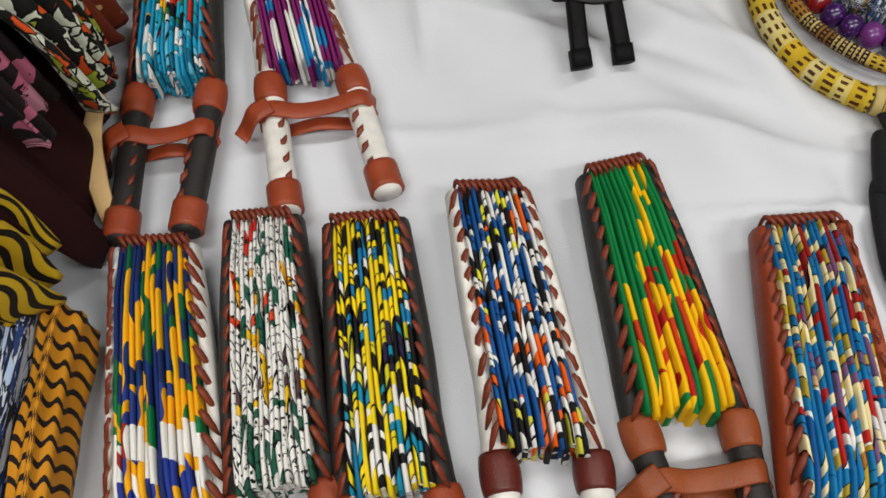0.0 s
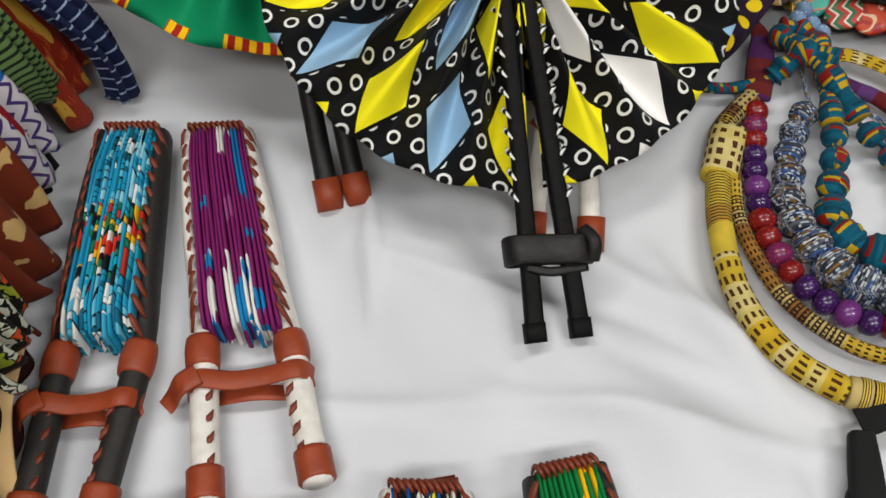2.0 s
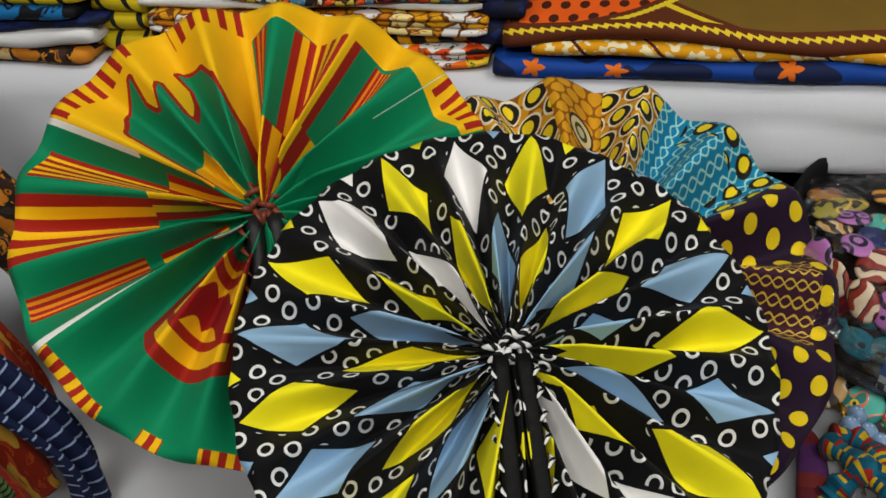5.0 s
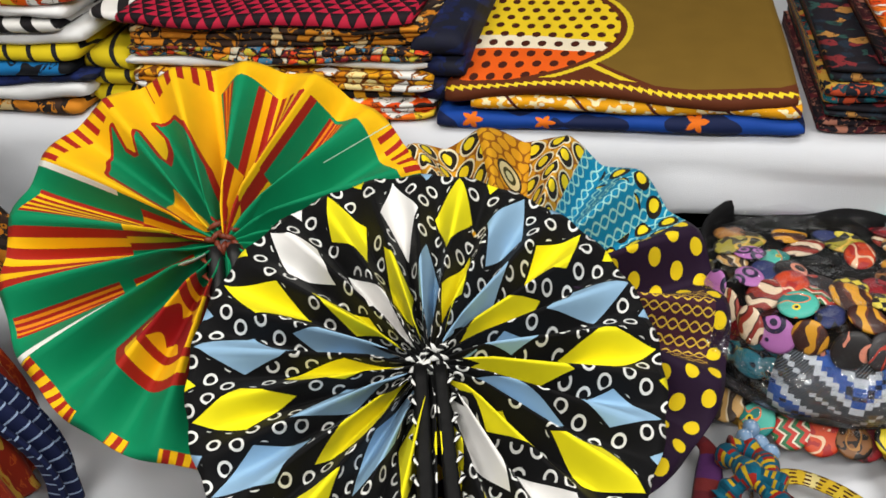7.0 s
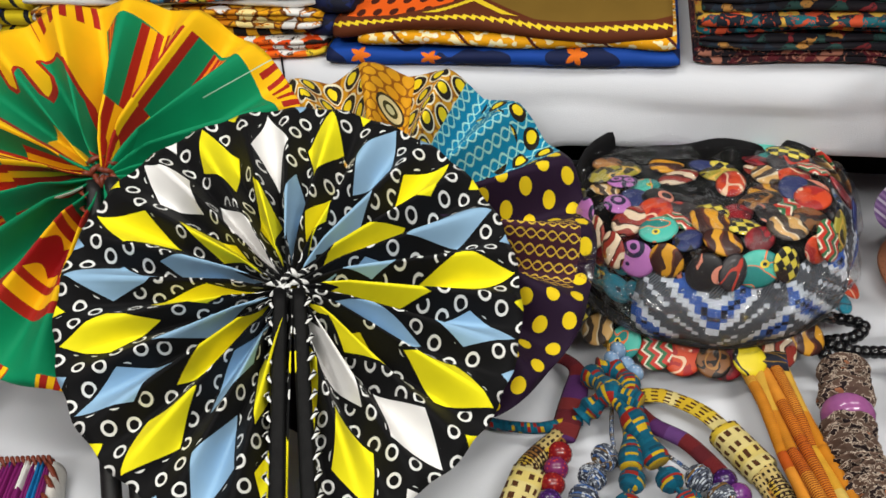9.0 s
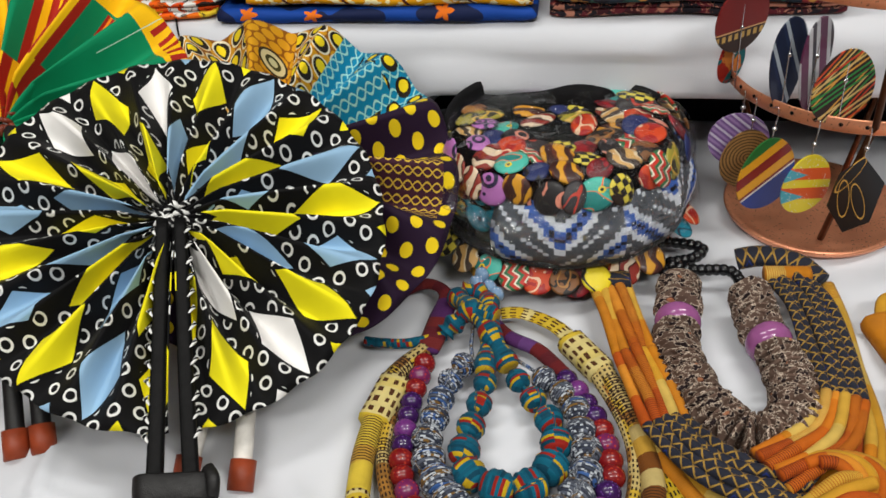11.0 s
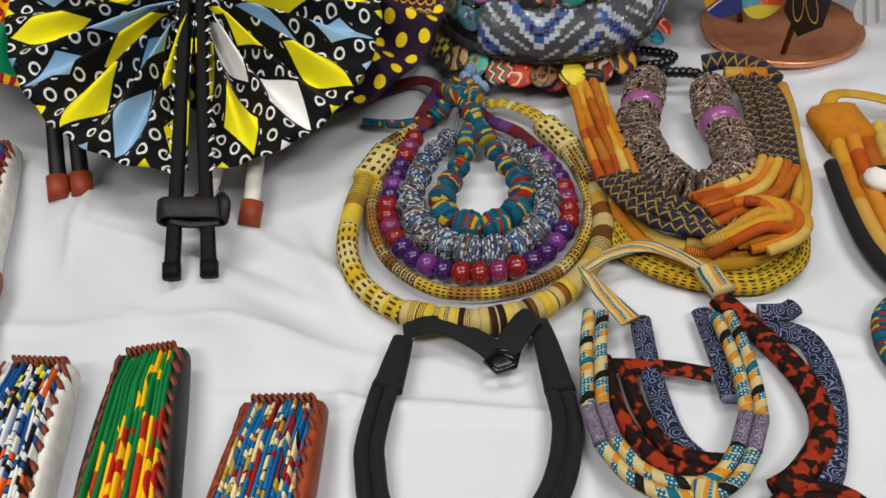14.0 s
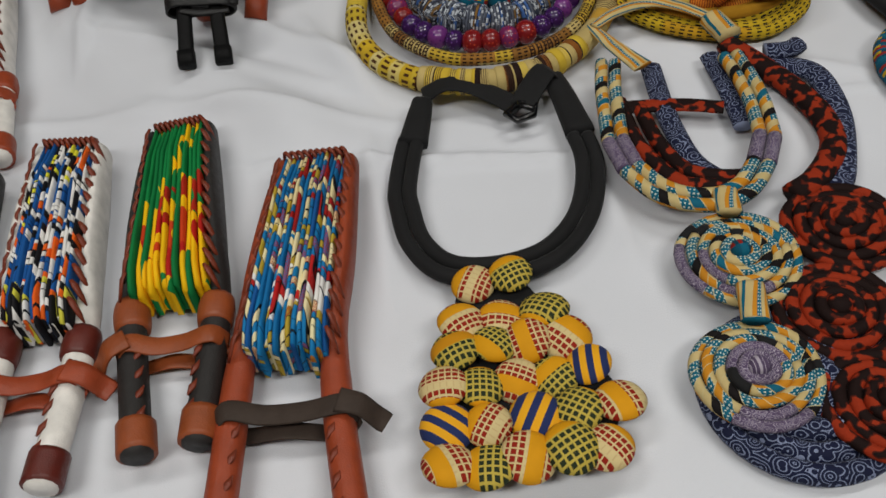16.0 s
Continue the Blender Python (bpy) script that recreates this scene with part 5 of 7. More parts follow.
m.lay(w.fract().lt(0.22), (40, 42, 52))
m.tone(m.noise(90, 2.0), 0.7, 1.05)
m.bump((w.fract() - 0.5).abs() * -1.0 + m.noise(700, 2.0) * 0.3, 0.9, 0.0016)
C_GREYW = m.done()


def glossy(name, base, other=None, rough=0.26):
    m = Mat(name, base, rough)
    if other:
        d = m.voro(260)
        m.lay(d.lt(0.26), other)
    m.tone(m.noise(120, 3.0), 0.7, 1.15)
    m.b.inputs["Coat Weight"].default_value = 0.25
    return m.done()


B_RED = glossy("red_bead", (122, 22, 26), (170, 56, 40))
B_PURPLE = glossy("dark_purple_bead", (54, 22, 78), (96, 56, 132))
B_LILAC = glossy("lilac_bead", (108, 48, 118), (76, 36, 104))
B_PLUM = glossy("plum_bead", (112, 36, 84), (190, 60, 50))
B_PINK = glossy("mauve_pink_bead", (150, 86, 138), None, 0.15)
B_BLACK = glossy("black_bead", (16, 16, 18), None, 0.2)
B_BLUE = glossy("pale_blue_glass_bead", (120, 150, 184), (190, 200, 214), 0.1)
m = Mat("crinkled_brown_print", (98, 78, 68), 0.85)
n = m.noise(150, 3.0)
m.tone(m.noise(30, 2.0), 0.7, 1.15)
m.lay(band(n, 0.53, 0.57), (184, 168, 152))
m.lay(n.gt(0.585), (36, 27, 29))
m.lay(m.noise(34, 2.0).gt(0.66), (158, 104, 76))
C_CRINKLE = m.bump(m.noise(160, 4.0), 0.7, 0.003).done()


def up(pts, h):
    return [(x, y, T + h) for x, y in pts]


def shifted(pts, d, dz=0.0):
    """The line of points moved sideways by d."""
    p = [Vector(q) for q in pts]
    out = []
    for i, q in enumerate(p):
        t = p[min(i + 1, len(p) - 1)] - p[max(i - 1, 0)]
        n = Vector((-t.y, t.x, 0)).normalized()
        out.append(q + n * d + Vector((0, 0, dz)))
    return out


def along(pts, count, closed=False):
    """Evenly spaced places and directions on a smooth line."""
    line = smooth_line(pts, 12, closed)
    acc = [0.0]
    for a, b in zip(line, line[1:]):
        acc.append(acc[-1] + (b - a).length)
    out = []
    for k in range(count):
        w = acc[-1] * (k + 0.5) / count
        i = max(j for j in range(len(acc)) if acc[j] <= w)
        i = min(i, len(line) - 2)
        s = (w - acc[i]) / max(acc[i + 1] - acc[i], 1e-6)
        out.append((line[i].lerp(line[i + 1], s), (line[i + 1] - line[i]).normalized()))
    return out


def bead_mesh(name, r, half, mat, grooves=0, seed=0):
    """A bead along x; grooves make it look wound with cloth strips."""
    bm = bmesh.new()
    uvl = bm.loops.layers.uv.verify()
    prof = []
    nn = 26 if grooves else 10
    for i in range(nn + 1):
        w = math.pi * i / nn
        rr = r * (max(math.sin(w), 0.0) ** (0.72 if grooves else 0.8)) + 0.0012
        if grooves:
            rr *= 1 + 0.04 * math.sin(grooves * 2 * math.pi * i / nn)
        prof.append((rr, -half * math.cos(w)))
    rows = []
    segs = 18
    for i, (rr, x) in enumerate(prof):
        row = []
        for k in range(segs):
            w = 2 * math.pi * k / segs
            f = 1 + (0.05 * noise.noise(Vector((math.cos(w) * 1.5, math.sin(w) * 1.5, x * 90 + seed))) if grooves else 0)
            row.append((bm.verts.new((x, rr * f * math.cos(w), rr * f * math.sin(w))), (x + half + 0.004 * k / segs, k / segs)))
        rows.append(row)
    for a, b in zip(rows, rows[1:]):
        for k in range(segs):
            k2 = (k + 1) % segs
            quad = (a[k], b[k], b[k2], a[k2])
            f = bm.faces.new([t[0] for t in quad])
            for lp, t in zip(f.loops, quad):
                lp[uvl].uv = t[1]
    for row in (rows[0], rows[-1][::-1]):
        bm.faces.new([t[0] for t in row])
    bmesh.ops.recalc_face_normals(bm, faces=bm.faces)
    me = bpy.data.meshes.new(name)
    bm.to_mesh(me)
    bm.free()
    me.polygons.foreach_set("use_smooth", [True] * len(me.polygons))
    me.materials.append(mat)
    return me


def put_bead(name, me, p, d, parent, scale=1.0, roll=0.0):
    ob = new(name, me)
    ob.parent = parent
    q = d.to_track_quat("X", "Z")
    ob.matrix_local = Matrix.Translation(p) @ q.to_matrix().to_4x4() @ Matrix.Rotation(roll, 4, "X") @ Matrix.Scale(scale, 4)
    return ob


rng = random.Random(17)

# necklace of two yellow and brown cloth cords
OUTER = [(0.033, -0.033), (-0.008, -0.067), (-0.029, -0.116), (-0.045, -0.162), (-0.055, -0.21), (-0.057, -0.247), (-0.049, -0.288), (-0.032, -0.32), (-0.006, -0.346), (0.027, -0.361),
         (0.06, -0.37), (0.095, -0.368), (0.126, -0.358), (0.153, -0.34), (0.181, -0.311), (0.202, -0.275), (0.212, -0.238), (0.217, -0.19), (0.214, -0.145), (0.207, -0.095), (0.192, -0.062)]
nk = thing("cord_necklace", "necklace of two yellow and brown print cloth cords", "necklace", "necklaces")
tube("cord", up(OUTER[0:3], 0.011), 0.0105, C_PLAID, nk)
tube("cord", up(OUTER[2:5], 0.012), 0.0115, C_YB, nk)
tube("cord", up(OUTER[4:9], 0.012), 0.0115, C_DASH, nk)
tube("cord", up(OUTER[8:14], 0.012), 0.0080, C_RINGS, nk)
for p, d in along(up(OUTER[8:14], 0.0135), 23):
    bm = bmesh.new()
    size = rng.uniform(0.0118, 0.0140)
    sweep(bm, [p + d * w for w in (-0.0046, -0.0040, -0.0015, 0.0015, 0.0040, 0.0046)], lambda q, z=size: z * (0.86 + 0.14 * math.sin(math.pi * q) ** 0.5), segs=16, u0=rng.uniform(0, 5))
    part("cloth_ring", bm, C_RINGS, nk)
tube("cord", up(OUTER[13:18], 0.012), 0.0115, C_YB, nk)
tube("cord", up(OUTER[17:21], 0.011), 0.0105, C_PLAID, nk)
tube("cord_wrap", up([(-0.004, -0.072), (-0.032, -0.124)], 0.012), 0.017, C_DASH, nk, rz=0.012, square=0.3)
tube("cord_wrap", up([(0.187, -0.052), (0.206, -0.105)], 0.012), 0.016, C_DASH, nk, rz=0.012, square=0.3)
INNER = [(-0.013, -0.112), (-0.027, -0.163), (-0.029, -0.204), (-0.021, -0.251), (-0.002, -0.286), (0.027, -0.315), (0.061, -0.327), (0.096, -0.329), (0.129, -0.321), (0.159, -0.302), (0.183, -0.27), (0.199, -0.234), (0.207, -0.195), (0.206, -0.15), (0.199, -0.101)]
tube("cord", up(INNER, 0.009), 0.0068, C_PLAID, nk, label="thin plaid cloth cord")
tube("tie_ribbon", up([(0.192, -0.062), (0.176, -0.026), (0.147, 0.001), (0.124, 0.006)], 0.014), 0.010, C_DASH, nk, rz=0.002, label="flat gold and brown print ribbon")

# strand of red and purple beads with a ribbon
nk = thing("bead_necklace", "strand of glossy red and purple round beads", "necklace", "necklaces")
RED = [(0.032, -0.044), (0.007, -0.109), (-0.009, -0.168), (-0.012, -0.201), (0.001, -0.253), (0.035, -0.289), (0.071, -0.301), (0.111, -0.298), (0.144, -0.282), (0.171, -0.247), (0.179, -0.225), (0.183, -0.18), (0.178, -0.138), (0.165, -0.10)]
bm_red = [bead_mesh("bead", 0.0108, 0.0100, mt) for mt in (B_RED, B_PURPLE, B_LILAC, B_PURPLE, B_RED, B_PLUM)]
for k, (p, d) in enumerate(along(up(RED, 0.0115), 31)):
    put_bead("bead", bm_red[(k * 5 + k // 4) % 6], p, d, nk, rng.uniform(0.92, 1.06), rng.uniform(0, 6))
tube("string", up(RED, 0.0115), 0.0015, C_MAROON, nk, segs=6)
tube("ribbon", up([(-0.038, 0.049), (-0.004, 0.060), (0.046, 0.076), (0.069, 0.053), (0.058, 0.014), (0.034, -0.040)], 0.016), lambda s: 0.011 + 0.003 * math.sin(s * 9), C_MAROON, nk, rz=0.004, label="twisted maroon and purple cloth ribbon")
tube("ribbon", up([(0.105, 0.02), (0.122, -0.028), (0.15, -0.059), (0.168, -0.10)], 0.012), 0.009, C_MAROON, nk, rz=0.006)

# strand of grey-blue wound cloth beads
nk = thing("bead_necklace", "strand of grey and blue wound cloth beads", "necklace", "necklaces")
GREY = [(0.078, -0.060), (0.060, -0.078), (0.042, -0.104), (0.029, -0.133), (0.015, -0.168), (0.017, -0.208), (0.032, -0.248), (0.063, -0.271), (0.099, -0.277), (0.134, -0.258), (0.157, -0.222), (0.162, -0.185), (0.165, -0.151), (0.153, -0.121), (0.138, -0.095)]
me_g = [bead_mesh("bead", 0.0150, 0.0135, C_GREYW, 5, k) for k in range(4)]
for k, (p, d) in enumerate(along(up(GREY, 0.017), 19)):
    s = 0.80 + 0.32 * math.sin(math.pi * (k + 0.5) / 19) ** 2
    put_bead("bead", me_g[k % 4], p, d, nk, s, rng.uniform(0, 6))
tube("string", up([(0.10, 0.03), (0.082, -0.04)] + GREY + [(0.118, -0.06), (0.103, 0.02)], 0.018), 0.0022, C_GREYW, nk, segs=6)

# strand of teal wound cloth beads tied in a knot
nk = thing("bead_necklace", "strand of teal, red and yellow wound cloth beads, knotted", "necklace", "necklaces")
TEAL = [(0.091, -0.086), (0.072, -0.132), (0.053, -0.172), (0.045, -0.205), (0.065, -0.230), (0.098, -0.238), (0.129, -0.212), (0.137, -0.173), (0.128, -0.136), (0.114, -0.090)]
me_t = [bead_mesh("bead", 0.0150, 0.0150, C_TEALW, 6, k + 9) for k in range(4)]
for k, (p, d) in enumerate(along(up(TEAL, 0.018), 12)):
    s = 0.74 + 0.34 * math.sin(math.pi * (k + 0.5) / 12) ** 2
    put_bead("bead", me_t[k % 4], p, d, nk, s, rng.uniform(0, 6))
tube("string", up(TEAL, 0.018), 0.0025, C_TEALW, nk, segs=6)
tube("knot_cord", [(0.113, -0.088, T + 0.022), (0.105, -0.055, T + 0.030), (0.095, -0.020, T + 0.036), (0.082, 0.020, T + 0.030), (0.078, 0.034, T + 0.022)], lambda s: 0.011 + 0.0022 * math.sin(s * 24), C_TEALW, nk, segs=14)
tube("knot_cord", [(0.087, -0.089, T + 0.022), (0.098, -0.050, T + 0.024), (0.108, -0.012, T + 0.032), (0.112, 0.018, T + 0.026), (0.104, 0.038, T + 0.024), (0.088, 0.040, T + 0.026)], lambda s: 0.010 + 0.0022 * math.sin(s * 26), C_TEALW, nk, segs=14)
tube("knot_cord", [(0.112, -0.030, T + 0.040), (0.090, -0.012, T + 0.040), (0.070, -0.012, T + 0.026), (0.058, -0.016, T + 0.018)], lambda s: 0.0105 + 0.002 * math.sin(s * 20), C_TEALW, nk, segs=14)
tube("cord_tail", up([(0.058, -0.016), (0.019, -0.02), (-0.008, -0.014), (-0.03, -0.005)], 0.014), lambda s: 0.0062 - 0.001 * s, C_TEALW, nk)
m = Mat("gold_wire", (190, 150, 70), 0.3, 1.0)
M_GOLD = m.done()
for k in range(5):
    a = 0.6 * k
    tube("wire_loop", [(0.107 + 0.006 * math.cos(a), 0.050, T + 0.026), (0.105, 0.066 + 0.004 * math.sin(a), T + 0.034), (0.104, 0.078, T + 0.030 - 0.002 * k), (0.112, 0.070, T + 0.020), (0.110, 0.055, T + 0.020)], 0.0016, M_GOLD, nk, segs=6, closed=True)
me_b = bead_mesh("bead", 0.008, 0.007, B_BLUE)
for p in ((0.104, 0.046, T + 0.030), (0.118, 0.040, T + 0.026), (0.112, 0.052, T + 0.036), (0.124, 0.028, T + 0.024)):
    put_bead("glass_bead", me_b, Vector(p), Vector((1, 0.4, 0)), nk)

# collar of many golden and slate cords with a knot
nk = thing("cord_collar", "collar of golden, orange and slate cloth cords with a knot", "necklace", "necklaces")
def cords(centre, count, width, r, stretches, jitter=0.0015):
    """Cords side by side along a centre line; stretches: (from, to, materials) in spans of the line."""
    for k in range(count):
        d = width * (k / (count - 1) - 0.5) if count > 1 else 0.0
        line = [(x + jitter * math.sin(k * 2.1 + j * 1.3), y + jitter * math.cos(k * 1.7 + j), z + 0.003 * math.sin(k * 2.4 + j * 1.9)) for j, (x, y, z) in enumerate(centre)]
        line = shifted(line, d, 0.004 * math.cos(3.0 * (k / max(count - 1, 1) - 0.5)))
        for a, b, mats in stretches:
            tube("cord", line[a:b + 1], r, mats[k % len(mats)], nk, n=9, u0=0.13 * k)


GO, OG, GG = (C_GOLD, C_ORANGE), (C_ORANGE, C_ORANGE, C_GOLD), (C_GOLD,)
# two thick cords round the outside
cords([(0.231, -0.200, T + 0.010), (0.236, -0.240, T + 0.010), (0.250, -0.278, T + 0.011), (0.272, -0.308, T + 0.012), (0.300, -0.325, T + 0.014), (0.335, -0.326, T + 0.016), (0.368, -0.310, T + 0.016), (0.402, -0.275, T + 0.014), (0.430, -0.222, T + 0.012), (0.450, -0.155, T + 0.012), (0.468, -0.085, T + 0.014), (0.476, -0.035, T + 0.016)], 2, 0.016, 0.0078, [(0, 11, GG)])
# the bundle that comes down one side, turns slate and ends under the knot
cords([(0.250, 0.012, T + 0.026), (0.246, -0.040, T + 0.028), (0.242, -0.100, T + 0.028), (0.241, -0.165, T + 0.030), (0.238, -0.200, T + 0.032), (0.251, -0.246, T + 0.036), (0.270, -0.276, T + 0.038), (0.294, -0.293, T + 0.038), (0.328, -0.303, T + 0.034)], 5, 0.037, 0.0058, [(0, 2, (C_GOLD, C_GOLD, C_ORANGE, C_ORANGE, C_GOLD)), (2, 4, (C_ORANGE, C_ORANGE, C_ORANGE, C_GOLD, C_GOLD)), (4, 8, (C_ZIG,))])
# the bundle on the other side, slate above, gold and orange below, crossing to the knot
cords([(0.444, -0.030, T + 0.030), (0.440, -0.082, T + 0.034), (0.424, -0.150, T + 0.034), (0.406, -0.208, T + 0.034), (0.374, -0.250, T + 0.038), (0.334, -0.272, T + 0.044), (0.300, -0.284, T + 0.046)], 6, 0.042, 0.0056, [(0, 3, (C_ZIG,)), (3, 5, (C_GOLD, C_GOLD, C_ORANGE, C_GOLD, C_ORANGE, C_ORANGE)), (5, 6, (C_ORANGE,))])
# cords that carry on past the knot below
cords([(0.424, -0.195, T + 0.020), (0.408, -0.238, T + 0.022), (0.384, -0.276, T + 0.024), (0.350, -0.306, T + 0.026), (0.312, -0.318, T + 0.022), (0.280, -0.304, T + 0.020)], 3, 0.026, 0.0062, [(0, 2, OG), (2, 5, (C_GOLD, C_GOLD, C_ORANGE))])
# the knot
for k in range(5):
    r = 0.016 + 0.0078 * k
    tube("knot_cord", [(0.340 + r * 1.2 * math.cos(w), -0.306 + r * 0.85 * math.sin(w), T + 0.050 - 0.004 * k + 0.007 * math.sin(w + 0.5 * k)) for w in [-2.7 + 0.30 * k + 0.62 * j for j in range(8)]], 0.0058, (C_ORANGE, C_ORANGE, C_GOLD, C_ORANGE, C_GOLD)[k], nk)
cords([(0.372, -0.318, T + 0.046), (0.345, -0.322, T + 0.054), (0.312, -0.330, T + 0.046), (0.292, -0.328, T + 0.034)], 3, 0.018, 0.0058, [(0, 3, (C_GOLD, C_GOLD, C_ORANGE))])
tube("cord_wrap", [(0.262, 0.040, T + 0.028), (0.250, 0.004, T + 0.030)], 0.022, C_ZIG, nk, rz=0.011, square=0.3)
tube("cord_wrap", [(0.282, 0.066, T + 0.024), (0.262, 0.036, T + 0.030)], 0.016, C_GOLD, nk, rz=0.013, square=0.3)
tube("cord_wrap", [(0.405, 0.024, T + 0.026), (0.432, 0.016, T + 0.032), (0.462, -0.006, T + 0.032), (0.476, -0.036, T + 0.026)], 0.014, C_ZIG, nk, rz=0.009, square=0.3)
tube("cord_wrap", [(0.418, -0.018, T + 0.034), (0.466, -0.030, T + 0.034)], 0.010, C_GOLD, nk, rz=0.008, square=0.3)

# yellow dotted cords below
nk = thing("cord_necklace", "necklace of yellow cloth cords with black dots", "necklace", "necklaces")
DOTS = [(0.232, -0.185), (0.225, -0.243), (0.229, -0.283), (0.247, -0.312), (0.273, -0.334), (0.304, -0.348), (0.338, -0.352), (0.374, -0.332), (0.390, -0.304), (0.402, -0.27)]
for k, d in enumerate((-0.012, 0.0, 0.012, 0.022)):
    tube("cord", shifted(up(DOTS, 0.009 - 0.001 * k), d), 0.0066, C_DOTY, nk)

# strand of crinkled cloth discs with two mauve beads
nk = thing("disc_necklace", "strand of crinkled brown cloth discs with mauve beads", "necklace", "necklaces")
DISC = [(0.325, -0.005), (0.302, -0.063), (0.286, -0.102), (0.281, -0.15), (0.286, -0.191), (0.299, -0.223), (0.323, -0.236), (0.355, -0.22), (0.374, -0.18), (0.38, -0.138), (0.38, -0.098), (0.393, -0.04)]
discs = []
for k in range(5):
    bm = bmesh.new()
    rr = random.Random(k + 60)
    pr = [(0.0, -0.0026), (0.018, -0.0030), (0.0245, -0.0012), (0.0250, 0.0012), (0.019, 0.0028), (0.0, 0.0026)]
    lathe(bm, pr, 22)
    for v in bm.verts:
        w = math.atan2(v.co.y, v.co.x)
        r = math.hypot(v.co.x, v.co.y)
        v.co.z += 0.004 * (r / 0.025) * noise.noise(Vector((math.cos(w) * 2.5, math.sin(w) * 2.5, k * 3.3)))
        f = 1 + 0.10 * noise.noise(Vector((math.cos(w) * 3, math.sin(w) * 3, k * 7.7)))
        v.co.x, v.co.y = v.co.x * f, v.co.y * f
    me = bpy.data.meshes.new("cloth_disc")
    bm.to_mesh(me)
    bm.free()
    me.materials.append(C_CRINKLE)
    discs.append(me)
mauve = bead_mesh("mauve_bead", 0.0235, 0.017, B_PINK)
places = along(up(DISC, 0.027), 78)
for k, (p, d) in enumerate(places):
    if k in (10, 65):
        put_bead("mauve_bead", mauve, p, d, nk)
    elif not (8 <= k <= 12 or 63 <= k <= 67):
        ob = new("cloth_disc", discs[k % 5])
        ob.parent = nk
        q = d.to_track_quat("Z", "Y")
        tilt = Euler((rng.uniform(-0.24, 0.24), rng.uniform(-0.24, 0.24), rng.uniform(0, 6.28)))
        ob.matrix_local = Matrix.Translation(p) @ q.to_matrix().to_4x4() @ tilt.to_matrix().to_4x4() @ Matrix.Scale(rng.uniform(0.90, 1.08), 4)
bb = bead_mesh("black_bead", 0.0058, 0.0058, B_BLACK)
for k, (p, d) in enumerate(along(up([(0.322, 0.01), (0.318, 0.05), (0.330, 0.08), (0.356, 0.074), (0.378, 0.058), (0.360, 0.042), (0.330, 0.040), (0.352, 0.022), (0.392, 0.010), (0.394, -0.02)], 0.022), 34)):
    put_bead("black_bead", bb, p, d, nk)

# black collar with a pendant of covered buttons
nk = thing("collar_necklace", "black cotton cord collar with a pendant of covered buttons", "necklace", "necklaces")
COUT = [(-0.030, -0.420), (-0.038, -0.432), (-0.053, -0.486), (-0.055, -0.514), (-0.052, -0.555), (-0.035, -0.59), (-0.006, -0.606), (0.03, -0.609), (0.064, -0.6), (0.094, -0.574), (0.114, -0.539), (0.126, -0.498), (0.127, -0.465)]
tube("cord", shifted(up(COUT, 0.008), 0.0010), 0.0066, C_BLACK, nk)
tube("cord", shifted(up(COUT, 0.010), 0.0140), 0.0064, C_BLACK, nk)
tube("cuff", up([(-0.010, -0.380), (-0.017, -0.402), (-0.028, -0.436)], 0.011), lambda s: 0.0095 + 0.0045 * s, C_BLACK, nk, rz=0.008, square=0.4)
tube("cuff", up([(0.117, -0.380), (0.119, -0.41), (0.120, -0.462)], 0.011), lambda s: 0.0090 + 0.0050 * s, C_BLACK, nk, rz=0.008, square=0.4)
tube("band", [(-0.008, -0.372, T + 0.012), (0.012, -0.372, T + 0.022), (0.035, -0.378, T + 0.020), (0.060, -0.396, T + 0.014), (0.076, -0.414, T + 0.010)], 0.012, C_BLACK, nk, rz=0.0018, square=0.4)
tube("band", [(0.118, -0.378, T + 0.016), (0.108, -0.382, T + 0.024), (0.092, -0.397, T + 0.018), (0.078, -0.414, T + 0.012)], 0.013, C_BLACK, nk, rz=0.0018, square=0.4)
bm = bmesh.new()
sweep(bm, [Vector(p) for p in up([(0.062, -0.420), (0.076, -0.408), (0.092, -0.414), (0.086, -0.428), (0.070, -0.432)], 0.012)], 0.0035, segs=8, closed=True)
sweep(bm, [Vector(p) for p in up([(0.074, -0.412), (0.088, -0.424)], 0.015)], 0.003, segs=8)
part("clasp", bm, B_BLACK, nk, "glossy black plastic clasp")


def check_print(name, base, plain, bars, red=False):
    """Small checks with broad plain bands; each button shows its own cut."""
    m = Mat(name, base, 0.75)
    u, v = m.uv("Object")
    o = m.own()
    a, b = u + o * 0.7, v + (o * 9.1).fract() * 0.7
    if red:
        m.lay((a * 55.0).fract().lt(0.60) * (a * 220.0).fract().lt(0.70) * (b * 220.0).fract().lt(0.78), bars)
        m.lay(((a * 55.0).fract() - 0.8).abs().lt(0.12) * (b * 220.0).fract().lt(0.2), (196, 170, 120))
    else:
        m.lay(((a * 215.0).fract().lt(0.66) * (b * 215.0).fract().lt(0.70)), bars)
    m.lay((a * 26.0 + 0.25).fract().lt(0.28), plain)
    m.tone(m.noise(80, 2.0), 0.80, 1.05)
    m.bump(m.noise(900, 2.0), 0.3, 0.0006)
    return m.done()


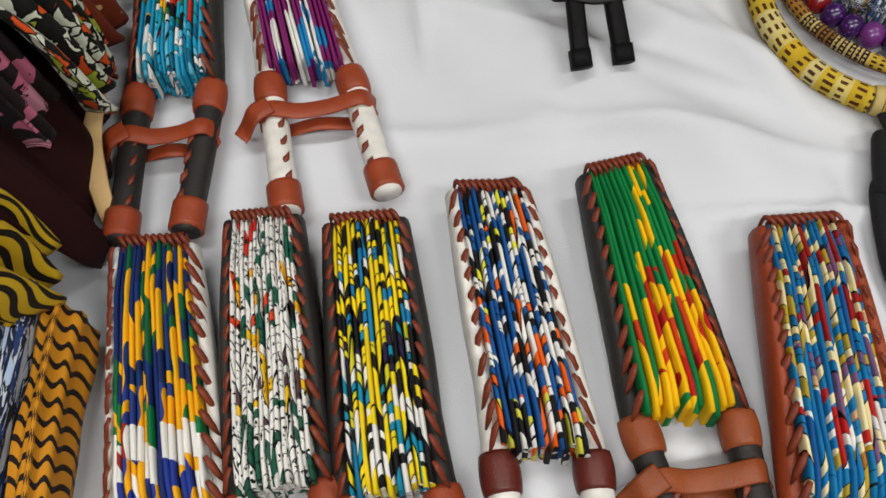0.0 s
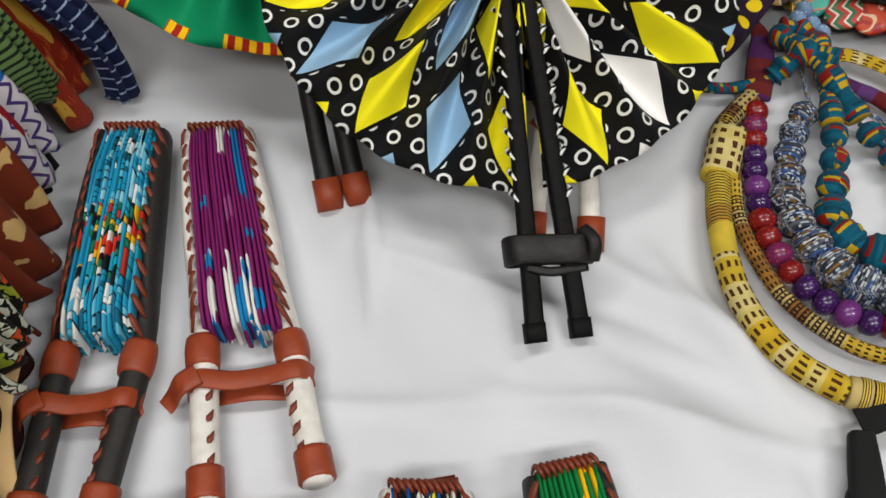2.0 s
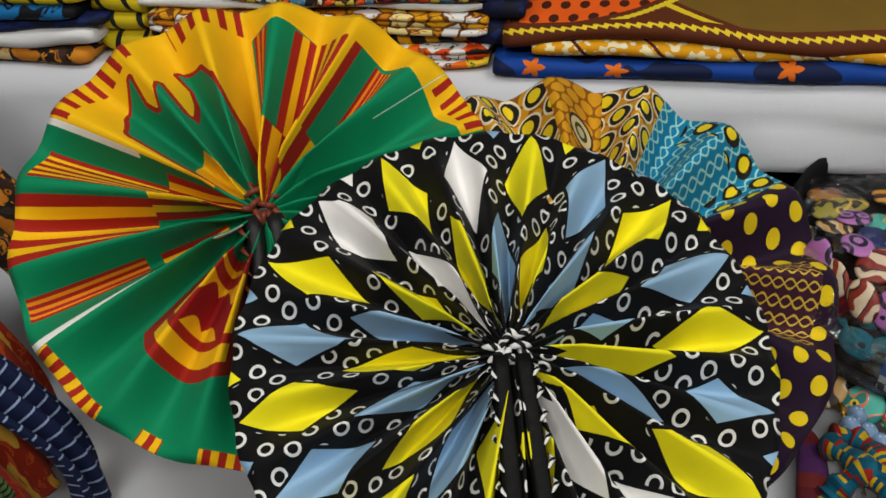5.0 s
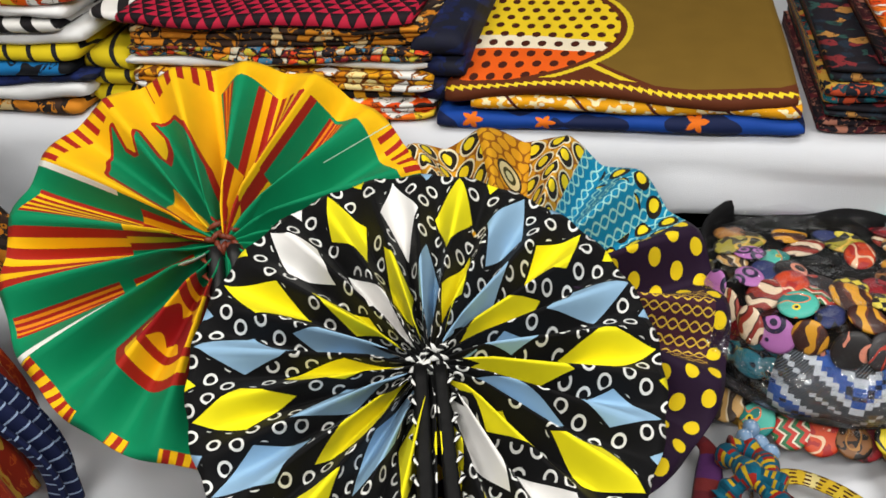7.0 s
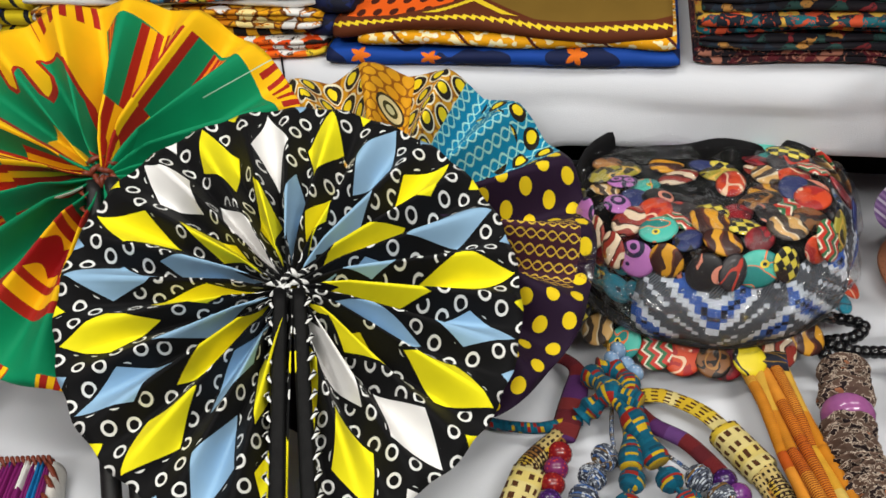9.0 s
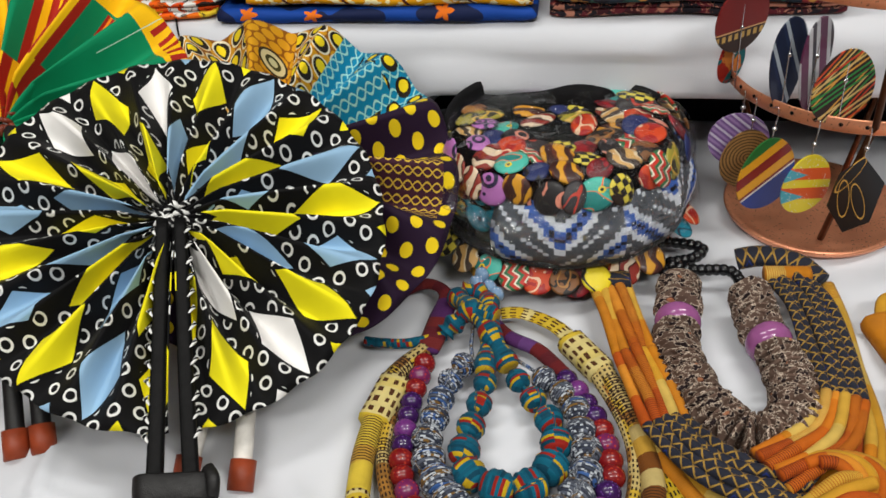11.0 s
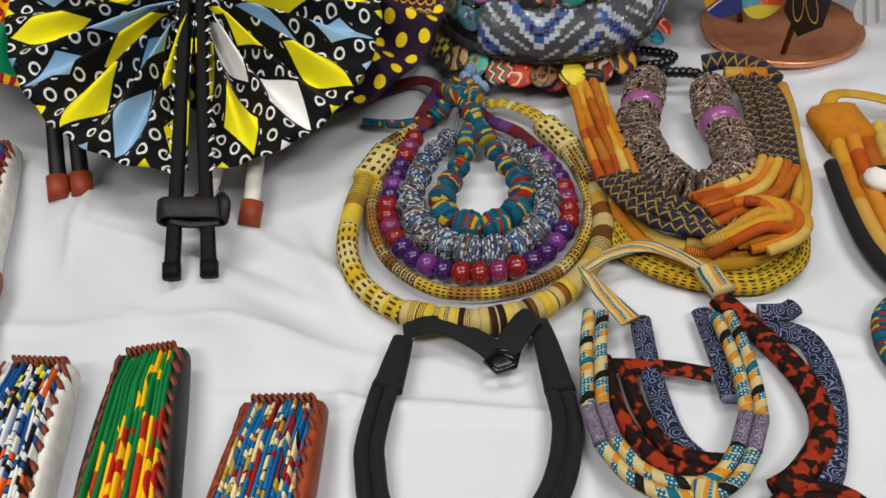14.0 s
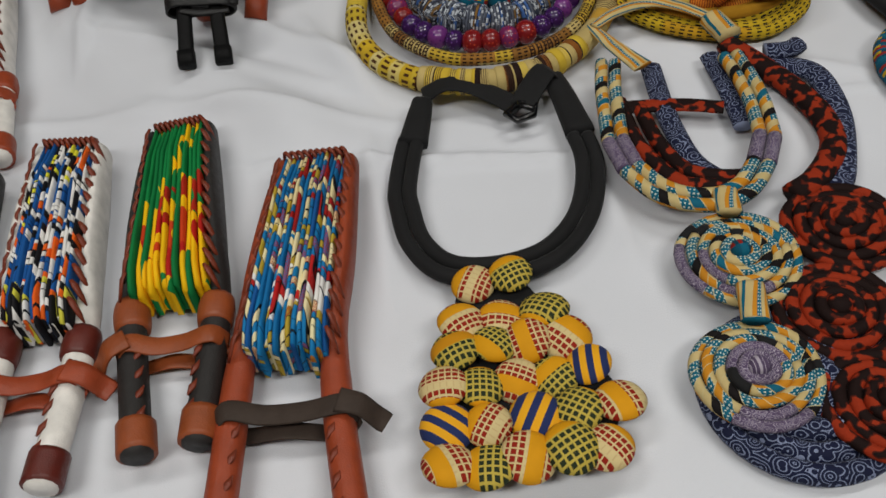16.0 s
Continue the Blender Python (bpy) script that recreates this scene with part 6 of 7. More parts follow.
K_CREAM = check_print("cream_red_check_print", (206, 186, 134), (212, 148, 20), (142, 34, 18), True)
K_GREEN = check_print("yellow_green_check_print", (186, 164, 70), (212, 150, 18), (40, 48, 30))
K_GREEN2 = check_print("green_check_print", (180, 160, 70), (196, 134, 20), (38, 48, 30))
m = Mat("yellow_blue_stripe_print", (222, 160, 28), 0.75, sheen=0.15)
u, v = m.uv("Object")
m.lay((u * 95.0 + v * 30.0 + m.own()).fract().lt(0.5), (34, 46, 90))
K_BLUE = weave(m).done()


def button_mesh(mat, r=0.0178, high=0.0105):
    bm = bmesh.new()
    prof = [(0, high), (r * 0.35, high * 0.96), (r * 0.65, high * 0.82), (r * 0.88, high * 0.52), (r, high * 0.18), (r * 0.97, 0), (r * 0.8, -0.001), (0, -0.001)]
    lathe(bm, prof, 26)
    bmesh.ops.recalc_face_normals(bm, faces=bm.faces)
    me = bpy.data.meshes.new("covered_button")
    bm.to_mesh(me)
    bm.free()
    me.polygons.foreach_set("use_smooth", [True] * len(me.polygons))
    me.materials.append(mat)
    return me


bm = bmesh.new()
base = [(-0.02, -0.61), (0.03, -0.615), (0.075, -0.735), (0.05, -0.775), (-0.06, -0.770), (-0.05, -0.70)]
f0 = bm.faces.new([bm.verts.new((x, y, T + 0.003)) for x, y in base])
bmesh.ops.extrude_face_region(bm, geom=[f0])
for v in list(bm.verts)[:6]:
    v.co.z += 0.006
bmesh.ops.recalc_face_normals(bm, faces=bm.faces)
part("pendant_backing", bm, C_BLACK, nk, "black felt backing", smooth=False)
km = {"c": button_mesh(K_CREAM), "g": button_mesh(K_GREEN), "e": button_mesh(K_GREEN2), "b": button_mesh(K_BLUE)}
ROWS = (("cg", -0.616, -0.008, 0.020, 0.0), ("ccg", -0.649, -0.023, 0.038, 0.0), ("egcc", -0.677, -0.033, 0.046, 0.0), ("cgcgb", -0.706, -0.047, 0.057, 0.0), ("bcbgc", -0.737, -0.052, 0.069, 0.0), ("cgcgc", -0.768, -0.056, 0.051, 0.0))
for row, (kinds, y, xa, xb, _) in enumerate(ROWS):
    for k, kind in enumerate(kinds):
        x = xa + (xb - xa) * k / (len(kinds) - 1)
        ob = new("covered_button", km[kind])
        ob.parent = nk
        ob.matrix_local = pose(x + rng.uniform(-0.002, 0.002), y + rng.uniform(-0.003, 0.003) - 0.05 * (x - xa), T + 0.010 + rng.uniform(0, 0.008), rng.uniform(-16, 16), rng.uniform(-14, 14), rng.uniform(0, 360)) @ Matrix.Scale(rng.uniform(0.95, 1.1), 4)


# necklaces of coiled cloth cord discs
def coil(name, cx, cy, h, r, parent, mats, rings=5, core=None, patch=None):
    """A disc of cord wound round a domed core. patch: (ring, from, to, material) for stretches in another print."""
    cord = r / (rings + 0.9) * 0.54
    for j in range(rings):
        rr = r - cord - j * (r - cord) / (rings + 0.35)
        mine = [p for p in (patch or ()) if p[0] == j]
        cuts = sorted({0.0, 360.0, *[p[1] for p in mine], *[p[2] for p in mine]})
        turn = 40.0 * j
        for c0, c1 in zip(cuts, cuts[1:]):
            mat = mats[j % len(mats)]
            for p in mine:
                if p[1] <= c0 and c1 <= p[2]:
                    mat = p[3]
            n = max(3, int((c1 - c0) / 10))
            line = []
            for i in range(n + 1):
                w = radians(c0 + (c1 - c0) * i / n)
                wob = 0.0007 * math.sin(3 * w + j)
                line.append(Vector((cx + (rr + wob) * math.cos(w), cy + (rr + wob) * math.sin(w), T + h + 0.002 * j + 0.0008 * math.sin(2 * w + turn))))
            bm = bmesh.new()
            if c1 - c0 >= 360.0:
                sweep(bm, line[:-1], cord, cord * 0.95, 9, True)
            else:
                sweep(bm, line, cord, cord * 0.95, 9)
            part("coil", bm, mat, parent)
    bm = bmesh.new()
    q = (r - cord) / (rings + 0.35)
    lathe(bm, [(0, 0.0065), (q * 0.5, 0.006), (q * 0.85, 0.0035), (q, 0), (q * 0.9, -0.004), (0, -0.004)], 20, Matrix.Translation((cx, cy, T + h + 0.002 * rings)))
    part("coil_core", bm, core or mats[0], parent)


nk = thing("coil_necklace", "necklace of cream and teal cloth cord with two coiled discs", "necklace", "necklaces")
CRM = [(0.170, -0.383), (0.160, -0.415), (0.153, -0.444), (0.143, -0.491), (0.145, -0.528), (0.158, -0.558), (0.177, -0.575), (0.203, -0.582), (0.228, -0.573), (0.250, -0.550), (0.268, -0.520), (0.277, -0.480), (0.281, -0.440), (0.281, -0.405)]
for d in (-0.0062, 0.0062):
    tube("cord", shifted(up(CRM[0:4], 0.020), d), 0.0060, C_CREAMT, nk)
    tube("cord", shifted(up(CRM[3:5], 0.020), d), 0.0062, C_PURPLEC, nk)
    tube("cord", shifted(up(CRM[4:10], 0.020), d), 0.0060, C_CREAMT, nk)
    tube("cord", shifted(up(CRM[9:11], 0.020), d), 0.0062, C_PURPLEC, nk)
    tube("cord", shifted(up(CRM[10:14], 0.020), d), 0.0060, C_CREAMT, nk)
coil("coil", 0.194, -0.640, 0.014, 0.048, nk, (C_CREAMT,), 5, C_TEALW, [(0, 150, 215, C_PURPLEC), (0, 120, 140, C_BLACK), (1, 225, 290, C_PURPLEC), (2, 160, 230, C_PURPLEC), (3, 60, 90, C_BLACK), (1, 110, 132, C_BLACK)])
coil("coil", 0.165, -0.743, 0.014, 0.046, nk, (C_CREAMT,), 5, C_PURPLEC, [(0, 225, 300, C_PURPLEC), (1, 228, 290, C_PURPLEC), (0, 350, 360, C_BLACK), (3, 0, 170, C_PURPLEC), (4, 0, 360, C_PURPLEC), (2, 40, 70, C_BLACK), (3, 170, 230, C_BLACK)])
tube("link", up([(0.206, -0.578), (0.201, -0.602)], 0.024), 0.0105, C_RIB, nk, rz=0.006)
tube("link", up([(0.186, -0.676), (0.177, -0.708)], 0.026), 0.0105, C_RIB, nk, rz=0.006)
tube("tie_end", up([(0.170, -0.322), (0.180, -0.355), (0.198, -0.400)], 0.022), lambda s: 0.005 + 0.0065 * s, C_RIB, nk, rz=0.003, label="flat cream and teal tie")
tube("tie_end", up([(0.172, -0.330), (0.200, -0.312), (0.237, -0.306), (0.262, -0.322), (0.286, -0.352)], 0.026), lambda s: 0.0055 + 0.003 * math.sin(3 * s), C_RIB, nk, rz=0.003, label="flat cream and teal tie")
tube("tie_wrap", up([(0.285, -0.346), (0.292, -0.378)], 0.022), 0.0125, C_RIB, nk, rz=0.010)

nk = thing("coil_necklace", "necklace of red and black print cord with coiled discs", "necklace", "necklaces")
tube("cord", up([(0.166, -0.430), (0.164, -0.47), (0.166, -0.502), (0.181, -0.544), (0.205, -0.557), (0.24, -0.565)], 0.009), 0.0078, C_REDB, nk)
tube("cord", up([(0.182, -0.445), (0.182, -0.49), (0.192, -0.53), (0.215, -0.547), (0.25, -0.555)], 0.009), 0.0070, C_REDB, nk)
tube("cord", up([(0.290, -0.375), (0.316, -0.44), (0.328, -0.494), (0.32, -0.539), (0.289, -0.572), (0.263, -0.585)], 0.011), 0.0115, C_REDB, nk, rz=0.009)
tube("strap", up([(0.168, -0.439), (0.216, -0.449), (0.253, -0.464)], 0.010), 0.009, C_REDB, nk, rz=0.003)
coil("coil", 0.285, -0.626, 0.010, 0.047, nk, (C_REDB,), 4)
coil("coil", 0.243, -0.703, 0.010, 0.046, nk, (C_REDB,), 4)
coil("coil", 0.238, -0.784, 0.011, 0.045, nk, (C_REDB,), 4)

nk = thing("coil_necklace", "necklace of navy and white curl print cord", "necklace", "necklaces")
tube("cord", up([(0.212, -0.385), (0.203, -0.455), (0.203, -0.518), (0.216, -0.548)], 0.007), 0.0100, C_NAVY, nk, rz=0.006)
tube("cord", up([(0.271, -0.385), (0.268, -0.44), (0.262, -0.49)], 0.007), 0.0100, C_NAVY, nk, rz=0.006)
tube("cord", up([(0.300, -0.400), (0.326, -0.416), (0.352, -0.438), (0.346, -0.496), (0.318, -0.560), (0.300, -0.585)], 0.007), 0.012, C_NAVY, nk, rz=0.006)
tube("tie_end", up([(0.318, -0.402), (0.340, -0.405), (0.352, -0.400)], 0.014), 0.010, C_NAVY, nk, rz=0.007)
coil("coil", 0.195, -0.755, 0.002, 0.073, nk, (C_NAVY,), 4)

# orange collar and a teal cord further along
nk = thing("cord_collar", "collar of orange cloth cords with a striped bead", "necklace", "necklaces")
ORG = [(0.545, -0.085, T + 0.014), (0.516, -0.127, T + 0.014), (0.497, -0.195, T + 0.014), (0.480, -0.277, T + 0.014), (0.474, -0.342, T + 0.014), (0.490, -0.41, T + 0.014), (0.53, -0.45, T + 0.014)]
for k, d in enumerate((-0.004, 0.012, 0.028, 0.044)):
    tube("cord", shifted(ORG[1:], d, 0.004 * (k % 2)), 0.0085, (C_GOLD, C_ORANGE, C_ORANGE, C_GOLD)[k], nk)
tube("cord", shifted(ORG[2:], -0.016, -0.003), 0.0085, C_BLACK, nk)
tube("cuff", [(0.520, -0.100, T + 0.016), (0.518, -0.160, T + 0.016)], 0.030, C_GOLD, nk, rz=0.014, square=0.4)
tube("strap", [(0.510, -0.110, T + 0.018), (0.532, -0.078, T + 0.026), (0.575, -0.088, T + 0.024), (0.615, -0.12, T + 0.02)], 0.009, C_GOLD, nk, rz=0.003)
bm = bmesh.new()
lathe(bm, [(0, 0.014), (0.012, 0.012), (0.019, 0.006), (0.020, 0.0), (0, -0.002)], 22, Matrix.Translation((0.508, -0.248, T + 0.026)))
part("striped_bead", bm, Q_ZEBRA, nk, "white and black striped cloth button")
nk = thing("cord_necklace", "teal and amber cloth cord necklace", "necklace", "necklaces")
for d in (0, 0.016):
    tube("cord", shifted(up([(0.455, -0.40), (0.425, -0.425), (0.412, -0.460), (0.418, -0.50), (0.445, -0.54)], 0.012), d), 0.0095, C_TEALW if d == 0 else C_GOLD, nk)


# ---- bagged button collars ----
def disc_print(name, base, kind, other, third):
    """A print-covered disc; each disc shows its own cut of the print."""
    m = Mat(name, base, 0.5)
    u, v = m.uv("Object")
    o = m.own()
    x, y = u + o * 0.9, v + (o * 7.7).fract() * 0.9
    p = m.vec(x, y)
    if kind == "curl":
        d = m.voro(30, p)
        m.lay(((d * 1.7).fract() - 0.5).abs().lt(0.13), other)
        m.lay(d.lt(0.12), third)
    elif kind == "stripe":
        w = (x * 0.8 + y * 0.6) * 55.0 + m.noise(40, 1.0, p) * 1.5
        m.lay(w.fract().lt(0.45), other)
        m.lay(band(w.fract(), 0.45, 0.58), third)
    elif kind == "camo":
        m.lay(m.noise(48, 1.5, p).gt(0.5), other)
        m.lay(band(m.noise(34, 0.5, p), 0.56, 0.61), third)
    elif kind == "check":
        m.lay(((x * 105.0).floor() + (y * 105.0).floor()).mod(2.0).gt(0.5), other)
        m.lay(m.noise(22, 0.5, p).gt(0.60), third)
    elif kind == "fish":
        e = (u - 0.007) * (u - 0.007) + (v - 0.003) * (v - 0.003)
        m.lay(m.noise(38, 0.5, p).gt(0.55), third)
        m.lay(band(m.noise(38, 0.5, p), 0.515, 0.545), other)
        m.lay(e.sqrt().lt(0.0042), (226, 200, 40))
        m.lay(e.sqrt().lt(0.0020), (20, 22, 26))
    elif kind == "zig":
        w = y * 75.0 + ((x * 60.0).fract() - 0.5).abs() * 1.2
        m.lay(w.fract().lt(0.42), other)
        m.lay(band(w.fract(), 0.42, 0.62), third)
    m.tone(m.noise(60, 2.0, p), 0.95, 1.2)
    m.b.inputs["Coat Weight"].default_value = 0.12
    m.bump(m.noise(800, 2.0), 0.25, 0.0005)
    return m.done()


DISC_PRINTS = [disc_print(*row) for row in (
    ("lilac_curl_disc", (168, 104, 168), "curl", (30, 26, 56), (30, 26, 56)),
    ("brown_camouflage_disc", (112, 72, 38), "camo", (26, 20, 18), (150, 104, 50)),
    ("teal_fish_disc", (72, 172, 156), "fish", (226, 110, 60), (30, 120, 116)),
    ("red_brown_stripe_disc", (130, 40, 30), "stripe", (206, 186, 160), (60, 26, 22)),
    ("black_yellow_check_disc", (26, 24, 24), "check", (206, 190, 70), (40, 30, 28)),
    ("charcoal_disc", (44, 40, 42), "camo", (38, 35, 38), (170, 50, 34)),
    ("navy_black_disc", (28, 40, 88), "curl", (20, 20, 26), (170, 180, 190)),
    ("dark_gold_curve_disc", (52, 22, 18), "stripe", (196, 140, 34), (90, 40, 22)),
    ("green_red_zigzag_disc", (40, 100, 62), "zig", (180, 44, 32), (214, 206, 186)),
    ("orange_red_disc", (186, 62, 26), "camo", (150, 28, 26), (214, 180, 150)),
    ("black_salmon_disc", (30, 28, 30), "curl", (206, 130, 108), (30, 28, 30)),
    ("olive_gold_disc", (146, 136, 50), "camo", (48, 44, 30), (196, 160, 70)),
    ("crimson_disc", (136, 24, 34), "camo", (96, 16, 26), (60, 20, 26)),
    ("mustard_stripe_disc", (190, 150, 90), "stripe", (60, 48, 40), (206, 190, 160)))]
D_B = disc_print("teal_disc_print", (24, 118, 140), "camo", (26, 128, 150), (18, 40, 60))
D_YEL = disc_print("yellow_dot_disc", (206, 186, 30), "camo", (210, 190, 34), (24, 22, 22))
m = Mat("blue_block_print", (40, 43, 50), 0.6)
u, v = m.uv()
gu, gv = (u * 175.0).floor(), (v * 175.0).floor()
stair = ((gu / 25.0).fract() - 0.5).abs() * 1.9 + gv / 18.0 + m.rand((gu / 25.0).floor(), 4.0) * 0.8
step = stair.fract()
m.lay(((u * 330.0 + v * 210.0).fract()).lt(0.42), (112, 118, 126))
m.lay(band(step, 0.0, 0.13), (206, 214, 226))
m.lay(band(step, 0.13, 0.36), (62, 98, 176))
m.lay(band(step, 0.20, 0.27) * m.rand((gu / 3.0).floor(), (gv / 3.0).floor()).gt(0.5), (26, 30, 46))
m.lay(band(step, 0.36, 0.48), (214, 220, 230))
m.lay(band(step, 0.66, 0.76) * (gu + gv).mod(2.0), (200, 206, 216))
m.tone(m.noise(40, 2.0), 0.75, 1.05)
D_BLOCK = m.done()
def clear_film(name, share, least, most):
    """Thin clear plastic: see-through, glossier at a slant."""
    m = Mat(name, (255, 255, 255), 0.08)
    m.bump(m.noise(30, 5.0) * 0.7 + m.voro(46), 1.0, 0.03)
    bump_out = m.b.inputs["Normal"].links[0].from_socket
    clear, shine, both = m.nt.nodes.new("ShaderNodeBsdfTransparent"), m.nt.nodes.new("ShaderNodeBsdfGlossy"), m.nt.nodes.new("ShaderNodeMixShader")
    clear.inputs[0].default_value = (0.97, 0.97, 0.97, 1)
    shine.inputs["Roughness"].default_value = 0.10
    m.nt.links.new(bump_out, shine.inputs["Normal"])
    lw = m.nt.nodes.new("ShaderNodeLayerWeight")
    lw.inputs[0].default_value = 0.35
    m.nt.links.new(bump_out, lw.inputs["Normal"])
    m.nt.links.new((Node(m.nt, lw.outputs["Fresnel"]) * share + least).min(most).sock, both.inputs[0])
    m.nt.links.new(clear.outputs[0], both.inputs[1])
    m.nt.links.new(shine.outputs[0], both.inputs[2])
    m.nt.links.new(both.outputs[0], m.nt.nodes["Material Output"].inputs["Surface"])
    return m.done()


M_FILM = clear_film("clear_plastic_film", 0.30, 0.025, 0.45)
M_FOLD = clear_film("folded_plastic_film", 0.60, 0.10, 0.60)

MX, MY, MA, MB, MH = 0.234, 0.172, 0.132, 0.136, 0.148


def mound(r, w):
    """A place and the outward normal on the pile: r 0..1 over its flat top, 1..2 down its side; w in degrees."""
    a = radians(w)
    o = Vector((math.cos(a), math.sin(a), 0))
    q = min(r, 1.0) + 0.05 * max(0.0, r - 1.0)
    dent = 0.010 * math.exp(-((min(r, 1.0) * math.cos(a) - 0.1) ** 2 + (min(r, 1.0) * math.sin(a) - 0.25) ** 2) * 5)
    z = MH - 0.014 * min(r, 1.0) ** 4 - dent - 0.082 * max(0.0, r - 1.0)
    p = Vector((MX + MA * q * o.x, MY + (MB if o.y < 0 else 0.098 - 0.03 * o.x) * q * o.y, T + z))
    n = Vector((0, 0, 1)) if r < 0.8 else (Vector((0, 0, 1)) * max(0.0, 1.25 - r) * 1.4 + o * min(1.0, (r - 0.8) * 3)).normalized()
    return p, n


heap = thing("button_collars", "pile of bagged collars made of print-covered buttons", "necklace", "necklaces")
bm = bmesh.new()
rows = []
for j in range(15):
    r = max(0.02, 2.0 * j / 14)
    rows.append([bm.verts.new(mound(r, k * 10)[0] - Vector((0, 0, 0.006 if r < 1 else 0.0)) + Vector((0, 0, 0.004 * noise.noise(Vector((j, k * 0.4, 0)))))) for k in range(36)])
rows.append([bm.verts.new(Vector((MX + MA * 0.95 * math.cos(radians(k * 10)), MY + (MB if k > 18 else 0.09) * 0.95 * math.sin(radians(k * 10)), T + 0.002))) for k in range(36)])
for a, b in zip(rows, rows[1:]):
    for k in range(36):
        bm.faces.new((a[k], b[k], b[(k + 1) % 36], a[(k + 1) % 36]))
bm.faces.new(rows[0][::-1])
part("felt_backing", bm, M_DARK, heap, "black felt backing")
disc_a = [button_mesh(mt, 0.0208, 0.0042) for mt in DISC_PRINTS]
disc_b = button_mesh(D_B, 0.0175, 0.004)
disc_y = button_mesh(D_YEL, 0.020, 0.005)
deck = []


def set_disc(me, r, w, lift=0.006, tilt=10, squash=1.0, scale=1.0, lean=0.0, spin=None):
    p, n = mound(r, w)
    o = Vector((math.cos(radians(w)), math.sin(radians(w)), 0))
    n = (n + o * lean).normalized()
    q = n.to_track_quat("Z", "Y").to_matrix().to_4x4()
    ob = new("covered_button", me)
    ob.parent = heap
    ob.matrix_local = Matrix.Translation(p + n * lift) @ q @ pose(0, 0, 0, rng.uniform(-tilt, tilt), rng.uniform(-tilt, tilt), rng.uniform(0, 360) if spin is None else spin) @ Matrix.Diagonal((1, squash, 1, 1)) @ Matrix.Scale(scale * rng.uniform(0.92, 1.08), 4)


def next_disc():
    """Prints in a shuffled order, so that neighbours differ."""
    if not deck:
        deck.extend(range(len(disc_a)))
        rng.shuffle(deck)
    return disc_a[deck.pop()]


# rows of discs over the top of the pile, the middle of the back left to the bag
for r, n, w0, w1, lean, lift in ((0.50, 9, 165, 390, 0.00, 0.006), (0.66, 13, 145, 405, 0.06, 0.009), (0.82, 17, 140, 412, 0.16, 0.012), (0.98, 18, 172, 384, 0.50, 0.013)):
    for k in range(n):
        w = w0 + (w1 - w0) * (k + 0.5) / n + rng.uniform(-3, 3)
        set_disc(next_disc(), r + rng.uniform(-0.03, 0.03), w, lift + 0.004 * (k % 2), 12, rng.uniform(0.70, 0.95), rng.uniform(0.84, 1.08), lean)
for r, w in ((0.30, 120), (0.42, 60), (0.62, 80), (0.72, 100), (0.55, 110), (0.25, 20), (0.70, 62), (0.80, 88)):
    set_disc(next_disc(), r, w, 0.000, 8, 0.7, 1.1)
# teal discs and dark prints down one side
for k in range(6):
    set_disc(disc_b, 1.45 + 0.06 * (k % 2), 183 + 11 * k, 0.010, 8, 0.9, 1.05, 0.2)
for k in range(7):
    set_disc(disc_b if k % 3 else next_disc(), 1.12, 176 + 10 * k, 0.008, 8, 0.9, 0.9, 0.3)
# flat collar in a blue block print round the front
bm = bmesh.new()
uvl = bm.loops.layers.uv.verify()
rows = []
for i in range(49):
    w = 226 + 140 * i / 48
    row = []
    for j in range(9):
        p, n = mound(1.02 + 0.86 * j / 8, w)
        o = Vector((math.cos(radians(w)), math.sin(radians(w)), 0))
        p = p + o * (0.008 + 0.010 * math.sin(math.pi * j / 8) + 0.003 * math.sin(i * 0.7) + 0.010 * j / 8)
        row.append((bm.verts.new(p), (i / 48 * 0.36, j / 8 * 0.095)))
    rows.append(row)
for a, b in zip(rows, rows[1:]):
    for j in range(8):
        quad = (a[j], a[j + 1], b[j + 1], b[j])
        f = bm.faces.new([t[0] for t in quad])
        for lp, t in zip(f.loops, quad):
            lp[uvl].uv = t[1]
ob = part("flat_collar", bm, D_BLOCK, heap, "flat collar in blue and grey block print")
so = ob.modifiers.new("thick", "SOLIDIFY")
so.thickness, so.offset = 0.003, -1
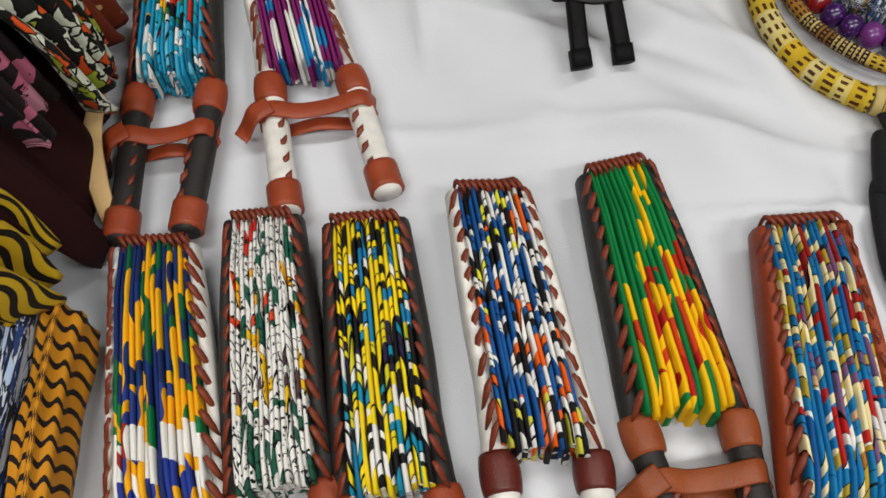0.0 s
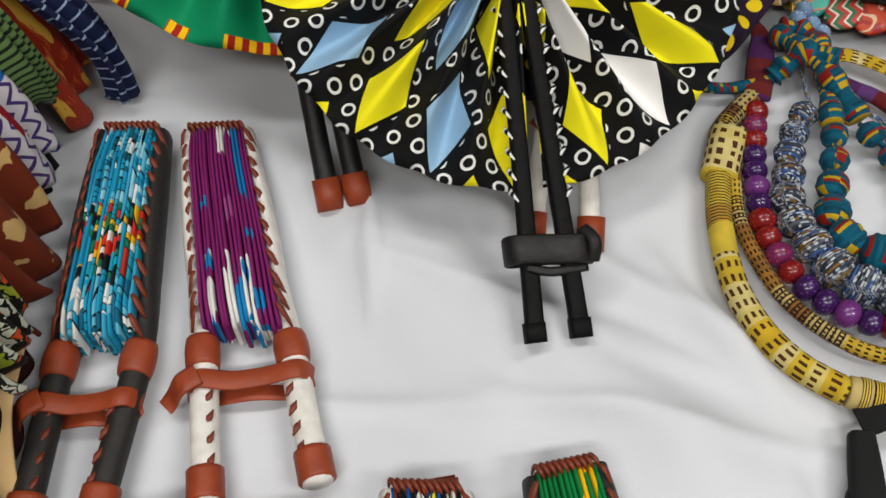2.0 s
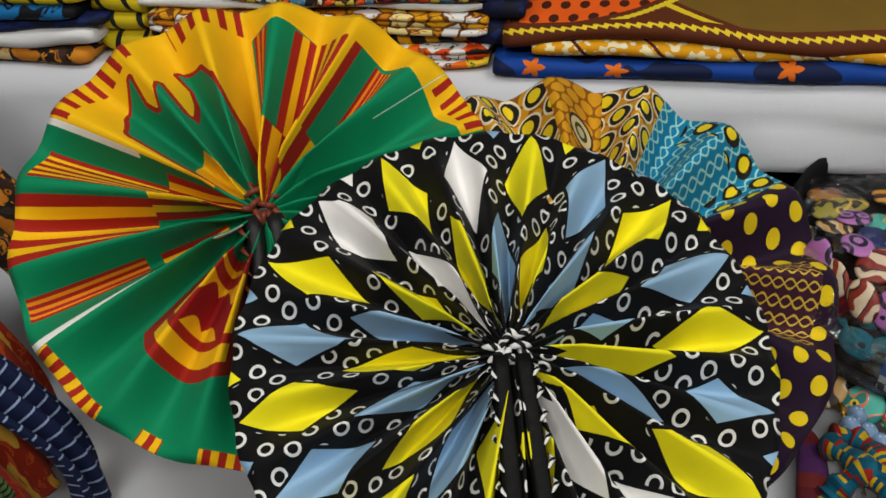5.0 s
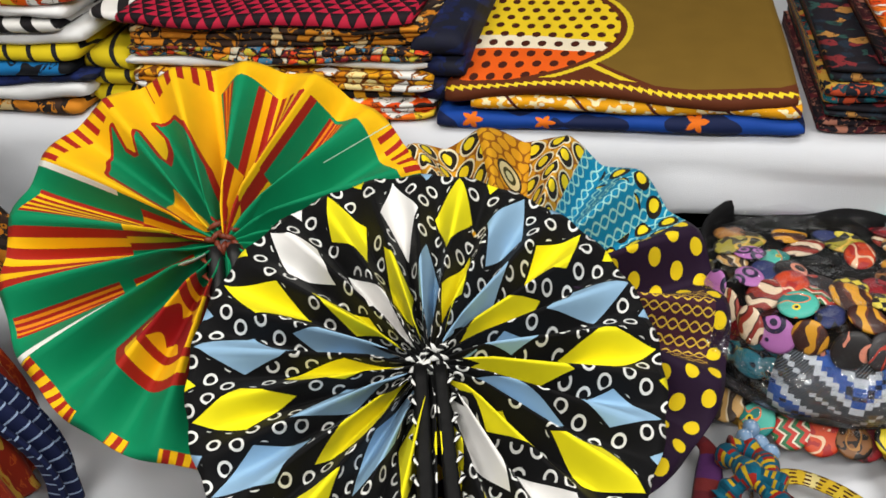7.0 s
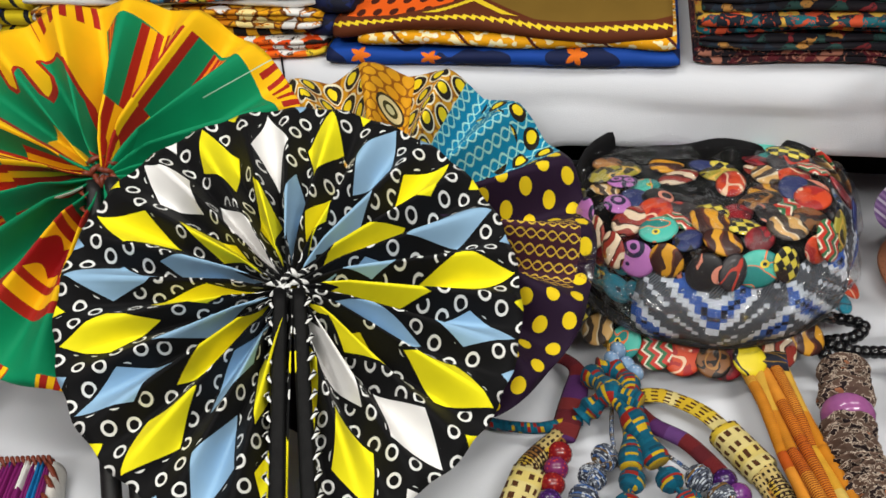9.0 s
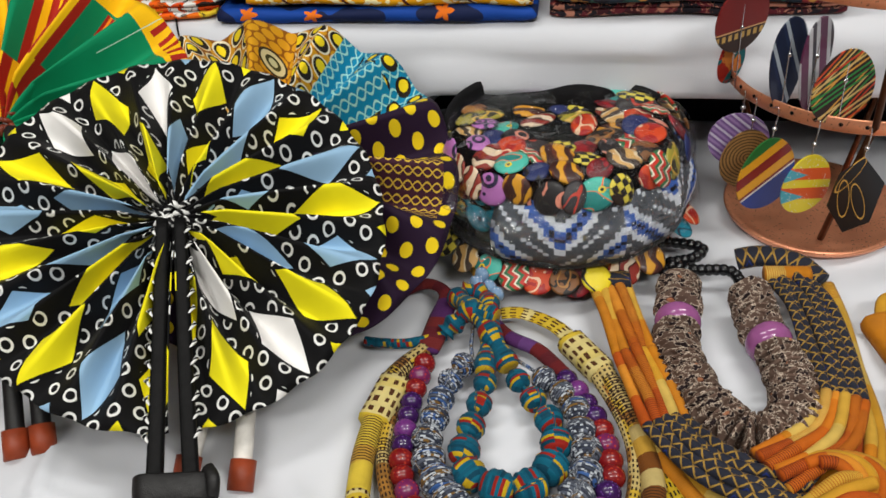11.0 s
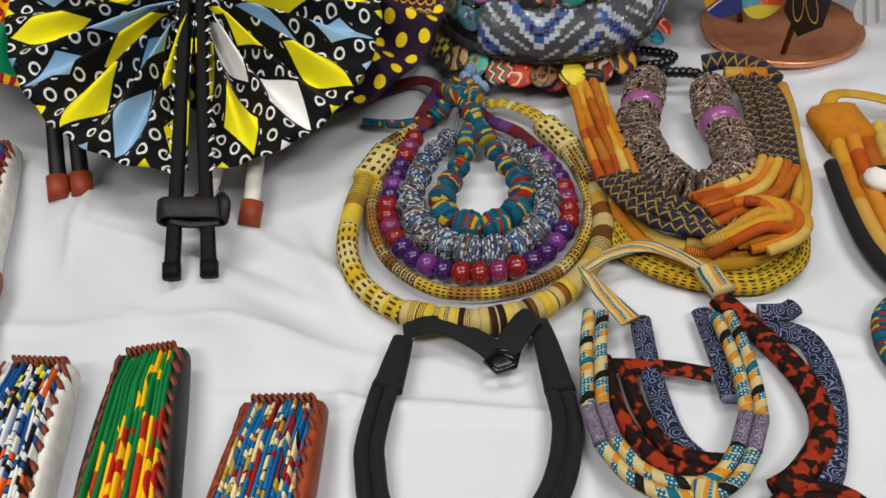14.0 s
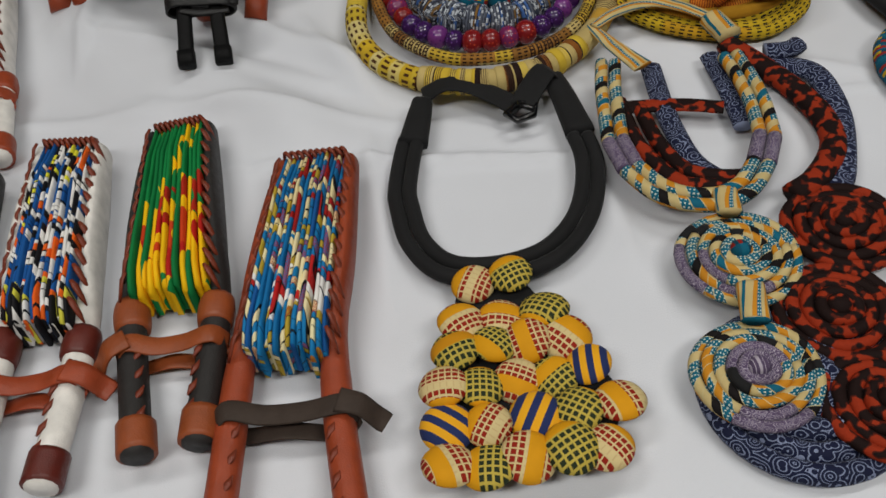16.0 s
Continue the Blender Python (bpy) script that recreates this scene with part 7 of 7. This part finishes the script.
# black rim cord, and the discs of the lowest collar round the foot
ROUND = lambda w, d, z: Vector((MX + (MA * 1.1 + d) * math.cos(radians(w)), MY + (MB * 1.1 + d) * math.sin(radians(w)), T + z))
tube("rim_cord", [ROUND(w, 0.004, 0.058) for w in range(172, 366, 12)], 0.006, C_BLACK, heap)
for w, d, z, me in ((176, 0.020, 0.030, disc_a[13]), (188, 0.022, 0.028, disc_a[11]), (200, 0.024, 0.026, disc_a[4]), (212, 0.024, 0.022, disc_a[13]), (224, 0.022, 0.022, disc_a[2]), (236, 0.020, 0.022, disc_a[8]), (246, 0.018, 0.022, disc_a[9]), (257, 0.020, 0.022, disc_a[1]), (262, 0.012, 0.016, disc_a[12]), (270, 0.022, 0.024, disc_y), (284, 0.014, 0.020, disc_a[3]), (298, 0.014, 0.02, disc_a[7]), (322, 0.018, 0.03, disc_b), (330, 0.022, 0.036, disc_a[9])):
    ob = new("covered_button", me)
    ob.parent = heap
    o = Vector((math.cos(radians(w)), math.sin(radians(w)), 0))
    q = (Vector((0, 0, 1)) + o * 0.75).to_track_quat("Z", "Y").to_matrix().to_4x4()
    ob.matrix_local = Matrix.Translation(ROUND(w, d - 0.010, z + 0.016)) @ q @ pose(0, 0, 0, rng.uniform(-8, 8), rng.uniform(-8, 8), rng.uniform(0, 360)) @ Matrix.Scale(rng.uniform(0.85, 1.0), 4)
# the clear bag over the top and down the front
bm = bmesh.new()
rows = []
for j in range(27):
    r = max(0.03, 1.92 * j / 26)
    row = []
    for k in range(90):
        w = k * 4
        p, n = mound(r, w)
        cr = noise.noise(Vector((p.x * 26, p.y * 26, p.z * 26))) + 0.7 * noise.noise(Vector((p.x * 60, p.y * 60, p.z * 60 + 8)))
        slack = 0.012 * math.exp(-((r - 1.12) / 0.12) ** 2) * max(0.0, -math.sin(radians(w))) + 0.008 * max(0.0, r - 1.0)
        row.append(bm.verts.new(p + n * (0.022 + 0.006 * cr + slack)))
    rows.append(row)
for a, b in zip(rows, rows[1:]):
    for k in range(90):
        bm.faces.new((a[k], b[k], b[(k + 1) % 90], a[(k + 1) % 90]))
bm.faces.new(rows[0][::-1])
ob = part("plastic_bag", bm, M_FILM, heap, "crumpled clear plastic bag")
ob.visible_shadow = False
# a loose crumpled fold of the bag between the discs and the flat collar
bm = bmesh.new()
rows = []
for i in range(64):
    w = 188 + 118 * i / 63
    row = []
    for j in range(13):
        q = j / 12
        p, n = mound(1.02 + 0.42 * q, w)
        o = Vector((math.cos(radians(w)), math.sin(radians(w)), 0))
        cr = noise.noise(Vector((i * 0.45, j * 0.7, 3.0))) + 0.6 * noise.noise(Vector((i * 1.1, j * 1.6, 9.0)))
        row.append(bm.verts.new(p + o * (0.030 + 0.012 * math.sin(math.pi * q) + 0.006 * cr) + Vector((0, 0, 0.004 * cr))))
    rows.append(row)
for a, b in zip(rows, rows[1:]):
    for j in range(12):
        bm.faces.new((a[j], a[j + 1], b[j + 1], b[j]))
ob = part("plastic_fold", bm, M_FOLD, heap, "crumpled fold of clear plastic")
ob.visible_shadow = False
# black felt standing up behind, with a loose corner
bm = bmesh.new()
sweep(bm, [mound(1.0, w)[0] + Vector((math.cos(radians(w)), math.sin(radians(w)), 0)) * 0.004 + Vector((0, 0, 0.004 + 0.012 * math.sin(radians((w - 20) * 180 / 155)))) for w in range(20, 176, 9)], 0.005, 0.022, 10)
part("felt_edge", bm, M_DARK, heap, "black felt edge")
# a loose felt sheet standing behind the pile
bm = bmesh.new()
top = smooth_line([Vector((0.080, 0.303, 0.872)), Vector((0.099, 0.297, 0.888)), Vector((0.146, 0.283, 0.903)), Vector((0.210, 0.264, 0.918)), Vector((0.260, 0.249, 0.927)), Vector((0.303, 0.236, 0.928)), Vector((0.322, 0.231, 0.912)), Vector((0.336, 0.226, 0.872))], 8)
top = [p + Vector((-0.007, -0.024, -0.008)) for p in top]
back = [[bm.verts.new(p.lerp(Vector((p.x, p.y - 0.012, T + 0.07)), w / 6) + Vector((0, -0.004 * math.sin(i * 0.5 + w), 0))) for w in range(7)] for i, p in enumerate(top)]
for a, b in zip(back, back[1:]):
    for w in range(6):
        bm.faces.new((a[w], a[w + 1], b[w + 1], b[w]))
ob = part("felt_sheet", bm, M_DARK, heap, "black felt sheet")
so = ob.modifiers.new("thick", "SOLIDIFY")
so.thickness, so.offset = 0.004, 0
# a blue cloth in the recess
folded_cloth("pale blue denim cloth tucked behind the bag", 0.30, 0.36, 0.0, 0.12, T + 0.004, 0.085, Q_BLUEB, 2, seed=71)

# ---- earring stand ----
m = Mat("brushed_copper", (236, 160, 122), 0.34, 0.7)
m.tone(m.noise(40, 4.0), 0.8, 1.1)
m.gloss(m.noise(300, 2.0), 0.2, 0.42)
M_COPPER = m.done()
m = Mat("aged_bronze", (92, 58, 40), 0.4, 0.9)
m.tone(m.noise(60, 3.0), 0.7, 1.2)
M_BRONZE = m.done()
m = Mat("silver_wire", (200, 200, 204), 0.22, 1.0)
M_SILVER = m.done()
SX, SY = 0.552, 0.127
stand = thing("earring_stand", "round copper earring stand with a drilled hoop", "jewellery stand")
bm = bmesh.new()
lathe(bm, [(0, 0.006), (0.085, 0.006), (0.098, 0.009), (0.106, 0.013), (0.1085, 0.011), (0.104, 0.003), (0.09, 0.0), (0, 0.0)], 64, Matrix.Translation((SX, SY, T + 0.001)))
part("base_plate", bm, M_COPPER, stand)
HR, HZ, HX, HY = 0.145, 0.945, SX + 0.022, SY + 0.005
bm = bmesh.new()
sweep(bm, [Vector((HX + HR * math.cos(w), HY + HR * math.sin(w), HZ)) for w in [2 * math.pi * k / 72 for k in range(72)]], 0.0012, 0.0085, 8, True, square=0.5)
part("hoop", bm, M_COPPER, stand)
# The hoop is uncut: solid dark plugs imitate the shade inside its holes.
for k in range(36):
    w = 2 * math.pi * (k + 0.5) / 36
    o = Vector((math.cos(w), math.sin(w), 0))
    bm = bmesh.new()
    sweep(bm, [Vector((HX, HY, HZ + 0.001)) + o * (HR - 0.0020), Vector((HX, HY, HZ + 0.001)) + o * (HR + 0.0020)], 0.0022, segs=8)
    part("drilled_hole", bm, M_DARK, stand)
for w in (248, 38, 140):
    a = radians(w)
    tube("upright", [(SX + 0.060 * math.cos(a), SY + 0.060 * math.sin(a) - 0.01, T + 0.008), (HX + HR * math.cos(a), HY + HR * math.sin(a), HZ + 0.004)], 0.004, M_BRONZE, stand, straight=True, segs=8)


def flat_shape(kind, r):
    if kind == "oval":
        return [(r * 0.80 * math.sin(w) * (1 - 0.12 * math.cos(w)), -r + r * math.cos(w) * 1.0) for w in [2 * math.pi * k / 36 for k in range(36)]]
    if kind == "diamond":
        return [(0, 0), (r * 0.62, -r * 0.75), (r * 0.5, -r * 1.9), (-r * 0.1, -r * 2.2), (-r * 0.62, -r * 1.4), (-r * 0.5, -r * 0.5)]
    if kind == "leaf":
        return [(r * 0.50 * math.sin(w) * (1 + 0.2 * math.cos(w)), -r * 1.25 + r * 1.25 * math.cos(w)) for w in [2 * math.pi * k / 30 for k in range(30)]]
    return [(r * math.sin(w), -r + r * math.cos(w)) for w in [2 * math.pi * k / 36 for k in range(36)]]


def earring(label, w, drop, kind, r, mat, yaw=0.0, thick=0.002, out=0.004):
    a = radians(w)
    x, y = HX + (HR + out) * math.cos(a), HY + (HR + out) * math.sin(a)
    er = thing("earring", label, "earring", "earrings on the stand", (x, y, HZ - 0.004))
    er.rotation_euler = (0, 0, radians(yaw))
    tube("hook", [(0, 0.004, 0.004), (0, -0.004, 0.008), (0, -0.006, 0.0), (0, -0.004, -drop * 0.5), (0, -0.003, -drop)], 0.0008, M_SILVER, er, segs=6)
    bm = bmesh.new()
    lathe(bm, [(0, 0.003), (0.0025, 0.0015), (0.003, 0), (0.0025, -0.0015), (0, -0.003)], 10, Matrix.Translation((0, -0.004, -drop * 0.6)))
    part("silver_bead", bm, M_SILVER, er)
    bm = bmesh.new()
    uvl = bm.loops.layers.uv.verify()
    sh = flat_shape(kind, r)
    fr = [bm.verts.new((px, -0.004, pz - drop)) for px, pz in sh]
    bk = [bm.verts.new((px, -0.004 + thick, pz - drop)) for px, pz in sh]
    fs = [bm.faces.new(fr), bm.faces.new(bk[::-1])]
    n = len(sh)
    for k in range(n):
        fs.append(bm.faces.new((fr[k], bk[k], bk[(k + 1) % n], fr[(k + 1) % n])))
    for f in fs:
        for lp in f.loops:
            lp[uvl].uv = (lp.vert.co.x, lp.vert.co.z + drop)
    bmesh.ops.recalc_face_normals(bm, faces=bm.faces)
    part("pendant", bm, mat, er, smooth=False)
    return er


def stripes_print(name, cols, freq, turn=0.5, rough=0.5):
    m = Mat(name, cols[0], rough)
    u, v = m.uv()
    x = (u * math.cos(turn) + v * math.sin(turn)) * freq
    m.lay(1.0, m.ramp(x.fract(), cols))
    m.tone(m.noise(200, 2.0), 0.85, 1.1)
    m.b.inputs["Coat Weight"].default_value = 0.3
    return m.done()


def kente_oval(r):
    """Slanting green, gold, red and white bands over a blue foot, for an oval of radius r hung from its top."""
    m = Mat("kente_stripe_print", (24, 52, 140), 0.45)
    u, v = m.uv()
    c = (u * 0.52 - v * 0.85) / (2.0 * r) + 0.06
    m.lay(1.0, m.ramp(c, [(30, 104, 44), (222, 158, 20), (130, 24, 18), (222, 158, 20), (120, 22, 20), (226, 220, 214), (24, 52, 140)], (0.0, 0.16, 0.28, 0.42, 0.55, 0.585, 0.61)))
    m.tone(m.noise(200, 2.0), 0.9, 1.08)
    m.b.inputs["Coat Weight"].default_value = 0.3
    return m.done()


def flag_oval(r):
    """Yellow and orange bands with pale blue wedges and white specks."""
    m = Mat("yellow_orange_band_print", (222, 200, 40), 0.45)
    u, v = m.uv()
    c = (v * -1.0 - u * 0.18) / (2.0 * r)
    m.lay((band(c, 0.22, 0.42) + band(c, 0.56, 0.76)).min(1.0), (214, 84, 24))
    for mid in (0.34, 0.72):
        m.lay(((c - mid).abs() + (u / r + 0.45) * 0.16).lt(0.07), (70, 160, 180))
    p = m.vec(u, v)
    m.lay(m.voro(330, p).lt(0.20) * m.noise(60, 1.0, p).gt(0.47), (226, 220, 206))
    m.b.inputs["Coat Weight"].default_value = 0.3
    return m.done()


E_KENTE, E_FLAG = kente_oval(0.046), flag_oval(0.037)
m = Mat("black_leather_piece", (16, 17, 24), 0.28)
u, v = m.uv()
for lx, ly, turn in ((-0.012, -0.052, 0.15), (0.004, -0.056, 0.35), (-0.010, -0.022, -0.5)):
    a, b = (u - lx) * math.cos(turn) + (v - ly) * math.sin(turn), (v - ly) * math.cos(turn) - (u - lx) * math.sin(turn)
    m.lay(((a * a * 16.0 + b * b).sqrt() - 0.024).abs().lt(0.0012), (196, 150, 70))
E_DARK = m.done()
m = Mat("dark_thread_print", (40, 16, 14), 0.5)
u, v = m.uv()
for turn, freq, off in ((0.9, 210.0, 0.0), (0.62, 180.0, 3.0)):
    w = (u * math.sin(turn) - v * math.cos(turn)) * freq * -1.0
    m.lay(w.fract().lt(0.42) * m.rand(w.floor(), off).gt(0.25), m.ramp(m.rand(w.floor(), off + 1.0), [(196, 60, 22), (206, 150, 60), (40, 130, 60), (200, 70, 24), (206, 176, 110)]))
E_RASTA = m.done()
E_NAVY = stripes_print("navy_streak_print", [(24, 34, 60), (28, 40, 70), (160, 170, 180), (24, 34, 60), (24, 34, 60)], 50.0, 0.4)
E_PURP = stripes_print("purple_silver_print", [(96, 40, 76), (190, 190, 196), (60, 56, 66), (190, 190, 196), (96, 40, 76)], 40.0, 0.2)
m = Mat("gold_coil_print", (150, 112, 66), 0.4)
u, v = m.uv()
d = (u * u + (v + 0.036) * (v + 0.036)).sqrt()
m.lay((d * 260.0).fract().lt(0.4), (82, 58, 34))
m.tone(m.noise(200, 2.0), 0.8, 1.15)
E_GOLD = m.done()
m = Mat("dark_red_print", (112, 20, 18), 0.5)
u, v = m.uv()
m.lay(v.lt(-0.050), (44, 24, 18))
m.lay((v + 0.050).abs().lt(0.0008), (206, 160, 110))
m.lay(band(v, -0.060, -0.053) * (u * 110.0).fract().lt(0.55), (186, 150, 80))
E_RED = m.done()
E_TEAL = wax_print("teal_red_flower_print", [(160, 36, 20), (20, 96, 100), (206, 120, 40), (170, 44, 24), (150, 30, 20)], 60.0)
E_LILAC = stripes_print("lilac_curl_print", [(116, 84, 140), (196, 186, 206), (116, 84, 140), (150, 120, 170)], 90.0, 0.9)
E_SILVER = stripes_print("pale_silver_piece", [(196, 196, 198), (150, 150, 154), (204, 204, 206)], 60.0, 0.3, 0.3)

earring("round lilac and cream spiral print earring", 190, 0.020, "round", 0.034, E_LILAC, -20)
earring("large oval earring in gold grain", 197, 0.032, "oval", 0.038, E_GOLD, -10)
earring("oval kente stripe earring in green, yellow, red and blue", 208, 0.030, "oval", 0.046, E_KENTE, 10)
earring("oval earring striped yellow, orange and pale blue", 226, 0.034, "oval", 0.037, E_FLAG, 6)
earring("black leather diamond earring with gold curl", 246, 0.026, "diamond", 0.044, E_DARK, -12)
earring("pale silver ring earring", 276, 0.050, "round", 0.030, E_SILVER, 10)
earring("dark red round earring with a dotted edge", 178, -0.118, "round", 0.038, E_RED, 20)
earring("red and teal flower print earring", 172, -0.056, "oval", 0.030, E_TEAL, 30)
earring("dark navy streaked leaf earring", 205, -0.104, "leaf", 0.042, E_NAVY, 10, out=-0.01)
earring("purple and silver leaf earring", 216, -0.108, "leaf", 0.042, E_PURP, 20, out=-0.02)
earring("dark oval earring with bright crossing threads", 232, -0.085, "oval", 0.042, E_RASTA, 0, out=-0.01)
# an upper hoop carries the higher earrings
bm = bmesh.new()
sweep(bm, [Vector((HX + HR * math.cos(w), HY + HR * math.sin(w), HZ + 0.135)) for w in [2 * math.pi * k / 72 for k in range(72)]], 0.0012, 0.0085, 8, True, square=0.5)
part("hoop", bm, M_COPPER, stand)
for w in (248, 38, 140):
    a = radians(w)
    tube("upright", [(HX + HR * math.cos(a), HY + HR * math.sin(a), HZ), (HX + HR * math.cos(a), HY + HR * math.sin(a), HZ + 0.139)], 0.0038, M_BRONZE, stand, straight=True, segs=8)
